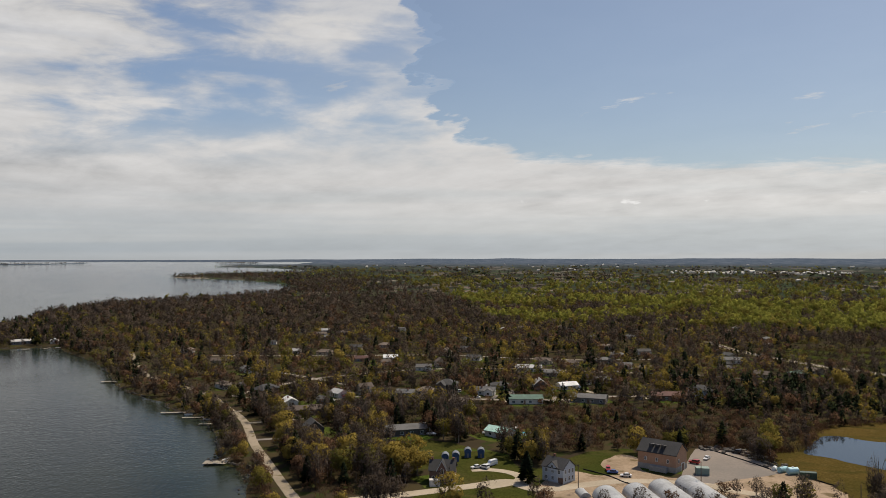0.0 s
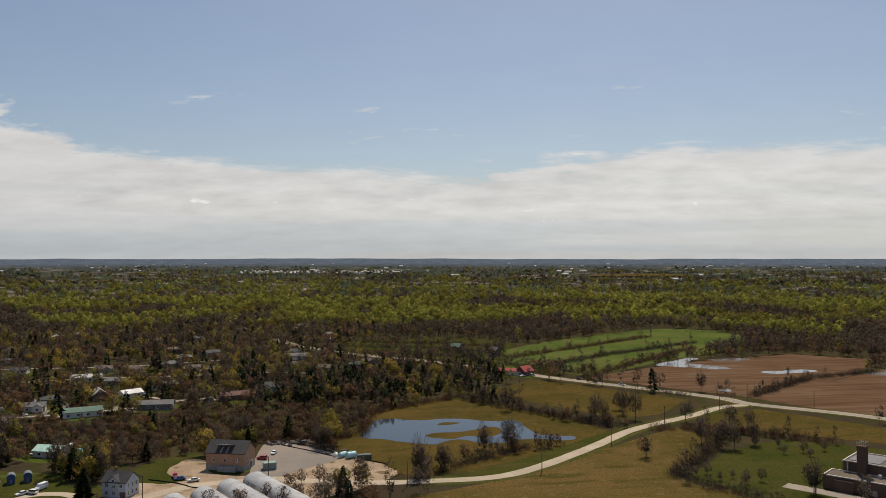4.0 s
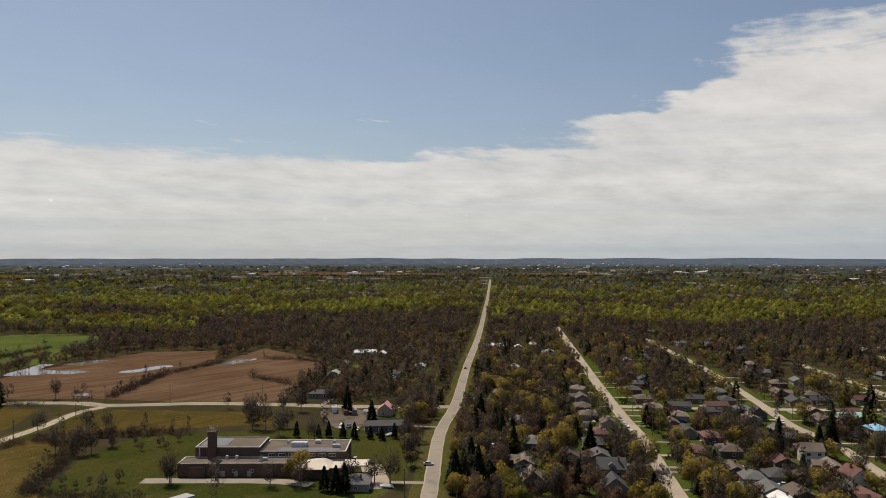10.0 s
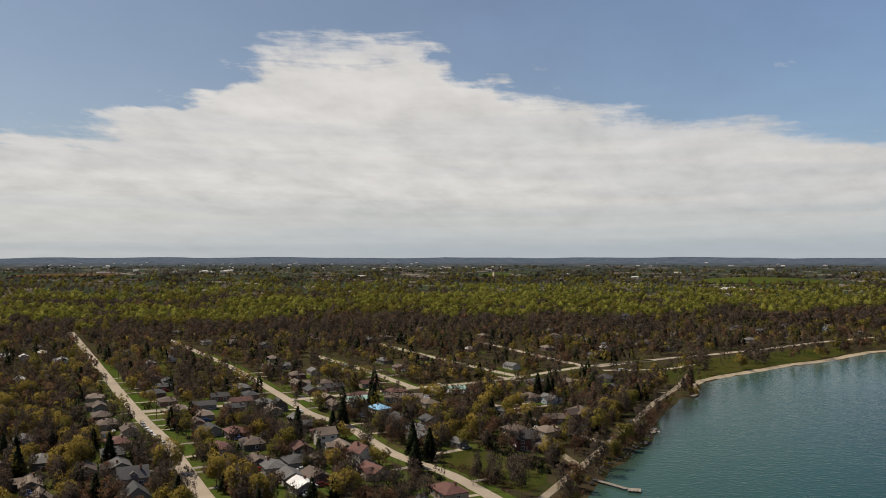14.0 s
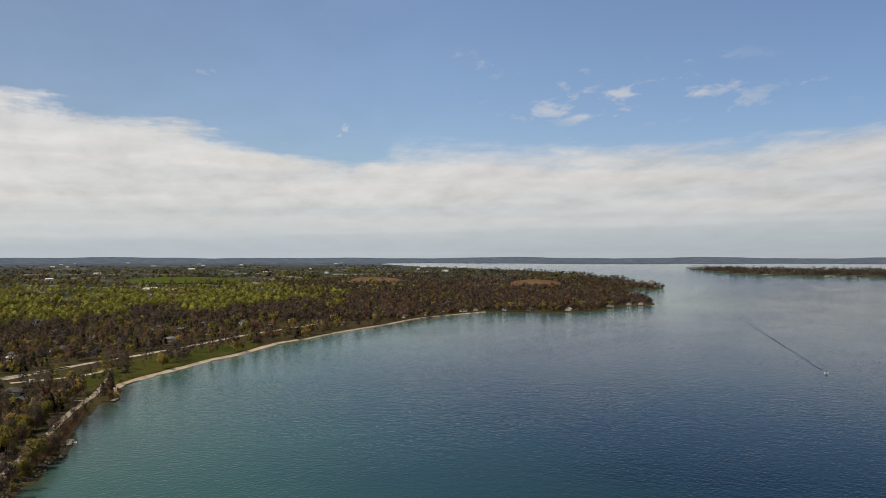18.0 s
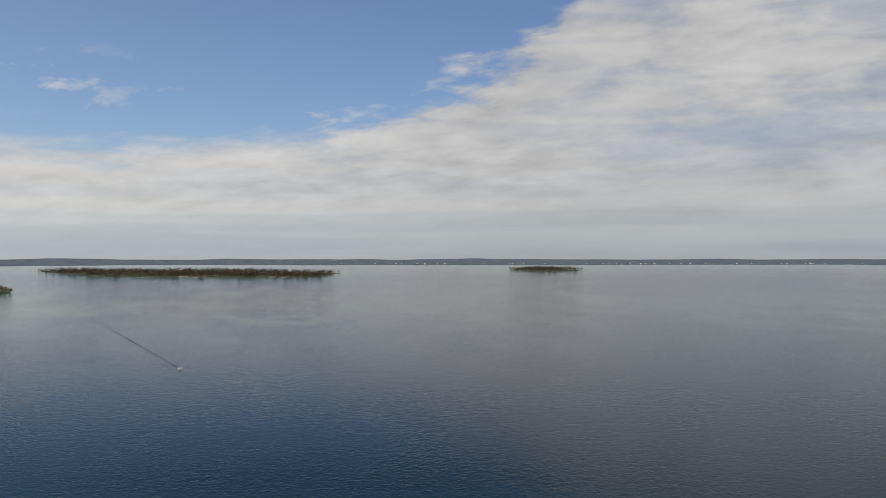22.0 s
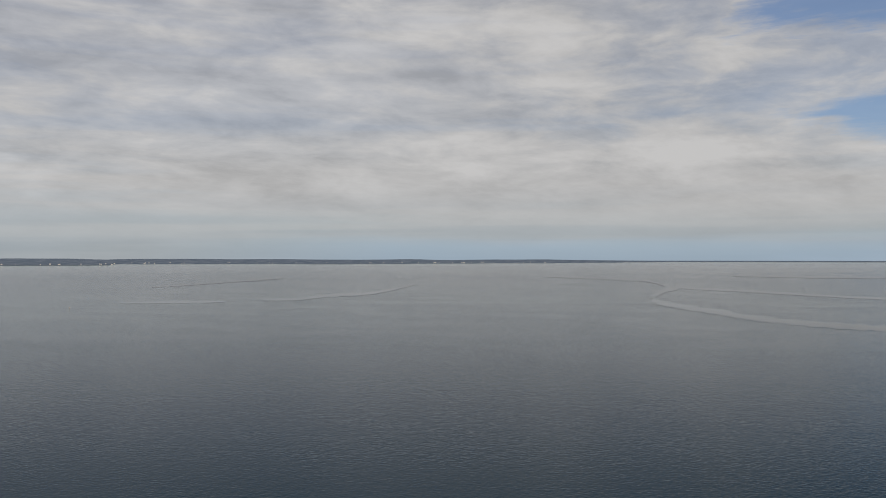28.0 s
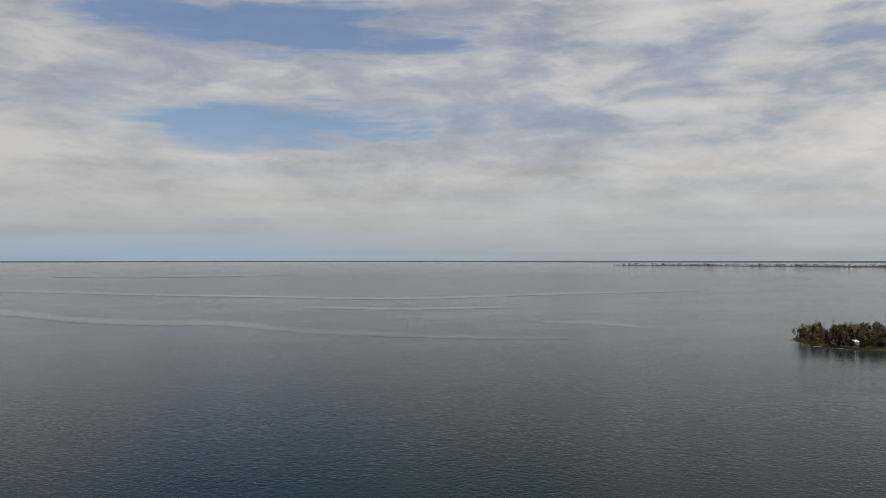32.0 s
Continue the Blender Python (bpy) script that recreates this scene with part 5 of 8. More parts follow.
def bluff_shed(a, d, turn):
    """Small blue shed with a barrel roof."""
    p = spot(a, d)
    HOUSES.append((p.x, p.y, 6))
    ob = thing("barrel_shed", p.x, p.y, turn, "small blue shed with a grey rounded roof", "shed", "row of blue sheds")
    part("wall", box(2.9, 3.8, 2.6, -.1), MW["navy"], ob)
    arc = [(math.cos(t) * 1.65, 2.5 + math.sin(t) * 1.6) for t in np.linspace(0, math.pi, 9)]
    part("roof", extruded(arc + [(yy_ * .93, 2.5 + (zz_ - 2.5) * .93) for yy_, zz_ in arc[::-1]], -2.1, 2.1), MR["slate"], ob, "", RZ(math.pi / 2))
    part("gable", extruded([(yy_ * .9, 2.5 + (zz_ - 2.5) * .9) for yy_, zz_ in arc], -1.86, 1.86), MW["navy"], ob, "", RZ(math.pi / 2))
    part("door", box(.9, .1, 1.9, 0), MW["grey"], ob, "", Matrix.Translation((0, -1.96, 0)), "shed_door")


def hoop_house(a, d, length, small=1.0):
    """Film-covered greenhouse on bent hoops."""
    p = spot(a, d)
    turn = math.atan2(-.99, .12)
    q = p + Vector((.12, -.99)) * length / 2
    HOUSES.append((q.x, q.y, 20 * small))
    ob = thing("greenhouse", q.x, q.y, turn, "long tunnel greenhouse covered in white film", "greenhouse", "tunnel greenhouses")
    r = 5.0 * small
    arc = [(math.cos(t) * r, math.sin(t) * 3.9 * small) for t in np.linspace(0, math.pi, 15)]
    n = int(length / 3)
    v, f = [], []
    for i in range(n + 1):
        xx = -length / 2 + length * i / n
        v += [(xx, yy, zz - (.10 if i % 2 else 0) * (zz / 3.9)) for yy, zz in arc]
        if i:
            f += [((i - 1) * 15 + k, i * 15 + k, i * 15 + k + 1, (i - 1) * 15 + k + 1) for k in range(14)]
    part("cover", (v, f), M["film"], ob, "", None, ("hoop", length), True)
    for i, xx in ((0, -length / 2 + .02), (1, length / 2 - .02)):
        part("end_wall", extruded(arc, xx - .04, xx + .04), M["film"], ob, "", None, ("hoop_end", length, i))
    for i in range(0, n + 1, 4):
        xx = -length / 2 + length * i / n
        part("hoop", extruded([(yy * 1.012, zz * 1.012) for yy, zz in arc] + [(yy * .995, zz * .995) for yy, zz in arc[::-1]], xx - .06, xx + .06), M["metal"], ob)
    part("door", box(1.8 * small, .12, 2.2 * small), M["frame"], ob, "", Matrix.Translation((-length / 2 - .08, 0, 0)) @ RZ(math.pi / 2), ("hoop_door", small))


def school():
    """Flat-roofed brown brick school with a chimney tower and a cream entrance roof."""
    o, far_end = spot(54.8, 346), spot(62.3, 335)
    u = (far_end - o).normalized()
    ang = math.atan2(u.y, u.x)
    ob = thing("school", o.x, o.y, ang, "low brown brick school with flat gravel roofs and a chimney tower", "school")
    for s_ in range(0, 90, 12):
        for t_ in (6, 20):
            q = o + u * s_ + Vector((-u.y, u.x)) * t_
            HOUSES.append((q.x, q.y, 17))

    def block(name, u0, u1, v0, v1, h, roofmat=None, wall=None):
        w, d, cx, cy = u1 - u0, v1 - v0, (u0 + u1) / 2, (v0 + v1) / 2
        b = part(name, box(w, d, h, -.1, cx, cy), wall or M["schoolbrick"], ob)
        part("roof", box(w - .8, d - .8, .12, h - .14, cx, cy), roofmat or M["roofgravel"], b)
        part("coping", joined(box(w + .1, .45, .35, h - .05, cx, v0 + .2), box(w + .1, .45, .35, h - .05, cx, v1 - .2), box(.45, d - .8, .35, h - .05, u0 + .2, cy), box(.45, d - .8, .35, h - .05, u1 - .2, cy)), M["coping"], b)
        return b

    block("low_wing", 0, 47, 0, 11, 5.2)
    block("hall", 4, 31, 11, 30, 9.2)
    part("roof_patch", box(11, 14, .1, 9.25, 11, 21), M["membrane"], ob)
    block("class_wing", 31, 67, 11, 33, 7.4)
    part("roof_patch", box(26, 5.5, .1, 7.42, 51, 15.4), M["membrane"], ob)
    part("tower", joined(box(3.2, 3.2, 16.4, 0, 11.5, 9.8), box(3.5, 3.5, .5, 15.6, 11.5, 9.8)), M["schoolbrick"], ob, "square brick chimney tower")
    part("antenna", joined(*[box(.15, .15, 2.2, 16.3, 11.5 + dx, 9.8 + dy) for dx in (-1.5, 0, 1.5) for dy in (-1.5, 1.5)], box(3.2, .12, .12, 17.6, 11.5, 8.3), box(3.2, .12, .12, 17.6, 11.5, 11.3)), M["metal"], ob)
    can = block("entrance_wing", 48, 68, -3, 10.9, 4.0, M["canopy"])
    v = [(47, -5, 4.1), (62, -5, 4.1), (62, 10.8, 4.1), (47, 10.8, 4.1), (54, 3, 5.4), (58, 9, 5.4)]
    part("entrance_roof", (v, [(0, 1, 4), (1, 2, 5, 4), (2, 3, 5), (3, 0, 4, 5), (0, 3, 2, 1)]), M["canopy"], ob, "cream low-pitched entrance roof")
    part("porch_roof", box(10, 10, .5, 4.2, 72, 4), M["canopy"], ob)
    for i in range(4):
        part("porch_post", box(.35, .35, 4.3, 0), M["coping"], ob, "", Matrix.Translation((69 + 7 * (i % 2), -.5 + 9 * (i // 2), 0)), "porch_post")
    part("doorway_block", box(7, 1.2, 4.2, 0, 8, -.6), M["schoolbrick"], ob)
    for i in range(4):
        window(ob, 1.4, 1.2, Matrix.Translation((16 + i * 7.0, -.05, 2.4)))
    for i in range(3):
        part("service_door", box(1.6, .14, 2.3, 0), M["concrete"], ob, "", Matrix.Translation((19.5 + i * 5.25 - 1.0, -.06, 0)), "service_door")
    for i in range(7):
        window(ob, 2.6, 1.0, Matrix.Translation((36 + i * 4.2, 10.94, 6.1)))
    for i, (uu, vv, w, d, h, z) in enumerate(((46, 21, 6.5, 3.5, 1.8, 7.5), (53, 27, 2.5, 2, 1.2, 7.5), (62, 19, 3.2, 2.2, 1.2, 7.5), (18, 8.5, 1.2, 1.2, 1.2, 5.3), (22, 8.5, 1.2, 1.2, 1.2, 5.3), (34, 6, 2.4, 1.6, 1.0, 5.3), (60, 28, 1, 1, .8, 7.5), (40, 27, 1, 1, .8, 7.5))):
        part("roof_unit", joined(box(w, d, h, z - .1, uu, vv), box(w * .8, d * .8, .15, z + h - .1, uu, vv)), M["metal"], ob, "pale metal roof machine")
    part("vent_pipe", joined(*[tube((32.5 + i * .9, 4, 5), (32.5 + i * .9, 4, 7.4), .25, .25, 7) for i in range(2)], tube((6, 10.6, 5.2), (6, 10.6, 9.8), .3, .3, 7)), M["metal"], ob)
    drive = [o + u * s_ + Vector((-u.y, u.x)) * t_ for s_, t_ in ((-12, -6), (10, -6), (40, -7), (56, -12))]
    ribbon("driveway", drive, 7, M["bitumen"], "pale drive along the front of a school", "driveway", .13)
    ribbon("driveway", [o + u * s_ + Vector((-u.y, u.x)) * t_ for s_, t_ in ((77, 18), (80, 2), (84, -18))], 9, M["asphalt"], "pale school drive with parked cars", "driveway", .12)
    lot = spots([(64.6, 478), (68.4, 468), (67.6, 428), (65.2, 424)])
    c = sum(lot, Vector((0, 0))) / 4
    HOUSES.append((c.x, c.y, 44))


ribbon("driveway", spots([(2.0, 339), (3.4, 340), (4.8, 336), (5.5, 328), (4.7, 320), (3.2, 314)]), 4.5, M["gravel"], "pale gravel drive looping past parked vans", "driveway", .12)
barn()
farmhouse()
brick_house()
for a_, d_ in ((.16, 353), (.9, 355), (1.75, 362), (2.68, 362)):
    bluff_shed(a_, d_, radians(-2))
hoop_house(9.6, 312, 7, .42)
for a_, d_, l_ in ((11.3, 309, 36), (13.3, 315, 42), (15.0, 323, 50), (16.7, 331, 56)):
    hoop_house(a_, d_, l_)
school()
sheet("parking_lot", [(64.4, 478), (68.2, 468), (67.4, 430), (65.4, 426)], M["track"], "worn gravel parking lot with trailers", "ground", .09, .5)

# ---- trees ----
g = np.random.default_rng(11)


def slivers(c, d, length, width):
    """Thin pointed triangles at c along d."""
    d = d / (np.linalg.norm(d, axis=1, keepdims=True) + 1e-9)
    s = np.cross(d, g.normal(size=d.shape))
    s /= np.linalg.norm(s, axis=1, keepdims=True) + 1e-9
    v = np.stack([c - s * width / 2, c + s * width / 2, c + d * length], 1).reshape(-1, 3)
    return v, np.arange(len(v)).reshape(-1, 3)


def tufts(c, u, size, tilt=.45):
    """Small clumps of leaves lying about square to u."""
    u = u + g.normal(size=u.shape) * tilt
    u /= np.linalg.norm(u, axis=1, keepdims=True) + 1e-9
    s = np.cross(u, g.normal(size=u.shape))
    s /= np.linalg.norm(s, axis=1, keepdims=True) + 1e-9
    t = np.cross(u, s)
    v = []
    for k in range(3):
        b = 2 * math.pi * (k + g.uniform(-.13, .13, (len(c), 1))) / 3
        v.append(c + (s * np.cos(b) + t * np.sin(b)) * size * g.uniform(.6, 1.25, (len(c), 1)))
    return np.stack(v, 1).reshape(-1, 3), np.arange(3 * len(c)).reshape(-1, 3)


def rounded(v, w, h, lift=.25):
    """Directions that shade a crown as one soft round body."""
    q = (v - np.array([0, 0, h * .48])) / np.array([w / 2, w / 2, h / 2]) + np.array([0, 0, lift])
    q = q / (np.linalg.norm(q, axis=1, keepdims=True) + 1e-6) + g.normal(size=v.shape) * .15
    return q / (np.linalg.norm(q, axis=1, keepdims=True) + 1e-6)


def facing_out(v, f, n):
    """Turns each face so that its front looks the way it is shaded."""
    a, b, c = v[f[:, 0]], v[f[:, 1]], v[f[:, 2]]
    back = (np.cross(b - a, c - a) * (n[f[:, 0]] + n[f[:, 1]] + n[f[:, 2]])).sum(1) < 0
    f = f.copy()
    f[back] = f[back][:, ::-1]
    return v, f, n


def both(*sets):
    v, f, b = [], [], 0
    for pv, pf in sets:
        v.append(pv)
        f.append(pf + b)
        b += len(pv)
    return np.concatenate(v), np.concatenate(f)


def crown_points(n, w, h, lumps):
    """Points on the skins of a few lumps that make up an uneven crown."""
    c = g.normal(size=(lumps, 3))
    c /= np.linalg.norm(c, axis=1, keepdims=True)
    c *= g.uniform(.35, .68, (lumps, 1))
    k = g.integers(0, lumps, n)
    u = g.normal(size=(n, 3)) + c[k] * 1.1
    u /= np.linalg.norm(u, axis=1, keepdims=True)
    q = c[k] + u * g.uniform(.26, .44, (n, 1))
    return q * np.array([w / 2, w / 2, h * .45]) + np.array([0, 0, h * .55]), u


def stems(h, width, k=3):
    q = g.normal(size=(k, 3)) * np.array([.3, .3, 0])
    return slivers(q, np.array([[0, 0, 1.0]] * k) + g.normal(size=(k, 3)) * .09, np.full((k, 1), h * .8), width)


def leafy(n, w, h, size, lumps=8):
    c, u = crown_points(n, w, h, lumps)
    v, f = tufts(c, u + np.array([0, 0, .15]), size)
    if n < 400:
        v, f = both((v, f), stems(h, .3, 2))
    return facing_out(v, f, rounded(v, w, h))


def bare(n, w, h, length, width, sprays=0, size=1.0):
    """Twigs pointing up and out, and sprays of finer ones between them."""
    c, u = crown_points(n, w * .95, h * .93, 10)
    d = (c - np.array([0, 0, h * .22])) * np.array([1, 1, .9]) + g.normal(size=c.shape) * w * .16 + np.array([0, 0, w * .22])
    v, f = slivers(c, d, g.uniform(.6, 1.4, (n, 1)) * length, width)
    if sprays:
        c, u = crown_points(sprays, w * .94, h * .92, 9)
        v, f = both((v, f), tufts(c, u, size, .7))
    if n < 400:     # woodland trees keep a plain stem of their own
        v, f = both((v, f), stems(h, width * .4 + .2))
    return facing_out(v, f, rounded(v, w, h, .4))


def needles(n, w, h, size):
    t = g.uniform(.04, 1, n) ** .8
    a = g.uniform(0, 2 * math.pi, n)
    r = w / 2 * (1 - t) ** .8 * g.uniform(.55, 1.1, n) + .1
    c = np.stack([r * .45 * np.cos(a), r * .45 * np.sin(a), h * t + size * .2], 1)
    d = np.stack([np.cos(a), np.sin(a), g.uniform(-.6, .1, n)], 1)
    v, f = slivers(c, d, (r * .6 + size * .4)[:, None], size)
    return facing_out(v, f, rounded(v, w, h * 1.1, .15))


def skeleton_tree(w, h, limbs, base=.24):
    """Trunk and tapered limbs, as corners and faces."""
    pieces = [tube((0, 0, -.2), (.1, .1, h * .45), base, base * .6, 6)]
    for i in range(limbs):
        a = 2 * math.pi * i / limbs + g.uniform(-.3, .3)
        z0 = h * g.uniform(.24, .45)
        q = Vector((math.cos(a) * w * .26, math.sin(a) * w * .26, z0 + h * g.uniform(.18, .34)))
        pieces.append(tube((.08, .08, z0), q, base * .42, base * .2, 4))
        for k in range(2):
            b = a + g.uniform(-.9, .9)
            pieces.append(tube(q, q + Vector((math.cos(b) * w * .17, math.sin(b) * w * .17, h * g.uniform(.1, .22))), base * .2, base * .06, 3))
    pieces.append(tube((.1, .1, h * .45), (g.uniform(-.4, .4), g.uniform(-.4, .4), h * .86), base * .6, base * .1, 5))
    return joined(*pieces)


SPECIES = {  # name, crown maker, width, height, material, label
    "bare1": ("bare_tree", lambda: bare(560, 10.5, 14, 1.7, .14, 190, .85), 9.5, 14.5, "bare", "leafless grey-brown deciduous tree with fine twigs"),
    "bare2": ("bare_tree", lambda: bare(560, 9.5, 16.5, 1.8, .14, 190, .85), 7.6, 18, "bare", "tall leafless grey-brown deciduous tree"),
    "rust1": ("budding_tree", lambda: bare(420, 10, 11, 1.0, .20, 300, .70), 9, 11, "rust", "rusty brown tree in early bud"),
    "gold1": ("golden_tree", lambda: leafy(950, 12.5, 12.5, .62, 14), 13, 12.5, "gold", "rounded tree with golden spring blossom"),
    "gold2": ("golden_tree", lambda: leafy(760, 9.5, 12, .58, 11), 9.5, 12, "gold", "upright tree with golden young leaves"),
    "olive1": ("budding_tree", lambda: leafy(660, 9.5, 12, .56, 10), 9, 12, "olive", "open tree with olive young leaves"),
    "lime1": ("leafy_tree", lambda: leafy(700, 8.5, 13, .56, 10), 8, 13, "lime", "tree with fresh lime-green leaves"),
    "pine1": ("conifer", lambda: needles(760, 8, 13.5, .9), 7.4, 12.5, "conifer", "dark green pointed spruce"),
    "pine2": ("conifer", lambda: needles(520, 5.6, 9, .75), 5.0, 8.5, "conifer", "small dark green spruce"),
}
PROTO, PLANTED = {}, []


def plant(kind, x, y, s=1.0):
    turn = rng.uniform(0, 2 * math.pi)
    PLANTED.append((x, y))
    z = LAND + float(rise(math.hypot(x, y)))
    m = Matrix.Translation((x, y, z)) @ RZ(turn)
    if kind in PROTO:
        ob = copy_thing(PROTO[kind], m)
    else:
        name, make, w, h, mat, label = SPECIES[kind]
        ob = PROTO[kind] = thing(name, x, y, turn, label, "bush" if name == "bush" else "tree", "trees of the shore land")
        v, f, soft = make()
        trunk = skeleton_tree(w, h, 5, .28) if mat not in ("conifer",) else tube((0, 0, -.2), (0, 0, h * .92), .2, .03, 6)
        part("trunk", trunk, M["bark"], ob)
        c = new("crown", array_mesh("crown", v, f, [M[mat]], None, True, None, soft))
        c.parent = ob
    ob.scale = (s * rng.uniform(.88, 1.12), s * rng.uniform(.88, 1.12), s * rng.uniform(.85, 1.15))
    return ob


SHAPES = {"bare": [bare(20, 10, 14.5, 2.3, .26, 37, 1.6) for _ in range(4)] + [bare(20, 6.2, 18.5, 2.3, .24, 34, 1.38) for _ in range(3)], "rust": [bare(15, 9.8, 11.5, 1.6, .32, 39, 1.48) for _ in range(4)], "gold": [leafy(76, 10, 11.5, 1.15, 9) for _ in range(3)],
          "olive": [leafy(66, 9.5, 12.5, 1.2, 9) for _ in range(3)], "lime": [leafy(66, 9.5, 14, 1.2, 9) for _ in range(3)], "conifer": [needles(80, 8.2, 12.5, 1.9) for _ in range(2)]}
for k_, v_ in {"bare": [bare(5, 12, 15, 2.4, .5, 25, 2.35) for _ in range(5)], "rust": [bare(4, 12, 13, 2.0, .6, 25, 2.35) for _ in range(3)], "gold": [leafy(34, 11, 12, 2.0, 7) for _ in range(2)],
               "olive": [leafy(30, 12, 14.5, 2.35, 8) for _ in range(4)], "lime": [leafy(30, 12, 15.5, 2.35, 8) for _ in range(4)], "conifer": [needles(34, 8.5, 13, 2.6) for _ in range(2)]}.items():
    SHAPES["far_" + k_] = v_
for k_, v_ in {"bare": [bare(190, 10, 15, 1.8, .18, 120, 1.0) for _ in range(2)] + [bare(170, 6.2, 19, 1.9, .16, 90, .95) for _ in range(3)], "rust": [bare(150, 9.5, 10.5, 1.1, .22, 190, .85) for _ in range(2)], "gold": [leafy(330, 10, 12, .78, 12) for _ in range(2)],
               "olive": [leafy(290, 9.5, 12, .78, 11) for _ in range(2)], "lime": [leafy(290, 9, 12.5, .78, 11)], "conifer": [needles(320, 8, 12.5, 1.1) for _ in range(2)]}.items():
    SHAPES["near_" + k_] = v_
# groves that merge in the distance
SHAPES.update({"grove_" + k_: [leafy(24, 24, 16, 3.6, 8) for _ in range(3)] for k_ in ("bare", "olive", "lime", "conifer")})
BULK = {k: [[] for _ in v] for k, v in SHAPES.items()}


def wood(kind, x, y, s):
    BULK[kind][int(g.integers(len(SHAPES[kind])))].append((x, y, s))


def scatter(n, a0, a1, r0, r1):
    a, r = np.radians(g.uniform(a0, a1, n)), g.uniform(r0, r1, n)
    return r * np.sin(a), r * np.cos(a), np.degrees(a), r


# clear ground: fields, roads, houses, the school and the farmyard
CLEAR = [spots(f) for f in list(FIELDS.values()) + list(MORE_FIELDS.values()) + [GOLF_EDGE]]
HXY = np.array([q[:2] for q in HOUSES])
HR = np.array([q[2] for q in HOUSES])
HCAMSIDE = HXY * (1 - 15 / np.hypot(HXY[:, 0], HXY[:, 1]))[:, None]      # clearings on the camera's side, so the houses show


def free(x, y, gap_road=3.0, gap_house=1.5, shore=5.0):
    ok = shore_distance(x, y) > shore
    for poly in CLEAR:
        ok &= polygon_distance(x, y, poly) < -2
    for line, w_ in ROADS:
        ok &= line_distance(x, y, line) > w_ / 2 + gap_road
    for line in (ST1, ST2, ST3, ST4, ST5, CROSS, BEACHRD):      # trees kept off the streets' camera side, so the streets show
        ok &= line_distance(x, y, [p * (1 - 13 / p.length) for p in line]) > 6
    for line in (CROSS, BEACHRD):
        ok &= line_distance(x, y, [p * (1 - 25 / p.length) for p in line]) > 11
    for i in range(0, len(x), 2000):
        d = np.hypot(x[i:i + 2000, None] - HXY[None, :, 0], y[i:i + 2000, None] - HXY[None, :, 1]) - HR[None] * .5
        ok[i:i + 2000] &= d.min(1) > gap_house
        d = np.hypot(x[i:i + 2000, None] - HCAMSIDE[None, :, 0], y[i:i + 2000, None] - HCAMSIDE[None, :, 1])
        ok[i:i + 2000] &= (d - 3.5 * (HXY[None, :, 0] < 110)).min(1) > 7
    # the shore lanes lie open
    ok &= line_distance(x, y, SHORERD) > 6.5
    ok &= (line_distance(x, y, LSHORE) > 7.5) | (np.hypot(x, y) > 540)
    return ok


def choose(weights, u):
    t = 0
    for k, w_ in weights:
        t += w_
        if u < t:
            return k
    return weights[-1][0]


TOWN = [("bare", .52), ("rust", .29), ("olive", .08), ("gold", .07), ("conifer", .04)]
TOWN_WEST = [("bare", .46), ("rust", .27), ("olive", .09), ("gold", .12), ("conifer", .06)]
TOWN_GOLD = [("gold", .40), ("olive", .22), ("bare", .28), ("rust", .10)]
TOWN_DARK = [("conifer", .55), ("bare", .32), ("rust", .13)]
THICKET = [("bare", .46), ("rust", .44), ("olive", .08), ("conifer", .02)]
GROVE = [("bare", .52), ("rust", .14), ("gold", .2), ("olive", .08), ("conifer", .06)]
x, y, a, r = (np.concatenate(c) for c in zip(scatter(30000, -46, 164, 285, 1000), scatter(17000, -46, 164, 1000, 1750), scatter(15000, -46, 164, 1750, 3100)))
ok = free(x, y)
true = np.interp(r, DIST, TRUE)
lime_noise = wobble(x, y, 620, 4) + .35 * wobble(x + 300, y, 150, 2)
patch_noise = wobble(x, y, 330, 3)
clump_noise = wobble(x + 90, y - 40, 85, 3)
brown_noise = wobble(x - 700, y + 200, 700, 3)
town = ((a > -24) & (a < 25) & (true < 1020)) | ((a > 70) & (a < 124) & (true < 900)) | ((a >= 121) & (a < 145) & (true < 1120))
NEAR = 480
count = 0
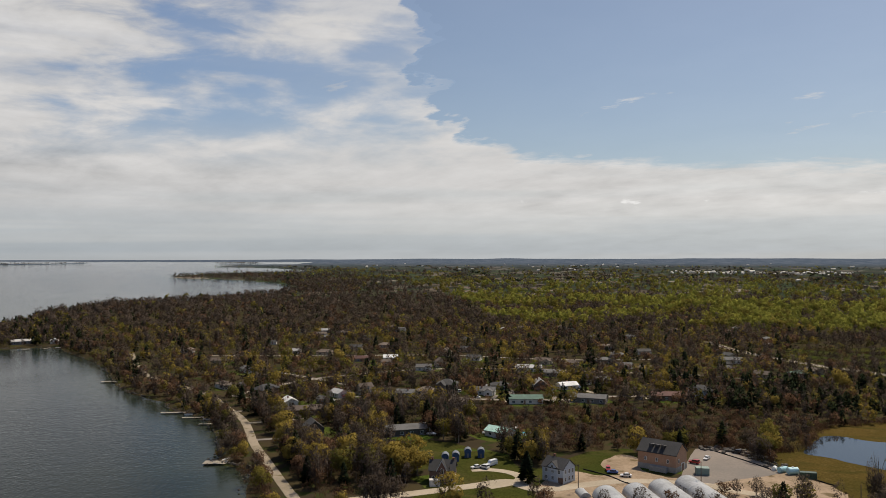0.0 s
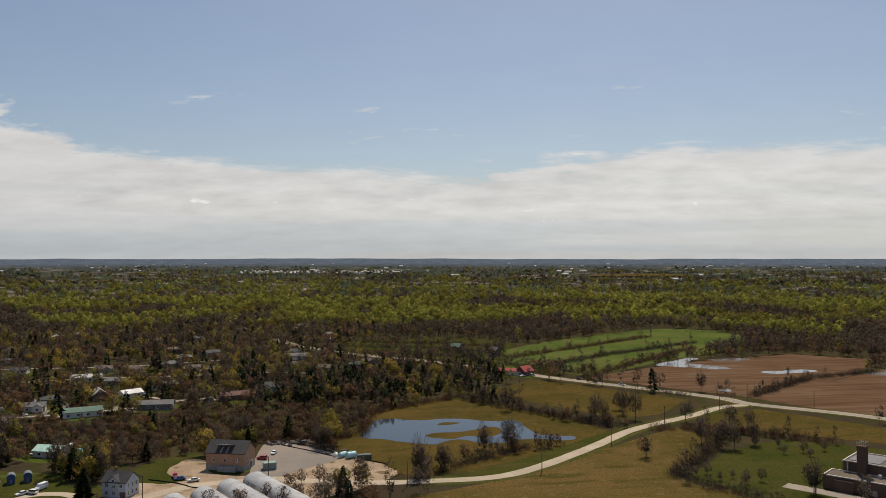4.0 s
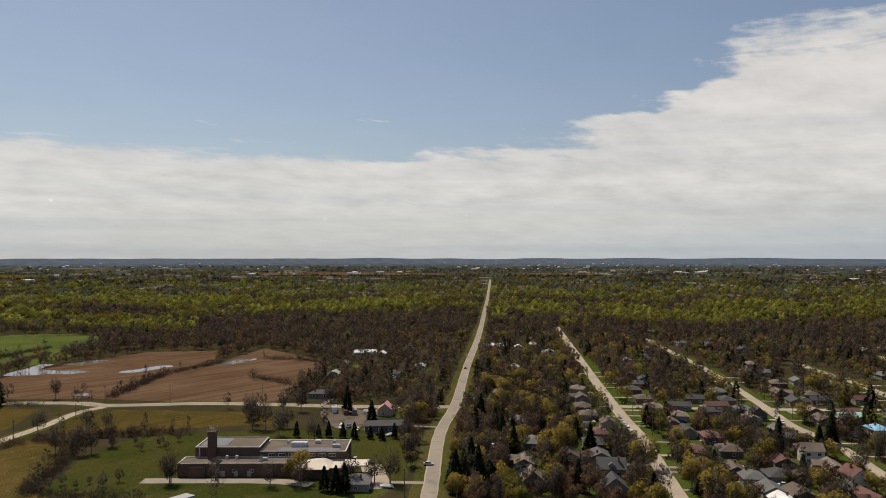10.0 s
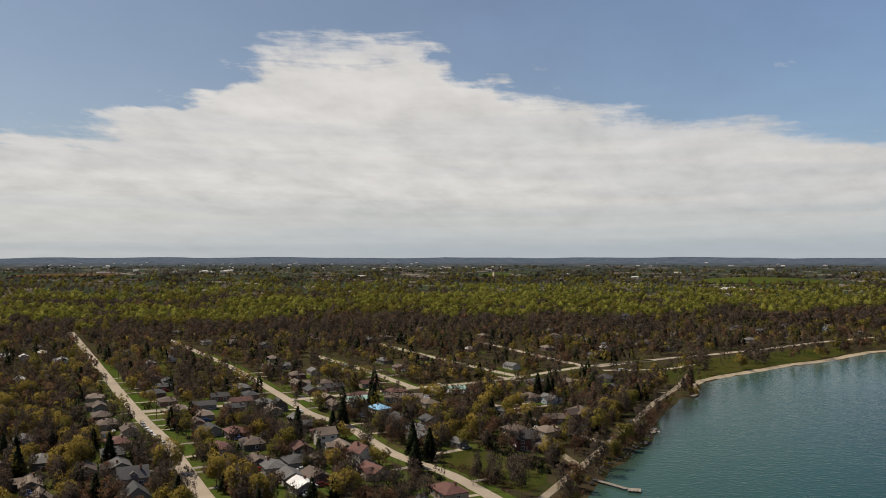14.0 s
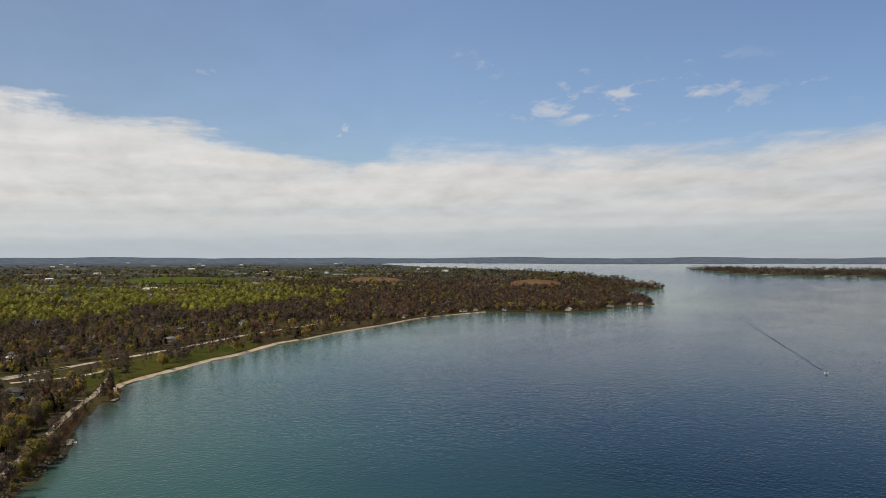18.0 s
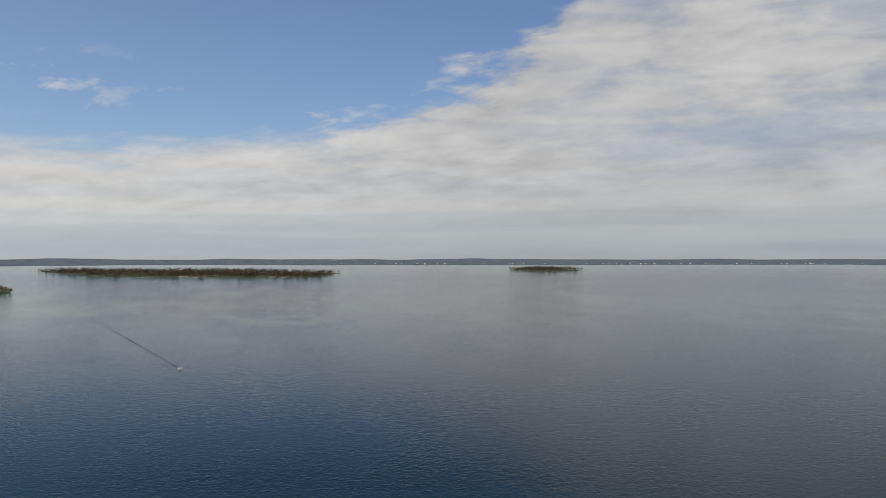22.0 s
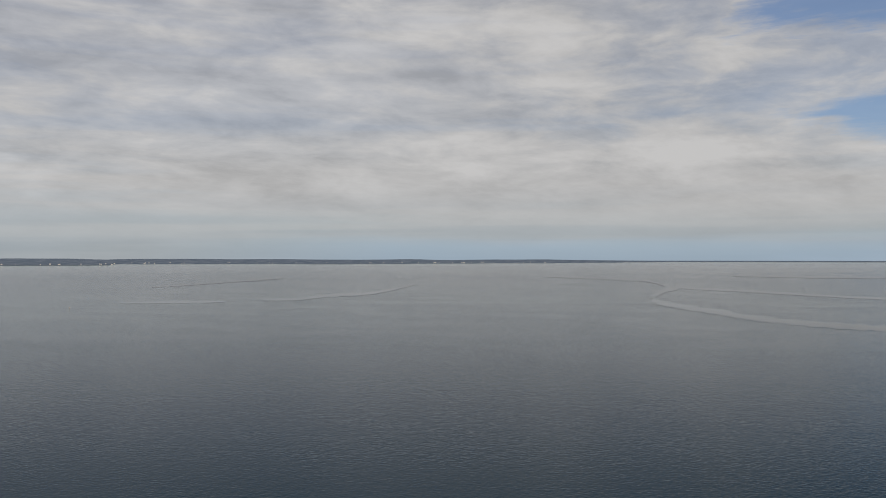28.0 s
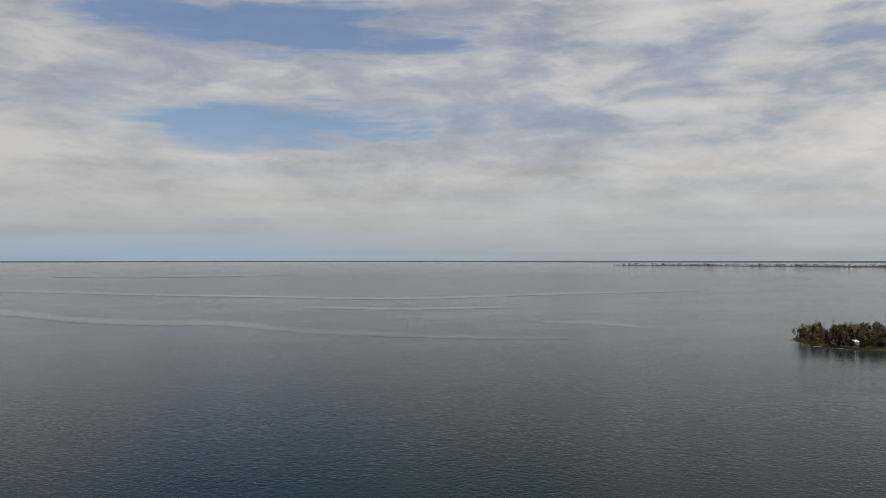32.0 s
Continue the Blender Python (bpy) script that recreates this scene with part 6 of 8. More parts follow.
for i in np.nonzero(ok)[0]:
    u, v = g.random(), g.random()
    low_ = 1.0
    X, Y, A_, T_ = float(x[i]), float(y[i]), float(a[i]), float(true[i])
    if 2 < A_ < 25 and 382 < T_ < 492 and not (15.5 < A_ < 23 and T_ < 405):
        if v > .5:
            continue
        kind, low_ = choose(THICKET, u), .55
    elif 24 <= A_ < 34 and 440 < T_ < 660:
        if v > .95:
            continue
        kind, low_ = choose([("conifer", .36), ("bare", .40), ("rust", .10), ("gold", .05), ("olive", .09)], u), .8
    elif 58 < A_ < 73 and 492 < T_ < 700:
        if v > .8:
            continue
        kind, low_ = choose([("bare", .64), ("rust", .24), ("conifer", .09), ("gold", .03)], u), .85
    elif 15 < A_ < 24 and 492 < T_ < 600 and clump_noise[i] > -.3:
        if v > .7:
            continue
        kind, low_ = choose([("conifer", .5), ("bare", .3), ("rust", .12), ("olive", .08)], u), .9
    elif A_ < -2.5 and T_ < 400:
        if v > .6:
            continue
        kind = choose(GROVE, u)
    elif town[i]:
        if v > (.72 if T_ > 760 else .56 if T_ > 560 else .86 if A_ > 70 else .7):
            continue
        kind = choose(TOWN_GOLD if clump_noise[i] > .52 else TOWN_DARK if clump_noise[i] < -.56 else TOWN_WEST if A_ < 26 and T_ < 780 else TOWN, u)
    elif T_ < 560 and 22 < A_ < 70 and not (A_ > 60 and T_ > 492) and not (A_ < 33.5 and T_ > 455):
        if v > (.5 if A_ < 24.5 else .04):
            continue
        kind = choose([("bare", .8), ("conifer", .2)], u)
    else:
        if v > (.95 if T_ > 650 else .8):
            continue
        front = 950 + 330 * float(brown_noise[i]) + (330 if A_ > 112 else 0) + (260 if 56 < A_ < 72 else 0) + (170 if 72 <= A_ < 112 else 0)
        if A_ < 4 - .004 * (T_ - 900):
            kind = choose([("bare", .80), ("rust", .15), ("olive", .02), ("conifer", .03)], u)
        elif A_ > 138:
            kind = choose([("lime", .7), ("olive", .25), ("bare", .05)] if A_ < 143 and T_ > 1800 and lime_noise[i] > .2 else [("bare", .58), ("rust", .37), ("olive", .03), ("conifer", .02)], u)
        elif T_ < front:
            kind = choose([("bare", .68), ("rust", .28), ("conifer", .01), ("olive", .03)] if patch_noise[i] > -.2 else [("bare", .90), ("rust", .09), ("olive", .01)], u)
        elif T_ < (2700 if A_ < 70 else 2350) and lime_noise[i] > (-.05 if A_ < 70 else -.5 if 104 < A_ < 136 and T_ < 2300 else .1):
            kind = choose([("lime", .86), ("olive", .13), ("bare", .01)] if clump_noise[i] > -.45 else [("olive", .8), ("lime", .2)], u)
        elif T_ < 3000 and lime_noise[i] > -.5:
            kind = choose([("olive", .84), ("lime", .14), ("bare", .02)] if patch_noise[i] > -.1 else [("bare", .86), ("rust", .08), ("olive", .06)], u)
        elif T_ < 3000:
            kind = choose([("bare", .84), ("rust", .12), ("olive", .03), ("conifer", .01)], u)
        elif patch_noise[i] < -.1:
            continue
        else:
            kind = choose([("bare", .46), ("olive", .40), ("lime", .10), ("conifer", .04)] if lime_noise[i] > -.2 else [("bare", .86), ("rust", .08), ("conifer", .06)], u)
    if town[i] and T_ < 560 and A_ > 70 and kind != "gold":
        low_ *= .82
    if r[i] < NEAR and count < 380:
        k = {"bare": ("bare1", "bare2")[i % 2], "rust": "rust1", "gold": ("gold1", "gold2")[i % 2], "olive": "olive1", "lime": "lime1", "conifer": ("pine1", "pine2")[i % 2]}[kind]
        plant(k, X, Y, rng.uniform(.72, 1.12) * low_)
        count += 1
    else:
        wood(("near_" if r[i] < 470 else "" if r[i] < 1000 else "far_") + kind, X, Y, low_ * g.uniform(.78, 1.12) * (1 + max(r[i] - 1000, 0) / 5200) * r[i] / T_)
# farther woods, hedged lots and villages between them
x, y, a, r = scatter(13000, -24, 166, 2380, 3500)
groves = wobble(x, y, 520, 4) + .5 * wobble(x + 40, y - 70, 130, 3)
green = wobble(x - 300, y + 500, 800, 3)
for i in np.nonzero((shore_distance(x, y) > 12) & (groves > .0))[0]:
    if any(line_distance(x[i:i + 1], y[i:i + 1], line)[0] < w_ / 2 + 24 for line, w_ in [(MAIN, 40)] + [q[:2] for q in FAR_FIELDS]):
        continue
    k_ = choose([("olive", .50), ("lime", .24), ("bare", .26)] if green[i] > .15 and a[i] < 56 else [("bare", .58), ("olive", .32), ("conifer", .10)] if green[i] > .3 else [("bare", .78), ("olive", .08), ("conifer", .14)], g.random())
    wood("grove_" + k_, float(x[i]), float(y[i]), g.uniform(.7, 1.15) * float(r[i] / np.interp(r[i], DIST, TRUE)))
# far country and the islands: broad clumps
x, y, a, r = scatter(20000, -180, 180, 2300, 4700)
sd = shore_distance(x, y)
patch = wobble(x, y, 330, 3)
open_sea = (a > -102) & (a < -12) & (r > 4400)
for i in np.nonzero((sd > 10) & ~open_sea & ~((r > 3350) & (np.abs(a) > 150)) & ~((r > 3350) & (a < -100)) & ((np.abs(a) > 150) | (a < -60)))[0]:
    u = g.random()
    lakeside = a[i] > 155 or a[i] < -15
    wood("far_" + choose([("bare", .6), ("rust", .1), ("olive", .15), ("conifer", .15)] if lakeside else [("bare", .40), ("olive", .38), ("lime", .14), ("conifer", .08)], u), float(x[i]), float(y[i]), g.uniform(.8, 1.2) * float(r[i] / np.interp(r[i], DIST, TRUE)))
for isle, n_ in ((ISLES[0], 460), (ISLES[1], 120), (ISLES[2], 620), (ISLES[3], 60)):
    lo, hi = np.array(isle).min(0), np.array(isle).max(0)
    q = g.uniform(lo, hi, (n_ * 5, 2))
    q = q[polygon_distance(q[:, 0], q[:, 1], isle) > 4][:n_]
    for c in q:
        d_ = math.hypot(*c)
        wood("grove_bare", float(c[0]), float(c[1]), (1.5 if d_ > 2700 else 1) * g.uniform(.75, 1.1) * d_ / float(np.interp(d_, DIST, TRUE)))
for isle, n_ in ((ISLES[0], 900), (ISLES[1], 200), (ISLES[2], 500), (ISLES[3], 60)):
    lo, hi = np.array(isle).min(0), np.array(isle).max(0)
    q = g.uniform(lo, hi, (n_ * 4, 2))
    q = q[polygon_distance(q[:, 0], q[:, 1], isle) > 6][:n_]
    for c in q:
        d_ = math.hypot(*c)
        wood("far_" + choose([("bare", .64), ("rust", .26), ("olive", .06), ("conifer", .04)], g.random()), float(c[0]), float(c[1]), g.uniform(.9, 1.3) * d_ / float(np.interp(d_, DIST, TRUE)))
x, y, a, r = scatter(900, -44, -24, 885, 1160)
for i in np.nonzero(free(x, y, 3, 1, 3))[0]:
    wood(choose([("bare", .34), ("olive", .22), ("conifer", .34), ("gold", .1)], g.random()), float(x[i]), float(y[i]), g.uniform(.8, 1.25))
# close woods on the long point across the bay
x, y, a, r = scatter(8500, 133, 161, 1130, 2500)
for i in np.nonzero(free(x, y, 3, 2, 2.5))[0]:
    wood("far_" + choose([("bare", .56), ("rust", .34), ("olive", .08), ("conifer", .02)], g.random()), float(x[i]), float(y[i]), g.uniform(.62, .95) * float(r[i] / np.interp(r[i], DIST, TRUE)))
# the wooded points beyond the bay
x, y, a, r = (np.concatenate(c) for c in zip(scatter(9000, -34, -4, 1010, 2500), scatter(5200, -22, -6, 2000, 3300)))
for i in np.nonzero((shore_distance(x, y) > 1.5) & ((shore_distance(x, y) < 95) | (r > 2000)))[0]:
    wood("far_" + choose([("bare", .66), ("rust", .16), ("olive", .06), ("conifer", .12)], g.random()), float(x[i]), float(y[i]), g.uniform(.5, .85) * float(r[i] / np.interp(r[i], DIST, TRUE)))
# trees lining the lanes
for line, off, gap, most in ((SHORERD, 5.5, 9, 620), (LSHORE, 7, 16, 760), (ST1, 10, 15, 640), (ST2, 9, 13, 620), (CROSS, 9, 14, 640), (BEACHRD, 9, 16, 900), (MAIN, 13, 18, 700)):
    pts, walked = smoothed(line, 8), 0
    for s, q in zip(pts, pts[1:]):
        walked += (q - s).length
        if walked > gap and 290 < s.length < most:
            walked = 0
            d = (q - s).normalized()
            for side in (-1, 1):
                c = s + Vector((-d.y, d.x)) * side * (off + g.uniform(0, 4))
                if g.random() < .75 and free(np.array([c.x]), np.array([c.y]), 1.5, 1, 1.5)[0]:
                    k_ = choose([("bare", .62), ("rust", .16), ("olive", .10), ("gold", .06), ("conifer", .06)], g.random())
                    wood(("near_" if c.length < 520 else "") + k_, c.x, c.y, g.uniform(.75, 1.15))
# shrubs and leaning trees on the bank between the lane and the water
x, y, a, r = scatter(5200, 109, 124, 285, 640)
bank = shore_distance(x, y)
lane_gap = line_distance(x, y, SHORERD)
for i in np.nonzero((bank > .6) & (bank < 11) & (lane_gap > 3.4))[0]:
    if g.random() < .15:
        wood("near_" + choose([("bare", .40), ("rust", .30), ("gold", .18), ("olive", .12)], g.random()), float(x[i]), float(y[i]), g.uniform(.2, .5))
x, y, a, r = scatter(9000, -29, -12.5, 345, 900)
bank = shore_distance(x, y)
for i in np.nonzero((bank > .4) & (bank < 12) & (line_distance(x, y, LSHORE) > 4.5))[0]:
    if g.random() < (.24 if r[i] < 520 else .42):
        wood(("near_" if r[i] < 480 else "") + choose([("bare", .52), ("rust", .26), ("gold", .08), ("olive", .10), ("conifer", .04)], g.random()), float(x[i]), float(y[i]), g.uniform(.35, .85))
# golden trees beside the main road
for a_, d_ in ((76.6, 455), (77.0, 470), (77.5, 500), (77.2, 540), (77.8, 575), (77.3, 620), (78.2, 650), (78.6, 480), (79.4, 520), (79.0, 690), (80.2, 600), (84.5, 560), (90.2, 470), (98.4, 590), (104.8, 430), (108.6, 520), (110.6, 470), (101.5, 650), (94.4, 700)):
    for _ in range(2):
        p = spot(a_ + g.normal() * .25, d_ + g.uniform(-9, 9))
        if free(np.array([p.x]), np.array([p.y]), 1.5, 2)[0]:
            wood(("near_" if p.length < 520 else "") + choose([("gold", .75), ("olive", .25)], g.random()), p.x, p.y, g.uniform(.8, 1.15))
# thin saplings across the open lot
for _ in range(26):
    p = spot(g.uniform(107.6, 111.6), g.uniform(312, 336))
    wood("near_bare", p.x, p.y, g.uniform(.35, .7))
# small trees standing close in the thick hedges
for rows in ([(31.1, 507), (35.1, 474), (38.7, 448), (42.2, 437)], [(50.6, 553), (52.4, 600), (54.1, 650)], [(37.5, 385), (35.1, 376), (32.1, 354)], [(47.4, 444), (51.0, 434), (55.6, 430)]):
    pts = spots(rows)
    for p, q in zip(pts, pts[1:]):
        for _ in range(int((q - p).length / 3.6)):
            c = p + (q - p) * g.random() + Vector((g.normal() * 2, g.normal() * 2))
            wood(("near_" if c.length < 520 else "") + choose([("bare", .7), ("rust", .3)], g.random()), c.x, c.y, g.uniform(.28, .6))
# tall bare trees over the park by the beach
park = spots(MORE_FIELDS["PARK"])
lo, hi = np.array(park).min(0), np.array(park).max(0)
q_ = g.uniform(lo, hi, (260, 2))
for c in q_[polygon_distance(q_[:, 0], q_[:, 1], park) > 2][:46]:
    wood(choose([("bare", .86), ("rust", .08), ("gold", .06)], g.random()), float(c[0]), float(c[1]), g.uniform(1.0, 1.45))
# trees standing about the far fairways
q_ = g.uniform(np.array(spots(GOLF_EDGE)).min(0), np.array(spots(GOLF_EDGE)).max(0), (400, 2))
for c in q_[polygon_distance(q_[:, 0], q_[:, 1], spots(GOLF_EDGE)) > 1][:110]:
    wood(choose([("bare", .74), ("olive", .16), ("rust", .1)], g.random()), float(c[0]), float(c[1]), g.uniform(.5, .85))
# golden trees along the wooded point's shore
for a_, d_ in ((148.9, 1330), (149.6, 1345), (150.3, 1350), (152.1, 1320), (152.6, 1330), (144.0, 1400), (140.0, 1090), (154.6, 1360), (156.4, 1440)):
    for _ in range(3):
        p = spot(a_ + g.normal() * .12, d_ + g.uniform(0, 26))
        wood("gold", p.x, p.y, g.uniform(.9, 1.3))
# hedgerows between the fields
HEDGES = [[(31.1, 507), (35.1, 474), (38.7, 448), (42.2, 437)], [(37.5, 385), (35.1, 376), (32.1, 354), (29.8, 339), (27.9, 329)], [(44.2, 431), (46.6, 437), (48.8, 418)], [(48.6, 414), (47.4, 372), (45.5, 343)],
          [(45.5, 343), (47.8, 329), (52.5, 318)], [(47.4, 444), (51.0, 434), (55.6, 430)], [(50.6, 553), (54.1, 650), (57.9, 713)], [(36.7, 612), (41.4, 577), (46.6, 541)], [(40.3, 619), (43.0, 692), (47.0, 827)],
          [(60.0, 613), (62.4, 574)], [(60.7, 722), (63.1, 709), (65.3, 687)], [(33.5, 700), (38.5, 790), (44, 930)], [(36.5, 660), (41, 745), (47, 880)], [(21.0, 405), (22.9, 408), (24.1, 412)], [(24, 412), (25, 470), (31, 515)], [(39.1, 448), (41.4, 431)], [(31.5, 700), (36, 650), (40.3, 622)], [(13.5, 400), (18, 402), (23, 402)], [(22, 765), (27, 745), (32.4, 712)], [(23, 810), (28, 790), (33.4, 760)], [(24, 850), (29, 835), (34, 800)]]
def shrub(n, w, h, length, width):
    """A low dome of twigs rising from the ground."""
    t = g.uniform(0, 2 * math.pi, n)
    q = np.sqrt(g.random(n)) * w / 2
    c = np.stack([q * np.cos(t), q * np.sin(t), g.random(n) * h * .7 * (1 - (2 * q / w) ** 2 * .7)], 1)
    d = np.stack([np.cos(t) * .6, np.sin(t) * .6, np.ones(n)], 1) + g.normal(size=(n, 3)) * .5
    v, f = slivers(c, d, g.uniform(.6, 1.3, (n, 1)) * length, width)
    return facing_out(v, f, rounded(v - np.array([0, 0, h * .1]), w, h, .5))


def row_of_shrubs(rows, name, label, mat, gap=1.7, size=1.0, thin=.2):
    pts, V_, F_, T_, N_, b_ = spots(rows), [], [], [], [], 0
    for p, q in zip(pts, pts[1:]):
        for s in np.arange(0, (q - p).length, gap):
            c = p + (q - p) * (s / (q - p).length) + Vector((g.normal() * 1.3, g.normal() * 1.3))
            if g.random() < thin or float(min(line_distance(np.array([c.x]), np.array([c.y]), l)[0] - w_ / 2 for l, w_ in ROADS)) < 2.2:
                continue
            k_ = size * g.uniform(.55, 1.25)
            v_, f_, n_ = shrub(90, 4.6 * k_, 4.2 * k_, 1.1 * k_, .26)
            N_.append(n_)
            V_.append(v_ + np.array([c.x, c.y, LAND - .05]))
            F_.append(f_ + b_)
            T_.append(np.full(len(v_), g.random()))
            b_ += len(v_)
    if V_:
        tagged(new(name, array_mesh(name, np.concatenate(V_), np.concatenate(F_), [M[mat]], ("tint", np.concatenate(T_)), True, None, np.concatenate(N_))), label, "hedgerow", kind="stuff")


# undergrowth in the thickets
x, y, a, r = scatter(2600, -13.5, 25, 300, 500)
keep = free(x, y, 2, 1, 2) & (((a > 2) & (r > 380) & (r < 490)) | ((a < -2.5) & (r < 400)))
V_, F_, T_, N_, b_ = [], [], [], [], 0
for i in np.nonzero(keep)[0][:900]:
    k_ = g.uniform(.6, 1.3)
    v_, f_, n_ = shrub(60, 4.6 * k_, 3.8 * k_, 1.2 * k_, .3)
    N_.append(n_)
    V_.append(v_ + np.array([x[i], y[i], LAND - .05]))
    F_.append(f_ + b_)
    T_.append(np.full(len(v_), g.random()))
    b_ += len(v_)
tagged(new("undergrowth", array_mesh("undergrowth", np.concatenate(V_), np.concatenate(F_), [M["rust"]], ("tint", np.concatenate(T_)), True, None, np.concatenate(N_))), "rusty brown undergrowth below bare trees", "undergrowth", kind="stuff")
# garden bushes and brush between the houses
x, y, a, r = scatter(7000, -16, 123, 296, 640)
keep = free(x, y, 2.5, .8, 4) & (((a < 25) & (r > 400)) | (a > 73))
for mat_, part_, label_ in (("brush", 0, "dark evergreen garden bushes between the houses"), ("rust", 1, "brown leafless garden bushes between the houses")):
    V_, F_, T_, N_, b_ = [], [], [], [], 0
    for i in np.nonzero(keep)[0][part_::2][:1300]:
        k_ = g.uniform(.45, 1.0)
        v_, f_, n_ = shrub(48, 4.8 * k_, 4.2 * k_, 1.5 * k_, .55 * k_ + .1)
        N_.append(n_)
        V_.append(v_ + np.array([x[i], y[i], LAND - .05]))
        F_.append(f_ + b_)
        T_.append(np.full(len(v_), g.random()))
        b_ += len(v_)
    tagged(new("garden_bushes", array_mesh("garden_bushes", np.concatenate(V_), np.concatenate(F_), [M[mat_]], ("tint", np.concatenate(T_)), True, None, np.concatenate(N_))), label_, "bushes", kind="stuff")
for n_, rows in enumerate(HEDGES):
    row_of_shrubs(rows, "hedgerow", "brown leafless hedgerow of tangled shrubs between fields", ("bare", "bare", "rust")[n_ % 3], 1.3, 1.4, thin=.05 if n_ in (0, 12) else .12)
    pts = spots(rows)
    for p, q in zip(pts, pts[1:]):
        for s in np.arange(0, (q - p).length, 10):
            c = p + (q - p) * (s / (q - p).length) + Vector((g.normal() * 3, g.normal() * 2))
            if g.random() < .6 and float(min(line_distance(np.array([c.x]), np.array([c.y]), l)[0] - w_ / 2 for l, w_ in ROADS)) > 3:
                wood(("near_" if c.length < 520 else "") + rng.choice(("bare", "bare", "rust")), c.x, c.y, rng.uniform(.35, .8))
for rows in ([(18.5, 398), (20.5, 402), (23.5, 404)], [(25.5, 326), (27.0, 326), (28.6, 324)], [(16.5, 322), (18.2, 320), (20.5, 316)], [(20, 312), (22, 310)], [(-13.4, 330), (-12.6, 318), (-12.2, 308)], [(-13.8, 356), (-13.6, 340)], [(115.2, 330), (114.4, 342), (115.6, 360)], [(114.2, 318), (116.2, 352), (117.6, 384)], [(117.9, 392), (119.2, 424)], [(119.5, 428), (120.2, 470), (120.9, 512)], [(113.4, 306), (115.0, 322)], [(106.5, 344), (108.5, 328), (110.6, 312)], [(104.5, 356), (107, 330), (109.2, 318)]):
    row_of_shrubs(rows, "shrubs", "tangled brown shrubs beside a lane", rng.choice(("bare", "rust")), 1.5, .9, .25)
for rows in ([(-14.0, 468), (-11.2, 470)], [(-14.0, 482), (-11.5, 486)], [(-12.0, 455), (-9.5, 452)], [(111.5, 360), (113.8, 350)], [(104.2, 338), (105.6, 322)], [(101.2, 380), (103, 366)], [(109.2, 371), (111.3, 352), (113.1, 334)], [(114.6, 404), (116.2, 384)], [(86.8, 352), (87.6, 338)], [(92, 372), (93.4, 362)], [(80.2, 360), (81.6, 352)], [(-7.8, 500), (-5.8, 506)]):
    row_of_shrubs(rows, "clipped_hedge", "dark green clipped garden hedge", "conifer", .8, .5, 0)
for a_, d_ in [(29.8, 341), (32.6, 378), (34.6, 376), (32.4, 493), (34.2, 472), (40.9, 445), (47.4, 407), (49.2, 451), (50.4, 452), (46.4, 457), (42.0, 483), (40.3, 458), (43.8, 372), (59.8, 446), (61.6, 430), (54.3, 335), (60.9, 322), (63.0, 318), (28.3, 329), (59.6, 460)]:
    p = spot(a_, d_)
    plant(rng.choice(("bare1", "bare2")), p.x, p.y, rng.uniform(.75, 1.05))
for a_, d_ in [(50.8, 409), (52.5, 398), (47.8, 350), (48.6, 342), (49.4, 347), (51.2, 346), (53.7, 404), (54.9, 412), (52.2, 410), (54.1, 398), (47.0, 346), (50.2, 341)]:
    p = spot(a_, d_)
    plant("bare1", p.x, p.y, rng.uniform(.32, .45))
for kind_, rows in (("gold1", [(-8.9, 340), (-5.3, 373), (-2.7, 328), (-12.9, 605), (-11.0, 389), (15.2, 541), (21.9, 511), (26.0, 593), (-7.3, 662), (62.9, 327), (81.5, 372), (86.9, 352), (-3.9, 340), (-1.8, 330)]),
                    ("pine1", [(77.1, 394), (73.8, 309), (75.2, 307), (74.4, 318), (83.2, 371), (67.9, 429), (77.8, 394), (84.8, 372), (95.4, 396), (98.5, 428), (100.7, 479), (97.8, 401), (76.6, 400), (104.6, 352), (103.6, 342), (5.9, 322), (-9.5, 322), (-12.9, 470)]),
                    ("pine2", [(70.9, 455), (34.0, 612), (33.0, 623), (31.7, 626), (64.6, 312), (65.4, 310), (66.0, 308)])):
    for a_, d_ in rows:
        p = spot(a_, d_)
        plant(kind_, p.x, p.y, rng.uniform(.9, 1.15))
for x_, y_ in ((69.2, 284), (80.8, 288), (92.2, 293), (70.5, 272), (104.5, 302), (110, 304), (117, 303), (57.5, 290), (121, 297), (94, 280)):
    plant(rng.choice(("bare1", "bare1", "rust1")), x_, y_, rng.uniform(.5, .68))
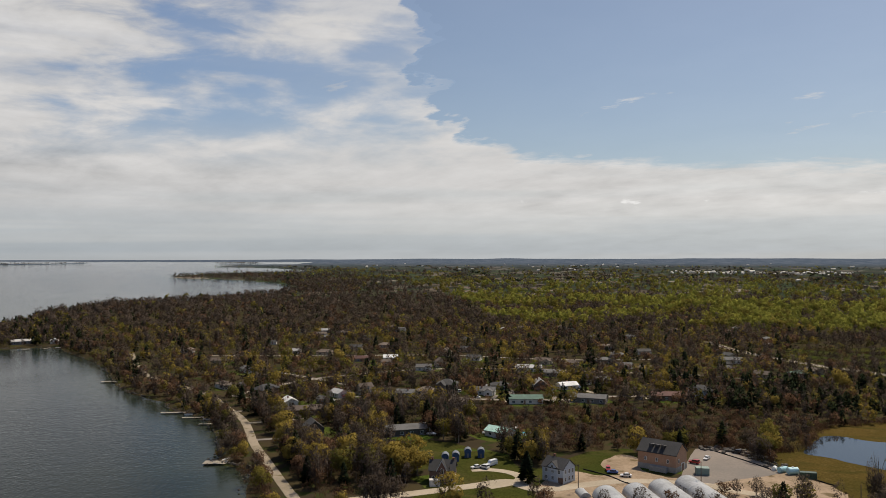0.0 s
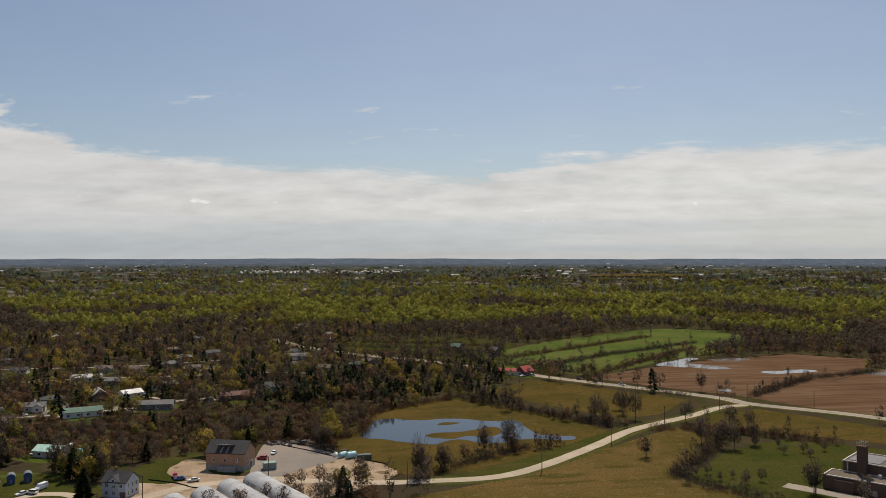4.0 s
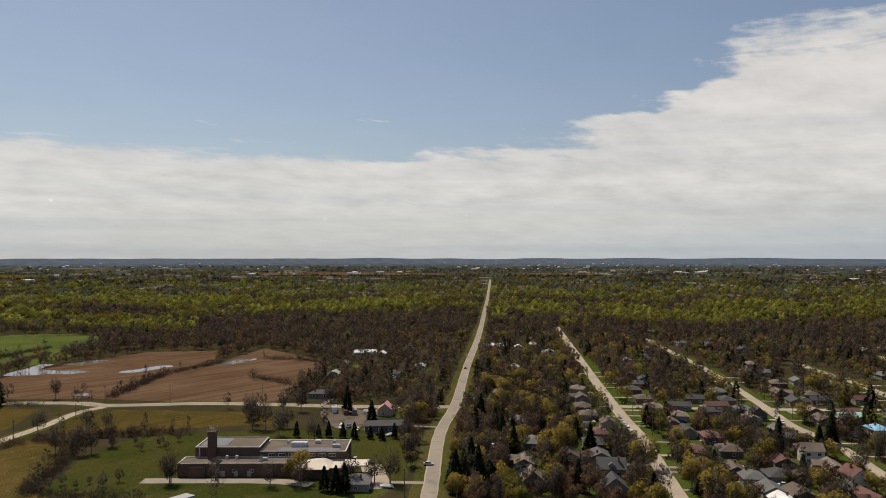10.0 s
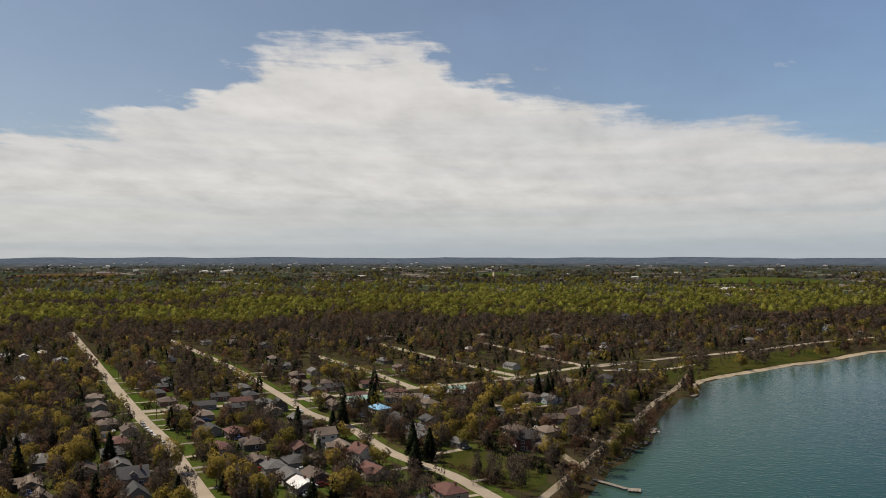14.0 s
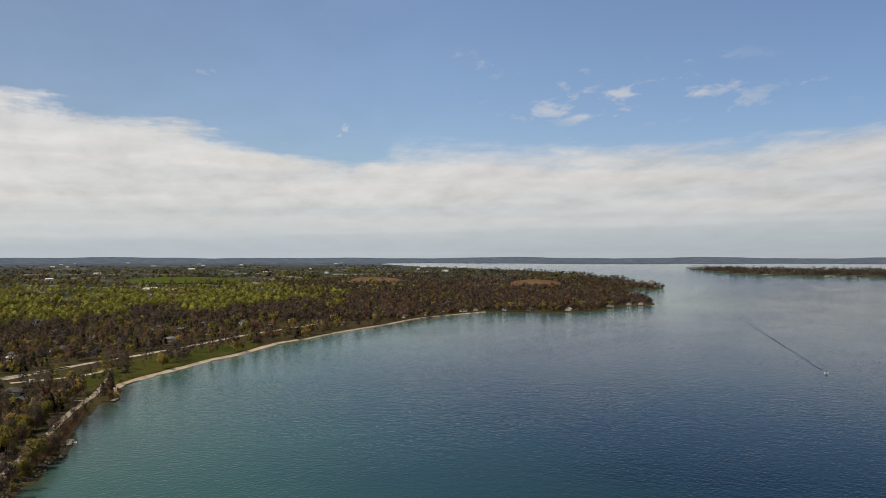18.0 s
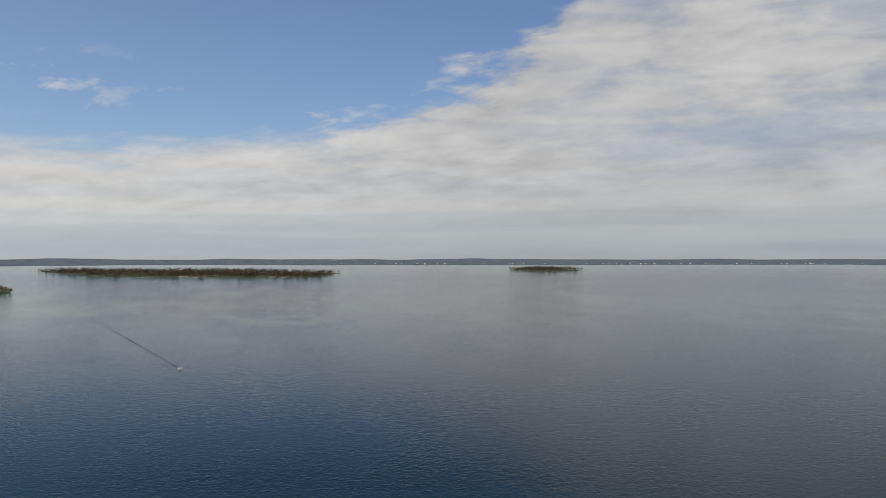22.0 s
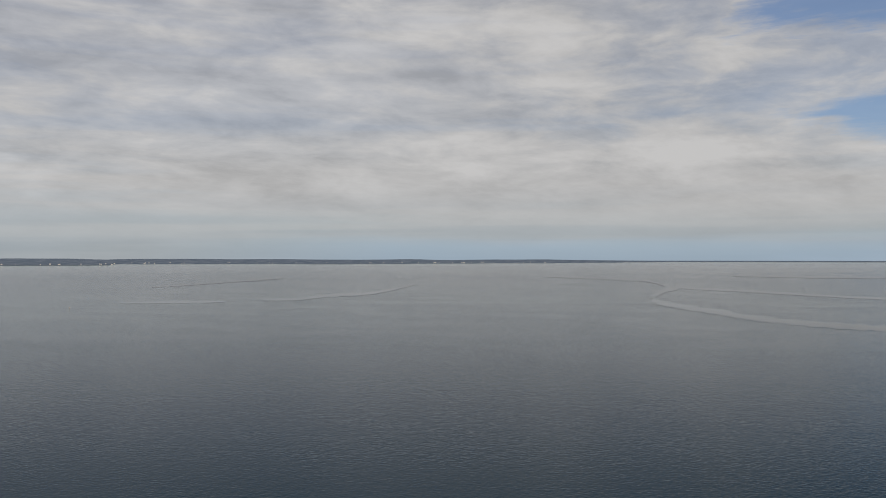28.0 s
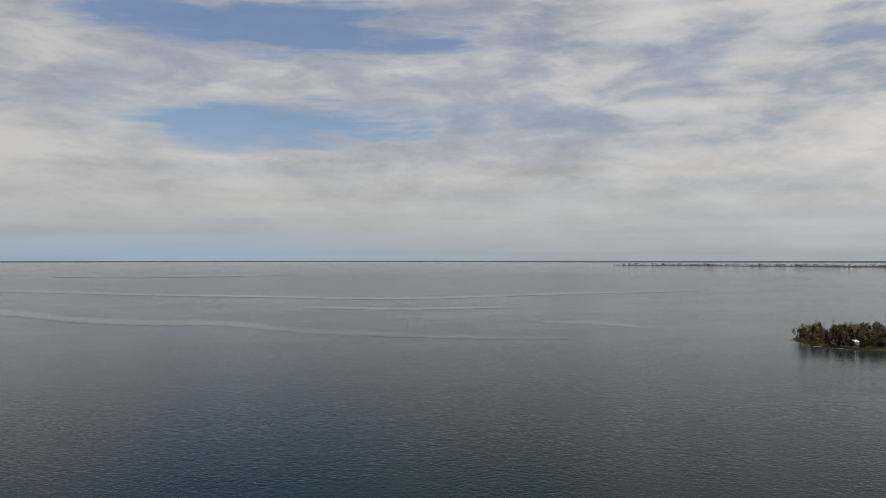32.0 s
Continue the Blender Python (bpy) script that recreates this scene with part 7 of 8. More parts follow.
for kind_, rows in (("bare2", [(29.8, 339), (32.7, 366), (34.3, 379), (28.2, 328), (40.4, 466), (43.1, 457), (42.2, 471), (49.5, 399), (50.7, 413), (47.4, 563), (59.5, 455), (54.4, 336), (61.5, 412), (63.9, 396), (59.7, 431), (60.6, 428), (65.0, 478), (70.6, 362), (68.1, 321), (69.2, 319), (71.0, 470), (70.2, 378), (66.3, 316), (61.8, 470), (63.0, 474), (69.6, 446)]),
                    ("gold1", [(78.4, 567), (77.1, 472), (77.2, 523), (76.0, 540), (78.3, 372), (81.4, 630), (110.4, 457), (113.1, 350), (97.5, 584), (90.6, 332), (125.7, 679), (-8.9, 368), (-5.1, 416), (-4.6, 348), (-2.3, 345), (-11.1, 419), (-12.9, 627), (-17.6, 610), (-7.4, 340), (-6.6, 351), (15.1, 558), (25.9, 591), (29.2, 586), (-10.2, 352), (-9.6, 384)]),
                    ("pine1", [(66.2, 466), (73.6, 314), (75.4, 318), (77.9, 357), (75.2, 416), (75.4, 424), (97.8, 402), (100.5, 487), (103.4, 359), (112.2, 512), (112.9, 508), (113.2, 515), (95.4, 417), (103.6, 335), (75.6, 440), (74.9, 330)]),
                    ("pine2", [(62.7, 408), (66.7, 400), (68.6, 396), (67.8, 399), (69.5, 399), (64.2, 407), (64.9, 405), (65.9, 402)])):
    for a_, d_ in rows:
        p = spot(a_, d_)
        plant(kind_, p.x, p.y, rng.uniform(.88, 1.12) * (.78 if kind_ == "pine2" else 1))
WOOD_LABEL = {"bare": "leafless grey-brown woodland of many trees", "rust": "rusty brown woodland in early bud", "gold": "golden spring trees scattered through the town", "olive": "olive woodland in young leaf",
              "lime": "lime-green spring woodland in fresh leaf", "conifer": "dark green spruces scattered through the woods"}
for kind, sets in BULK.items():
    V, F, T, NN, base = [], [], [], [], 0
    for (v, f, soft), rows in zip(SHAPES[kind], sets):
        if not rows:
            continue
        q = np.array(rows)
        turn = g.uniform(0, 6.28, len(q))
        c, s = np.cos(turn), np.sin(turn)
        NN.append(np.stack([soft[None, :, 0] * c[:, None] - soft[None, :, 1] * s[:, None], soft[None, :, 0] * s[:, None] + soft[None, :, 1] * c[:, None], np.broadcast_to(soft[None, :, 2], (len(q), len(soft)))], -1).reshape(-1, 3))
        w_ = v[None] * (q[:, 2] * g.uniform(.85, 1.15, len(q)))[:, None, None]
        vv = np.stack([w_[..., 0] * c[:, None] - w_[..., 1] * s[:, None], w_[..., 0] * s[:, None] + w_[..., 1] * c[:, None], w_[..., 2]], -1)
        zz = rise(np.hypot(q[:, 0], q[:, 1])) + LAND
        vv += np.stack([q[:, 0], q[:, 1], zz], -1)[:, None]
        V.append(vv.reshape(-1, 3))
        F.append((f[None] + (np.arange(len(q)) * len(v))[:, None, None] + base).reshape(-1, 3))
        T.append(np.repeat(g.random(len(q)), len(v)))
        base += len(q) * len(v)
    if V:
        tagged(new("woodland", array_mesh("woodland", np.concatenate(V), np.concatenate(F), [M[kind.split("_")[-1]]], ("tint", np.concatenate(T)), True, None, np.concatenate(NN))), WOOD_LABEL[kind.split("_")[-1]], "woodland", kind="stuff")

# ---- lawns and drives round the houses ----
V, F = [], []
for i, (hx, hy, size) in enumerate(HOUSES):
    if math.hypot(hx, hy) > 760 or 40 < math.degrees(math.atan2(hx, hy)) < 66:
        continue
    rx, ry, t = rng.uniform(11, 17), rng.uniform(9, 14), street_angle(hx, hy)
    b = len(V)
    for k in range(14):
        s = 2 * math.pi * k / 14
        c, s_ = math.copysign(abs(math.cos(s)) ** .5, math.cos(s)) * rx * rng.uniform(.8, 1.05), math.copysign(abs(math.sin(s)) ** .5, math.sin(s)) * ry * rng.uniform(.8, 1.05)
        V.append((hx + c * math.cos(t) - s_ * math.sin(t), hy + c * math.sin(t) + s_ * math.cos(t), LAND + .012 + .00012 * i))
    F.append(tuple(range(b, b + 14)))
me = bpy.data.meshes.new("garden_lawn")
me.from_pydata(V, [], F)
me.materials.append(M["garden"])
tagged(new("garden_lawn", me), "green spring lawns round the town's houses", "lawn", kind="stuff")
for i, (hx, hy, size) in enumerate(HOUSES[:240]):
    if math.hypot(hx, hy) > 560:
        continue
    p, best, foot = Vector((hx, hy)), 1e9, None
    for line, w_ in ROADS:
        for s, q in zip(line, line[1:]):
            d = q - s
            f_ = s + d * min(max((p - s).dot(d) / (d.length_squared + 1e-9), 0), 1)
            if (f_ - p).length < best:
                best, foot = (f_ - p).length, f_
    if 9 < best < 55 and not 78 < math.degrees(math.atan2(hx, hy)) < 106:
        side = Vector((-(foot - p).y, (foot - p).x)).normalized() * (size * .5 + 1)
        ribbon("driveway", [p + side + (foot - p) * .08, p + side + (foot - p) * .55, foot + side * .9], rng.uniform(2.5, 3.8), M[rng.choice(("bitumen", "yard", "gravel"))], "pale driveway beside a house", "driveway", .055 + .0004 * (i % 60), 3)

for line, half, gap, reach in ((ST1, 3.6, 15, 13), (ST2, 3.4, 19, 11), (ST3, 3.2, 18, 10), (CROSS, 3.2, 22, 9)):
    pts, walked, k = smoothed(line, 8), 0, 0
    for s, q in zip(pts, pts[1:]):
        walked += (q - s).length
        if walked > gap and 300 < s.length < 640:
            walked, k = rng.uniform(-6, 5), k + 1
            d = (q - s).normalized()
            for side in (-1, 1):
                if rng.random() < .7:
                    n_ = Vector((-d.y, d.x)) * side
                    c = s + d * rng.uniform(-4, 4)
                    ribbon("driveway", [c + n_ * half, c + n_ * (half + reach * .5), c + n_ * (half + reach)], rng.uniform(2.2, 3.6), M[rng.choice(("yard", "gravel", "bitumen"))], "pale driveway across a front lawn", "driveway", .075 + .0006 * k, 2)


# ---- vehicles ----
PAINT = {k: painted("car_" + k, c, .3, .1, .05) for k, c in {"white": (.70, .70, .69), "silver": (.42, .43, .44), "black": (.03, .03, .035), "red": (.36, .03, .03), "blue": (.05, .10, .28), "grey": (.16, .17, .18)}.items()}
CAR_SIDE = {"sedan": ([(-2.25, .35), (2.25, .35), (2.3, .75), (1.2, .95), (-1.9, 1.0), (-2.3, .85)], [(-1.55, .96), (1.15, .92), (.45, 1.42), (-1.0, 1.45)], 1.75),
            "suv": ([(-2.25, .4), (2.25, .4), (2.3, .95), (1.25, 1.1), (-2.2, 1.12), (-2.3, .9)], [(-2.1, 1.1), (1.1, 1.06), (.45, 1.7), (-1.9, 1.74)], 1.85),
            "van": ([(-2.7, .4), (2.7, .4), (2.75, 1.1), (2.0, 1.35), (-2.7, 1.4)], [(-2.65, 1.38), (1.95, 1.33), (1.3, 2.3), (-2.6, 2.35)], 1.95)}


def car(x, y, turn, kind, paint, label):
    body, top, w = CAR_SIDE[kind]
    ob = thing("van" if kind == "van" else "car", x, y, turn, label, "van" if kind == "van" else "car", "parked and driving cars", LAND + .14 + float(rise(math.hypot(x, y))))
    key = (kind, paint)
    m = RZ(0)
    spin = Matrix.Rotation(math.pi / 2, 4, "Z")
    flip = lambda prof: [(-a_, b_) for a_, b_ in prof]
    part("body", extruded(flip(body), -w / 2, w / 2), PAINT[paint], ob, "", spin, ("car_body",) + key)
    part("roof", extruded([(-a_, b_) for a_, b_ in [(top[3][0] - .05, top[3][1]), (top[2][0] + .1, top[2][1]), (top[2][0], top[2][1] + .07), (top[3][0], top[3][1] + .07)]], -w / 2 + .12, w / 2 - .12), PAINT[paint], ob, "", spin, ("car_roof",) + key)
    part("glasshouse", extruded(flip(top), -w / 2 + .1, w / 2 - .1), M["glass"] if kind != "van" else PAINT[paint], ob, "dark glazed cabin" if kind != "van" else "", spin, ("car_top",) + key)
    for sx_ in (-1, 1):
        for sy_ in (-1, 1):
            part("wheel", tube((0, -.12, 0), (0, .12, 0), .34, .34, 10), M["tyre"], ob, "", Matrix.Translation((sx_ * 1.4, sy_ * (w / 2 - .1), .2)), "wheel")
    return ob


CARS = [(2.35, 342, "white", "sedan"), (2.9, 342, "white", "suv"), (3.45, 347, "white", "van"), (11.5, 345, "red", "suv"), (11.8, 341, "blue", "sedan"), (12.7, 337, "white", "sedan"), (18.0, 375, "white", "sedan"), (17.2, 366, "red", "suv"), (19.9, 391, "black", "suv"),
        (20.6, 613, "white", "sedan"), (21.0, 601, "silver", "suv"), (39.3, 597, "black", "suv"), (42.2, 577, "white", "sedan"), (66.7, 355, "silver", "suv"), (65.8, 424, "white", "van"), (66.3, 426, "blue", "suv"), (66.9, 419, "white", "sedan"), (61.0, 340, "white", "suv")]
CARS2 = [(85.25, 452, "white", "suv"), (85.5, 440, "white", "sedan"), (85.75, 428, "silver", "suv"), (86.0, 416, "white", "van"), (93.0, 364, "white", "sedan"), (89.8, 377, "white", "suv"), (92.7, 392, "silver", "sedan"), (91.2, 430, "white", "sedan"), (100.2, 500, "white", "suv"), (104.4, 505, "white", "van"), (118.0, 640, "white", "van"), (82.6, 520, "white", "suv"),
         (71.9, 347, "silver", "sedan"), (74.5, 645, "black", "sedan"), (74.6, 730, "silver", "sedan"), (75.3, 912, "white", "sedan"), (76.5, 379, "white", "suv"), (76.9, 390, "silver", "van"), (85.75, 432, "white", "sedan"), (85.95, 421, "white", "sedan"), (86.5, 404, "silver", "suv"), (90.0, 371, "white", "suv"), (85.0, 396, "grey", "suv"),
         (84.9, 388, "black", "sedan"), (91.1, 410, "blue", "suv"), (99.8, 449, "black", "sedan"), (97.6, 359, "red", "sedan"), (98.0, 353, "grey", "suv"), (67.7, 351, "black", "sedan"), (118.6, 443, "black", "suv"), (101.9, 425, "silver", "sedan"), (80.5, 350, "white", "suv"), (81.4, 412, "red", "sedan"), (93.2, 430, "white", "van"),
         (95.6, 470, "white", "sedan"), (106.2, 470, "white", "suv"), (110.0, 430, "grey", "sedan"), (8.0, 500, "white", "sedan"), (5.0, 510, "silver", "sedan"), (-3.0, 500, "white", "suv"), (2.4, 512, "white", "sedan"), (12, 640, "white", "sedan"), (-6.9, 505, "black", "suv"), (14.1, 632, "silver", "sedan")]
for a_, d_, paint, kind in CARS + CARS2:
    p = spot(a_, d_)
    car(p.x, p.y, street_angle(p.x, p.y) + rng.choice((0, 0, math.pi / 2)) * (d_ < 420), kind, paint, f"{paint} {'hatchback' if kind == 'suv' else kind} on the pale ground")
k = 0
for hx, hy, size in HOUSES[:230]:
    if 300 < math.hypot(hx, hy) < 640 and rng.random() < .45 and k < 60:
        t = street_angle(hx, hy)
        c = Vector((hx, hy)) + Vector((math.cos(t), math.sin(t))) * (size * .5 + 2.2)
        paint = rng.choice(("white", "white", "silver", "black", "grey", "red", "blue"))
        car(c.x, c.y, t + math.pi / 2, rng.choice(("sedan", "suv")), paint, f"{paint} car parked beside a house")
        k += 1

# ---- boats laid up under covers, and round pools ----
M["cover"] = painted("boat_cover", (.56, .57, .58), .6, vary=.3)
M["poolwater"] = mottled("pool_water", (.05, .26, .28), (.07, .33, .34), .4, 2, .08, .05)
k = 0
for hx, hy, size in HOUSES[:230]:
    if 300 < math.hypot(hx, hy) < 560 and rng.random() < .28 and k < 34:
        t = rng.uniform(0, 6.28)
        c = Vector((hx, hy)) + Vector((math.cos(t), math.sin(t))) * (size * .5 + rng.uniform(3, 5))
        if min((c - Vector(q[:2])).length - q[2] * .5 for q in HOUSES) < 1.2 or float(min(line_distance(np.array([c.x]), np.array([c.y]), l)[0] - w_ / 2 for l, w_ in ROADS)) < 2.5:
            continue
        k += 1
        if k % 9 == 4:
            ob = thing("garden_pool", c.x, c.y, 0, "round above-ground garden pool with teal water", "pool", "garden pools")
            part("wall", tube((0, 0, 0), (0, 0, 1.15), 2.4, 2.4, 18), M["frame"], ob, "", None, "pool_wall")
            part("water", tube((0, 0, 1.1), (0, 0, 1.17), 2.25, 2.25, 18), M["poolwater"], ob, "", None, "pool_water")
            continue
        ob = thing("covered_boat", c.x, c.y, rng.uniform(0, 6.28), "small boat on a trailer under a pale cover", "boat", "boats laid up in gardens")
        hull = ([(-2.6, -1, .8), (-2.6, 1, .8), (1.2, 1, .9), (2.9, 0, 1.1), (1.2, -1, .9), (-2.5, -.6, .35), (-2.5, .6, .35), (1.1, .5, .4), (2.2, 0, .6), (1.1, -.5, .4)], [(0, 1, 6, 5), (1, 2, 7, 6), (2, 3, 8, 7), (3, 4, 9, 8), (4, 0, 5, 9), (5, 6, 7, 8, 9)])
        part("hull", hull, M["frame"], ob, "", None, "covered_hull")
        part("cover", ([(-2.65, -1.05, .82), (-2.65, 1.05, .82), (1.2, 1.05, .92), (2.95, 0, 1.12), (1.2, -1.05, .92), (-2.4, 0, 1.35), (.6, 0, 1.75), (2.2, 0, 1.3)], [(0, 5, 1), (1, 5, 6, 2), (2, 6, 7), (2, 7, 3), (3, 7, 4), (4, 7, 6), (0, 4, 6, 5)]), M["cover"], ob, "", None, "boat_cover")
        part("trailer", joined(box(4.2, .12, .12, .28, .2), box(.12, 1.7, .12, .25, -.6), tube((-.6, -.95, .3), (-.6, -.75, .3), .3, .3, 8), tube((-.6, .75, .3), (-.6, .95, .3), .3, .3, 8)), M["metal"], ob, "", None, "boat_trailer")

# ---- garden sheds ----
k = 0
for hx, hy, size in HOUSES[:230]:
    if 300 < math.hypot(hx, hy) < 600 and rng.random() < .5 and k < 62:
        t = street_angle(hx, hy) + rng.choice((0, math.pi / 2))
        c = Vector((hx, hy)) + Vector((math.cos(t), math.sin(t))) * -(size * .5 + rng.uniform(3, 7))
        col = rng.choice(("white", "grey", "tan", "brown", "cream"))
        ob = thing("garden_shed", c.x, c.y, t + rng.uniform(-.2, .2), f"small {col} garden shed beside a house", "shed", "garden sheds")
        part("wall", extruded([(-1.4, -.05), (1.4, -.05), (1.4, 2.0), (0, 2.8), (-1.4, 2.0)], -1.7, 1.7), MW[col], ob, "", None, ("gshed", col))
        rf = rng.choice(("pale", "grey", "dark", "brown"))
        part("roof", gable_roof(3.4, 2.8, 2.0, .82, .2, .12), MR[rf], ob, "", None, ("gshed_roof", rf))
        part("door", box(1.1, .08, 1.8, 0), M["frame"], ob, "", Matrix.Translation((0, -1.44, 0)), "gshed_door")
        k += 1

# ---- docks, boat and wake ----
def dock(a, d, toward, length, width, label="weathered plank dock on posts"):
    p = spot(a, d)
    ob = thing("dock", p.x, p.y, toward, label, "dock", "docks along the shore", .0)
    n = max(4, int(length / 1.6))
    for i in range(n):
        part("plank", box(length / n - .08, width, .12, .62 + .01 * (i % 3)), M["wood"], ob, "", Matrix.Translation((length * (i + .5) / n, 0, 0)), ("plank", round(length / n, 2), width))
    for i in range(3):
        for s in (-1, 1):
            part("post", tube((0, 0, -2), (0, 0, 1.0), .12, .11, 6), M["pole"], ob, "", Matrix.Translation((length * (i + .3) / 3, s * (width / 2 - .1), 0)), "dock_post")
    return ob


west = lambda deg: radians(90 - deg)
for a_, d_, t_, l_, w_ in ((-14.9, 366, 268, 10, 6), (-15.5, 452, 262, 10, 2.2), (-16.4, 472, 264, 12, 2), (-17.6, 490, 265, 14, 3), (-21.9, 628, 262, 11, 3), (-25.8, 888, 200, 9, 3), (-27.0, 888, 190, 12, 2.5),
                           (119.6, 398, 120, 6, 2), (120.0, 424, 125, 12, 3), (122.6, 541, 140, 9, 3), (-42.8, 965, 262, 10, 2), (-41.3, 905, 190, 9, 2.5), (-40.0, 890, 188, 9, 2.5)):
    dock(a_, d_, west(t_), l_, w_)
p, q = spot(116.0, 331), spot(118.3, 320)
dock(116.0, 331, math.atan2(q.y - p.y, q.x - p.x), (q - p).length, 2.2)
dock(118.35, 319, math.atan2(q.x, -q.y) + math.pi, 5, 4.2, "broad end platform of a plank dock")


def boat(a, d, turn, size=1.0, label="small white motorboat under way"):
    p = spot(a, d)
    ob = thing("motorboat", p.x, p.y, turn, label, "boat", "", .0)
    v, f = [], []
    for i in range(7):
        xx, w, keel = -3 + i, 1.15 * (1 - (i / 6.2) ** 3), -.3 + .1 * (i / 6) ** 2 * 4
        v += [(xx, -w, .75 + .05 * i), (xx, -w * .8, .1), (xx, 0, keel), (xx, w * .8, .1), (xx, w, .75 + .05 * i), (xx, 0, .55 + .06 * i)]
        if i:
            b = 6 * i
            f += [(b - 6 + k_, b - 6 + (k_ + 1) % 6, b + (k_ + 1) % 6, b + k_) for k_ in range(6)]
    f += [(0, 1, 2, 3, 4, 5), tuple(range(36, 42))[::-1]]
    part("hull", (v, f), PAINT["white"], ob)
    part("windscreen", extruded([(-.8, .9), (.8, .9), (.6, 1.5), (-.6, 1.5)], .4, .55), M["glass"], ob)
    part("seat", joined(box(.9, 1.6, .5, .6, -1.2), box(.25, 1.6, .5, 1.0, -1.6)), MW["tan"], ob)
    part("engine", joined(box(.5, .5, .9, .4, -3.2), box(.2, .2, .9, -.4, -3.25)), PAINT["black"], ob, "black outboard engine")
    ob.scale = (size,) * 3
    return ob


boat(170.1, 690, west(176), 1.1)
for a_, d_ in ((217.5, 1680), (223.5, 1600)):
    boat(a_, d_, west(rng.uniform(190, 290)), 1.0, "small dark fishing boat far out on the lake")
for a_, d_ in ((-14.9, 372), (-17.4, 484), (-25.4, 886), (120.4, 430), (-27.6, 886), (-16.2, 466)):
    boat(a_, d_, west(rng.uniform(190, 290)), .8, "small white boat moored by a dock")


def slick(rows, thick, name="slick", label="smooth calm streak on the lake"):
    """A calm streak fading out at its sides; thick is how deep it shows, as an angle."""
    pts = smoothed([Vector((a, 128970 / d)) for a, d in rows], 10)
    v, f, calm = [], [], []
    for i, q in enumerate(pts):
        ends = math.sin(math.pi * (i + .2) / len(pts)) ** .5
        t = thick * 1.0 * (.55 + .45 * ends) * (.8 + .4 * math.sin(i * .9) ** 2)
        for s, c_ in ((-1.1, 0), (-.45, .7), (0, 1), (.3, .8), (.7, 0)):
            c = spot(q.x, 128970 / (q.y + s * t))
            v.append((c.x, c.y, float(np.interp(c.length, LAKE_RINGS, rise(LAKE_RINGS))) + .06 + .0001 * max(c.length - 1000, 0)))
            calm.append(c_ * min(1, 2.2 * ends))
        if i:
            b = 5 * i
            f += [(b - 5 + k_, b - 4 + k_, b + 1 + k_, b + k_) for k_ in range(4)]
    return tagged(new(name, array_mesh(name, v, f, [M["wake" if name == "wake" else "slick"]], ("calm", calm))), label, "water", kind="structure")


slick([(264.2, 3209), (264.4, 2568), (263.6, 2331), (262.8, 1971), (262.8, 1755), (264.2, 1585), (267.0, 1419), (268.5, 1324), (270.8, 1246), (274.6, 1187), (278.2, 1160), (282.3, 1051), (287.0, 977), (296.3, 922), (303, 930)], 7)
slick([(255.5, 3900), (258.8, 3649), (262.2, 3282), (264.4, 2568), (268.9, 2319), (274.6, 2078), (281.6, 1930), (287.0, 1819), (292.7, 1813), (302.3, 2065), (311.3, 2326)], 2.6)
slick([(235.6, 1777), (238.0, 1793), (239.8, 1925), (243.4, 2098), (246.4, 2838)], 4)
slick([(228.5, 2650), (229.7, 2746), (232.9, 3076), (236.2, 3535), (237.1, 3704)], 2.2)
slick([(226.5, 1745), (229.7, 1733), (233.2, 1721)], 3)
slick([(259.1, 3603), (262.6, 3291), (262.9, 3760)], 2.5)
slick([(300.7, 1149), (304.6, 1141), (308.0, 1082)], 5)
slick([(268, 4300), (274, 4100), (283, 4400)], 2)
slick([(284, 1500), (290, 1440), (298, 1480)], 3)
slick([(164.4, 1354), (166.5, 1000), (168.6, 800), (169.9, 700)], 1.0, "wake", "smooth wake behind a motorboat")
slick([(165.2, 1250), (167.2, 920), (169.0, 760), (170.0, 697)], .7, "wake", "smooth wake behind a motorboat")

# ---- poles along the roads ----
def pole(x, y, turn):
    ob = thing("utility_pole", x, y, turn, "brown timber utility pole with a crossarm", "pole", "utility poles")
    part("shaft", tube((0, 0, -.2), (0, 0, 10.5), .2, .13, 6), M["pole"], ob, "", None, "shaft")
    part("crossarm", joined(box(2.4, .14, .16, 9.6), *[box(.1, .1, .22, 9.76, dx) for dx in (-1.05, -.4, .4, 1.05)]), M["pole"], ob, "", None, "arm")


for line, off, gap, most in ((HIGHWAY, 8, 48, 700), (MAIN, -9, 50, 900), (ST1, 6.5, 45, 640), (GRAVEL, 6, 55, 520), (ST2, 6, 45, 600), (CROSS, 6, 45, 640)):
    pts, walked = smoothed(line, 8), 20
    for s, q in zip(pts, pts[1:]):
        walked += (q - s).length
        if walked > gap and s.length < most:
            walked = 0
            d = (q - s).normalized()
            c = s + Vector((-d.y, d.x)) * off
            pole(c.x, c.y, math.atan2(d.y, d.x) + math.pi / 2)

# ---- the building yard ----
def tank(a, d, turn, length, r, mat, label):
    p = spot(a, d)
    ob = thing("storage_tank", p.x, p.y, turn, label, "tank", "pale blue tanks")
    body = extruded([(math.cos(t) * r, r + math.sin(t) * r) for t in np.linspace(0, 2 * math.pi, 16, False)], -length / 2, length / 2)
    cap = extruded([(math.cos(t) * r * .8, r + math.sin(t) * r * .8) for t in np.linspace(0, 2 * math.pi, 16, False)], -length / 2 - .25, length / 2 + .25)
    part("shell", body, mat, ob)
    part("end_cap", cap, mat, ob)
    part("manhole", tube((0, 0, 2 * r - .05), (0, 0, 2 * r + .25), .35, .35, 8), M["metal"], ob)


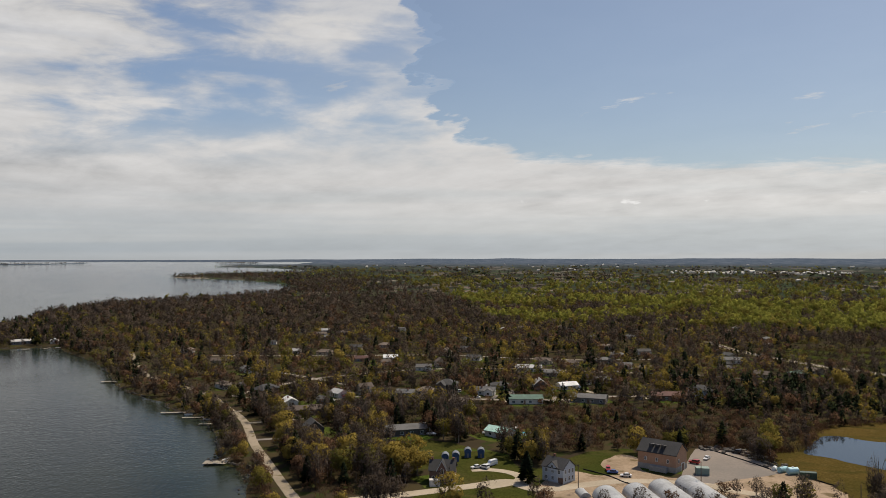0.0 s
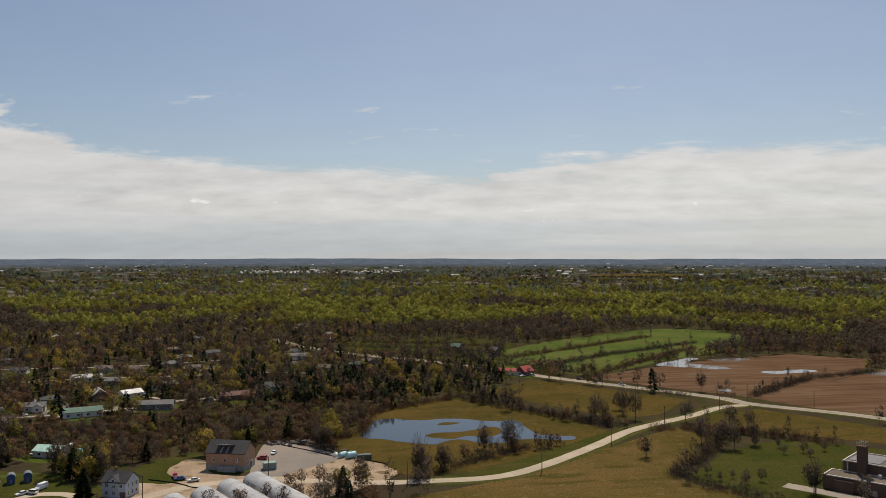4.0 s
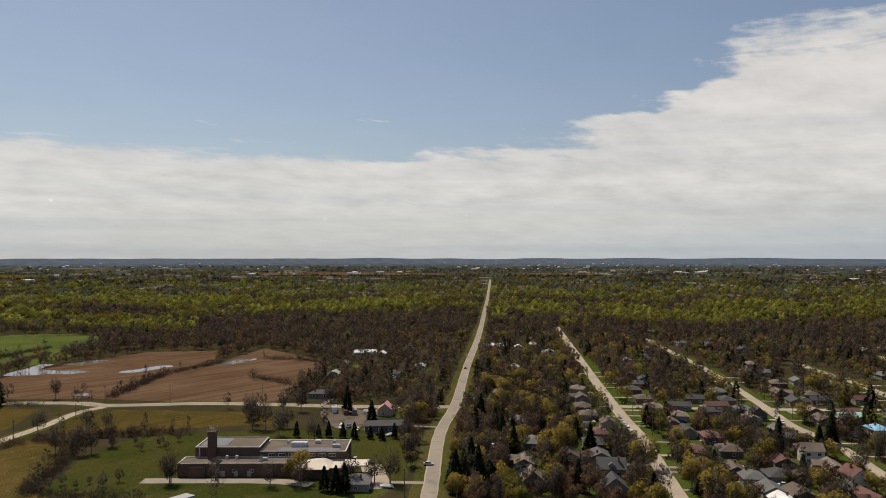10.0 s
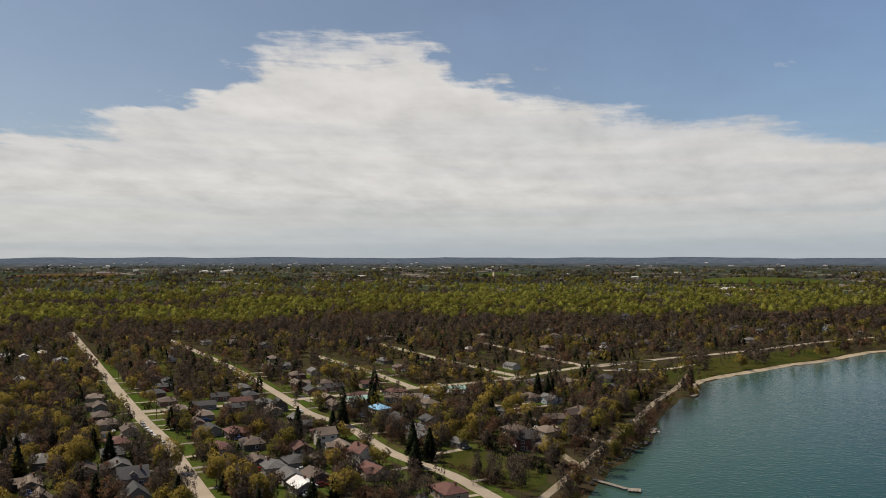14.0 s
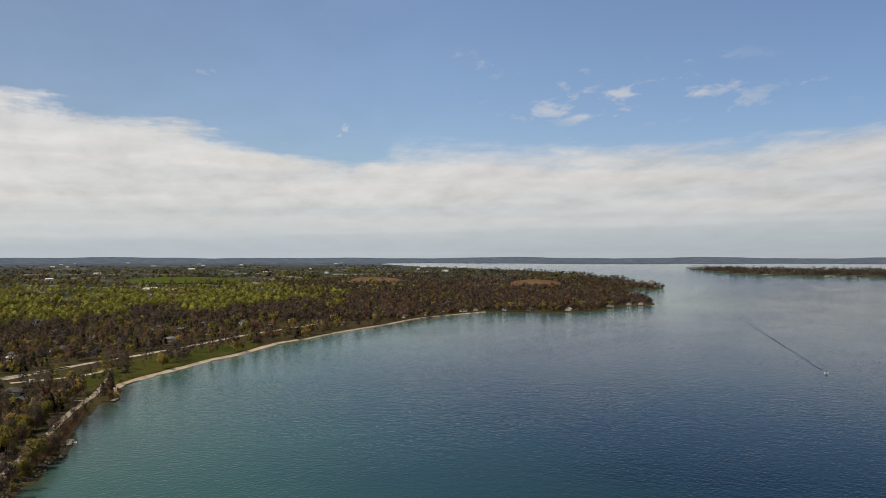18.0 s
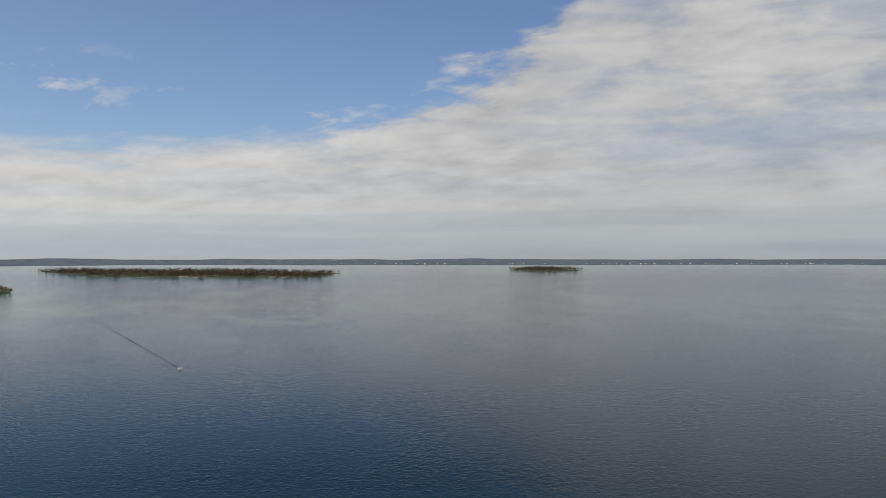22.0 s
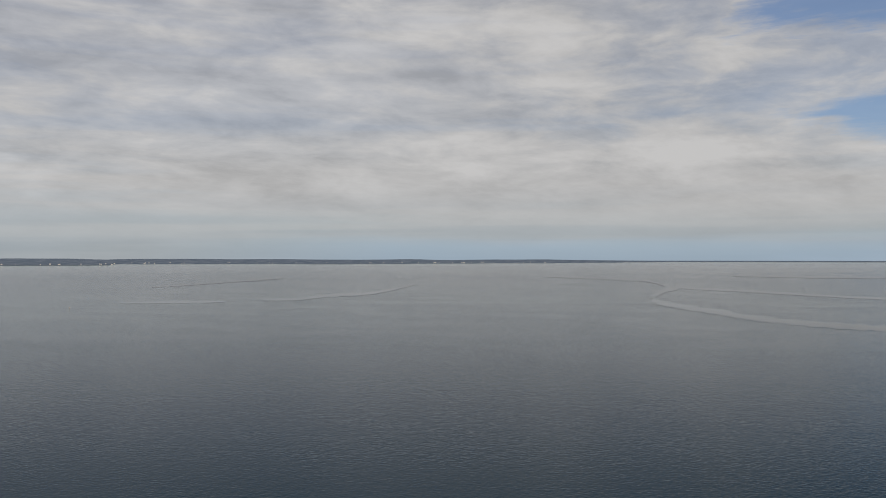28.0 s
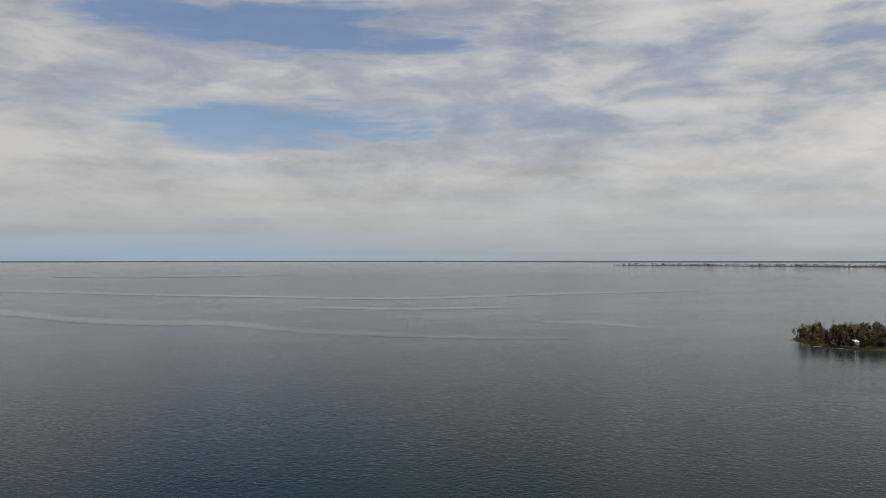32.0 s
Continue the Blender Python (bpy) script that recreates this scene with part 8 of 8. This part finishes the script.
M["aqua"] = painted("pale_blue_plastic", (.36, .58, .62), .4)
tank(22.7, 364, .5, 4.2, 1.2, M["aqua"], "pale blue plastic storage tank lying on its side")
tank(23.3, 362, .1, 4.0, 1.5, M["aqua"], "large pale blue plastic storage tank")
tank(22.2, 366, .9, 2.4, .9, painted("white_plastic", (.66, .68, .67), .4), "small white plastic tank")


def container(a, d, turn, w, dp, h, mat, name, label):
    p = spot(a, d)
    ob = thing(name, p.x, p.y, turn, label, name.replace("_", " "), "")
    part("body", box(w, dp, h, 0), mat, ob)
    part("lid", box(w + .12, dp + .12, .18, h), mat, ob)
    for i in range(6):
        part("rib", box(.12, .1, h - .2, .1), mat, ob, "", Matrix.Translation((-w / 2 + w * (i + .5) / 6, -dp / 2 - .05, 0)), ("rib", h, mat.name))


container(24.2, 358, -.25, 6.2, 2.5, 2.4, painted("dark_green_steel", (.03, .07, .05), .5), "waste_container", "dark green steel waste container")
container(17.7, 349, -.15, 5.2, 3.6, 2.8, painted("green_hut", (.18, .24, .21), .6), "site_hut", "grey-green site hut with a flat teal roof")
container(65.3, 470, .44, 9, 2.5, 3.4, PAINT["white"], "trailer", "white box trailer in a gravel lot")
container(66.1, 462, .44, 5, 2.4, 2.6, MW["red"], "trailer", "dark red box trailer in a gravel lot")
container(66.7, 462, .44, 5.5, 2.4, 2.8, MW["grey"], "trailer", "grey box trailer in a gravel lot")
container(55.0, 306, -.3, 9, 5, 2.8, MW["dull"], "storage_shed", "white sheet metal shed by a lane")
container(-.6, 316, .1, 4, 2.6, 2.4, MW["white"], "garden_shed", "small shed with a pale flat roof")

def silt_fence(rows):
    """Low black sheet stapled to short stakes."""
    pts = smoothed(spots(rows), 5)
    ob = thing("silt_fence", pts[0].x, pts[0].y, 0, "low black sheet fence on wooden stakes round bare soil", "fence", "silt fences")
    v, f = [], []
    for i, p in enumerate(pts):
        for o in (-.06, .06):
            v += [(p.x - pts[0].x + o, p.y - pts[0].y + o, -.1), (p.x - pts[0].x + o, p.y - pts[0].y + o, .42 + .06 * (i % 3))]
        if i:
            b = 4 * i
            f += [(b - 4, b, b + 1, b - 3), (b - 2, b - 1, b + 3, b + 2), (b - 3, b + 1, b + 3, b - 1)]
        if i % 3 == 0:
            part("stake", box(.08, .08, .75, -.1), M["pole"], ob, "", Matrix.Translation((p.x - pts[0].x + .12, p.y - pts[0].y, 0)), "stake")
    part("sheet", (v, f), M["tyre"], ob)


silt_fence([(9.8, 345), (11.6, 336), (12.6, 328), (13.4, 326)])
silt_fence([(18.6, 391), (20.4, 378), (22.0, 366)])
silt_fence([(24.6, 356), (25.8, 350)])

# low rubble and stones by the yard and along the shore
def stones(rows, n, size, spread, label):
    pts = spots(rows)
    v, f = [], []
    for i in range(n):
        k_ = rng.randrange(len(pts) - 1)
        c = pts[k_].lerp(pts[k_ + 1], rng.random()) + Vector((rng.gauss(0, spread), rng.gauss(0, spread)))
        s = size * rng.uniform(.4, 1.3)
        pv, pf = box(s * rng.uniform(.8, 1.4), s, s * .7, 0, 0, 0, s * .18)
        m_ = Matrix.Translation((c.x, c.y, LAND - .35 * (n > 200) - .05)) @ RZ(rng.uniform(0, 3))
        f += [tuple(j + len(v) for j in q) for q in pf]
        v += [tuple(m_ @ Vector(q)) for q in pv]
    me_ = bpy.data.meshes.new("stones")
    me_.from_pydata(v, [], f)
    me_.materials.append(M["stone"])
    tagged(new("stones", me_), label, "stones", kind="stuff")


stones([(17.8, 397), (19.6, 397), (21.2, 386), (22.6, 372)], 150, 1.3, 2.2, "grey rubble heaped along a yard's edge")
stones([(r_[0] - .05, r_[1] + 4) for r_ in SHORE_L[:22]], 420, .7, 1.2, "grey shore stones at the lake's edge")
stones([(r_[0] - .25, r_[1] + 2) for r_ in SHORE_R[:9]], 130, .7, 1.2, "grey shore stones along the lane's bank")

# ---- far farms: pale barns and sheds, each a few metres of wall under a low gable ----
V, F = [], []
k = 0
while k < 200:
    a_, d_ = rng.uniform(8, 150), 3000 * rng.uniform(1, 3.2) ** 1.1
    p = spot(a_, d_)
    if k % 2:
        a_ = rng.uniform(180, 256)
        p = spot(a_, float(np.interp(a_, [q[0] for q in FAR_SHORE], [q[1] for q in FAR_SHORE])) * rng.uniform(1.01, 1.12))
        d_ = float(np.interp(p.length, DIST, TRUE))
    elif float(shore_distance(np.array([p.x]), np.array([p.y]))[0]) < 30:
        continue
    s_ = p.length / d_
    w_, dp, h_ = rng.uniform(12, 42) * s_ * (.45 if k % 2 else 1), rng.uniform(9, 18) * s_, rng.uniform(4, 7) * s_
    pv, pf = extruded([(-dp / 2, 0), (dp / 2, 0), (dp / 2, h_), (0, h_ * 1.5), (-dp / 2, h_)], -w_ / 2, w_ / 2)
    m_ = Matrix.Translation((p.x, p.y, LAND + float(rise(p.length)) + rng.uniform(2, 8) * s_)) @ RZ(-radians(a_) + rng.uniform(-.5, .5))
    F += [tuple(j + len(V) for j in q) for q in pf]
    V += [tuple(m_ @ Vector(q)) for q in pv]
    k += 1
for a0, a1, d0, d1, n_, low, high in ((15.5, 27, 4050, 4700, 110, 7, 12), (87.0, 90.8, 4150, 4450, 9, 20, 50), (66, 70.5, 3700, 4300, 6, 20, 40), (124.6, 127.8, 2150, 2280, 8, 8, 22), (98, 110, 4600, 6200, 26, 7, 20), (36, 62, 5200, 9000, 22, 8, 22), (73, 98, 5200, 9000, 30, 8, 26), (-6, 14, 4500, 9500, 24, 8, 22)):
    for _ in range(n_):
        a_, d_ = rng.uniform(a0, a1), rng.uniform(d0, d1)
        p = spot(a_, d_)
        s_ = p.length / d_
        w_, dp, h_ = rng.uniform(low, high) * s_, rng.uniform(8, 14) * s_, rng.uniform(3.5, 7) * s_
        pv, pf = extruded([(-dp / 2, 0), (dp / 2, 0), (dp / 2, h_), (0, h_ * 1.45), (-dp / 2, h_)], -w_ / 2, w_ / 2)
        m_ = Matrix.Translation((p.x, p.y, LAND + float(rise(p.length)) + (rng.uniform(4, 9) * s_ if d_ > 3000 else 0))) @ RZ(-radians(a_) + rng.uniform(-.6, .6))
        F += [tuple(j + len(V) for j in q) for q in pf]
        V += [tuple(m_ @ Vector(q)) for q in pv]
me = bpy.data.meshes.new("far_farms")
me.from_pydata(V, [], F)
me.materials.append(MW["white"])
tagged(new("far_farms", me), "pale far-off barns scattered over farmland", "farms", kind="stuff")
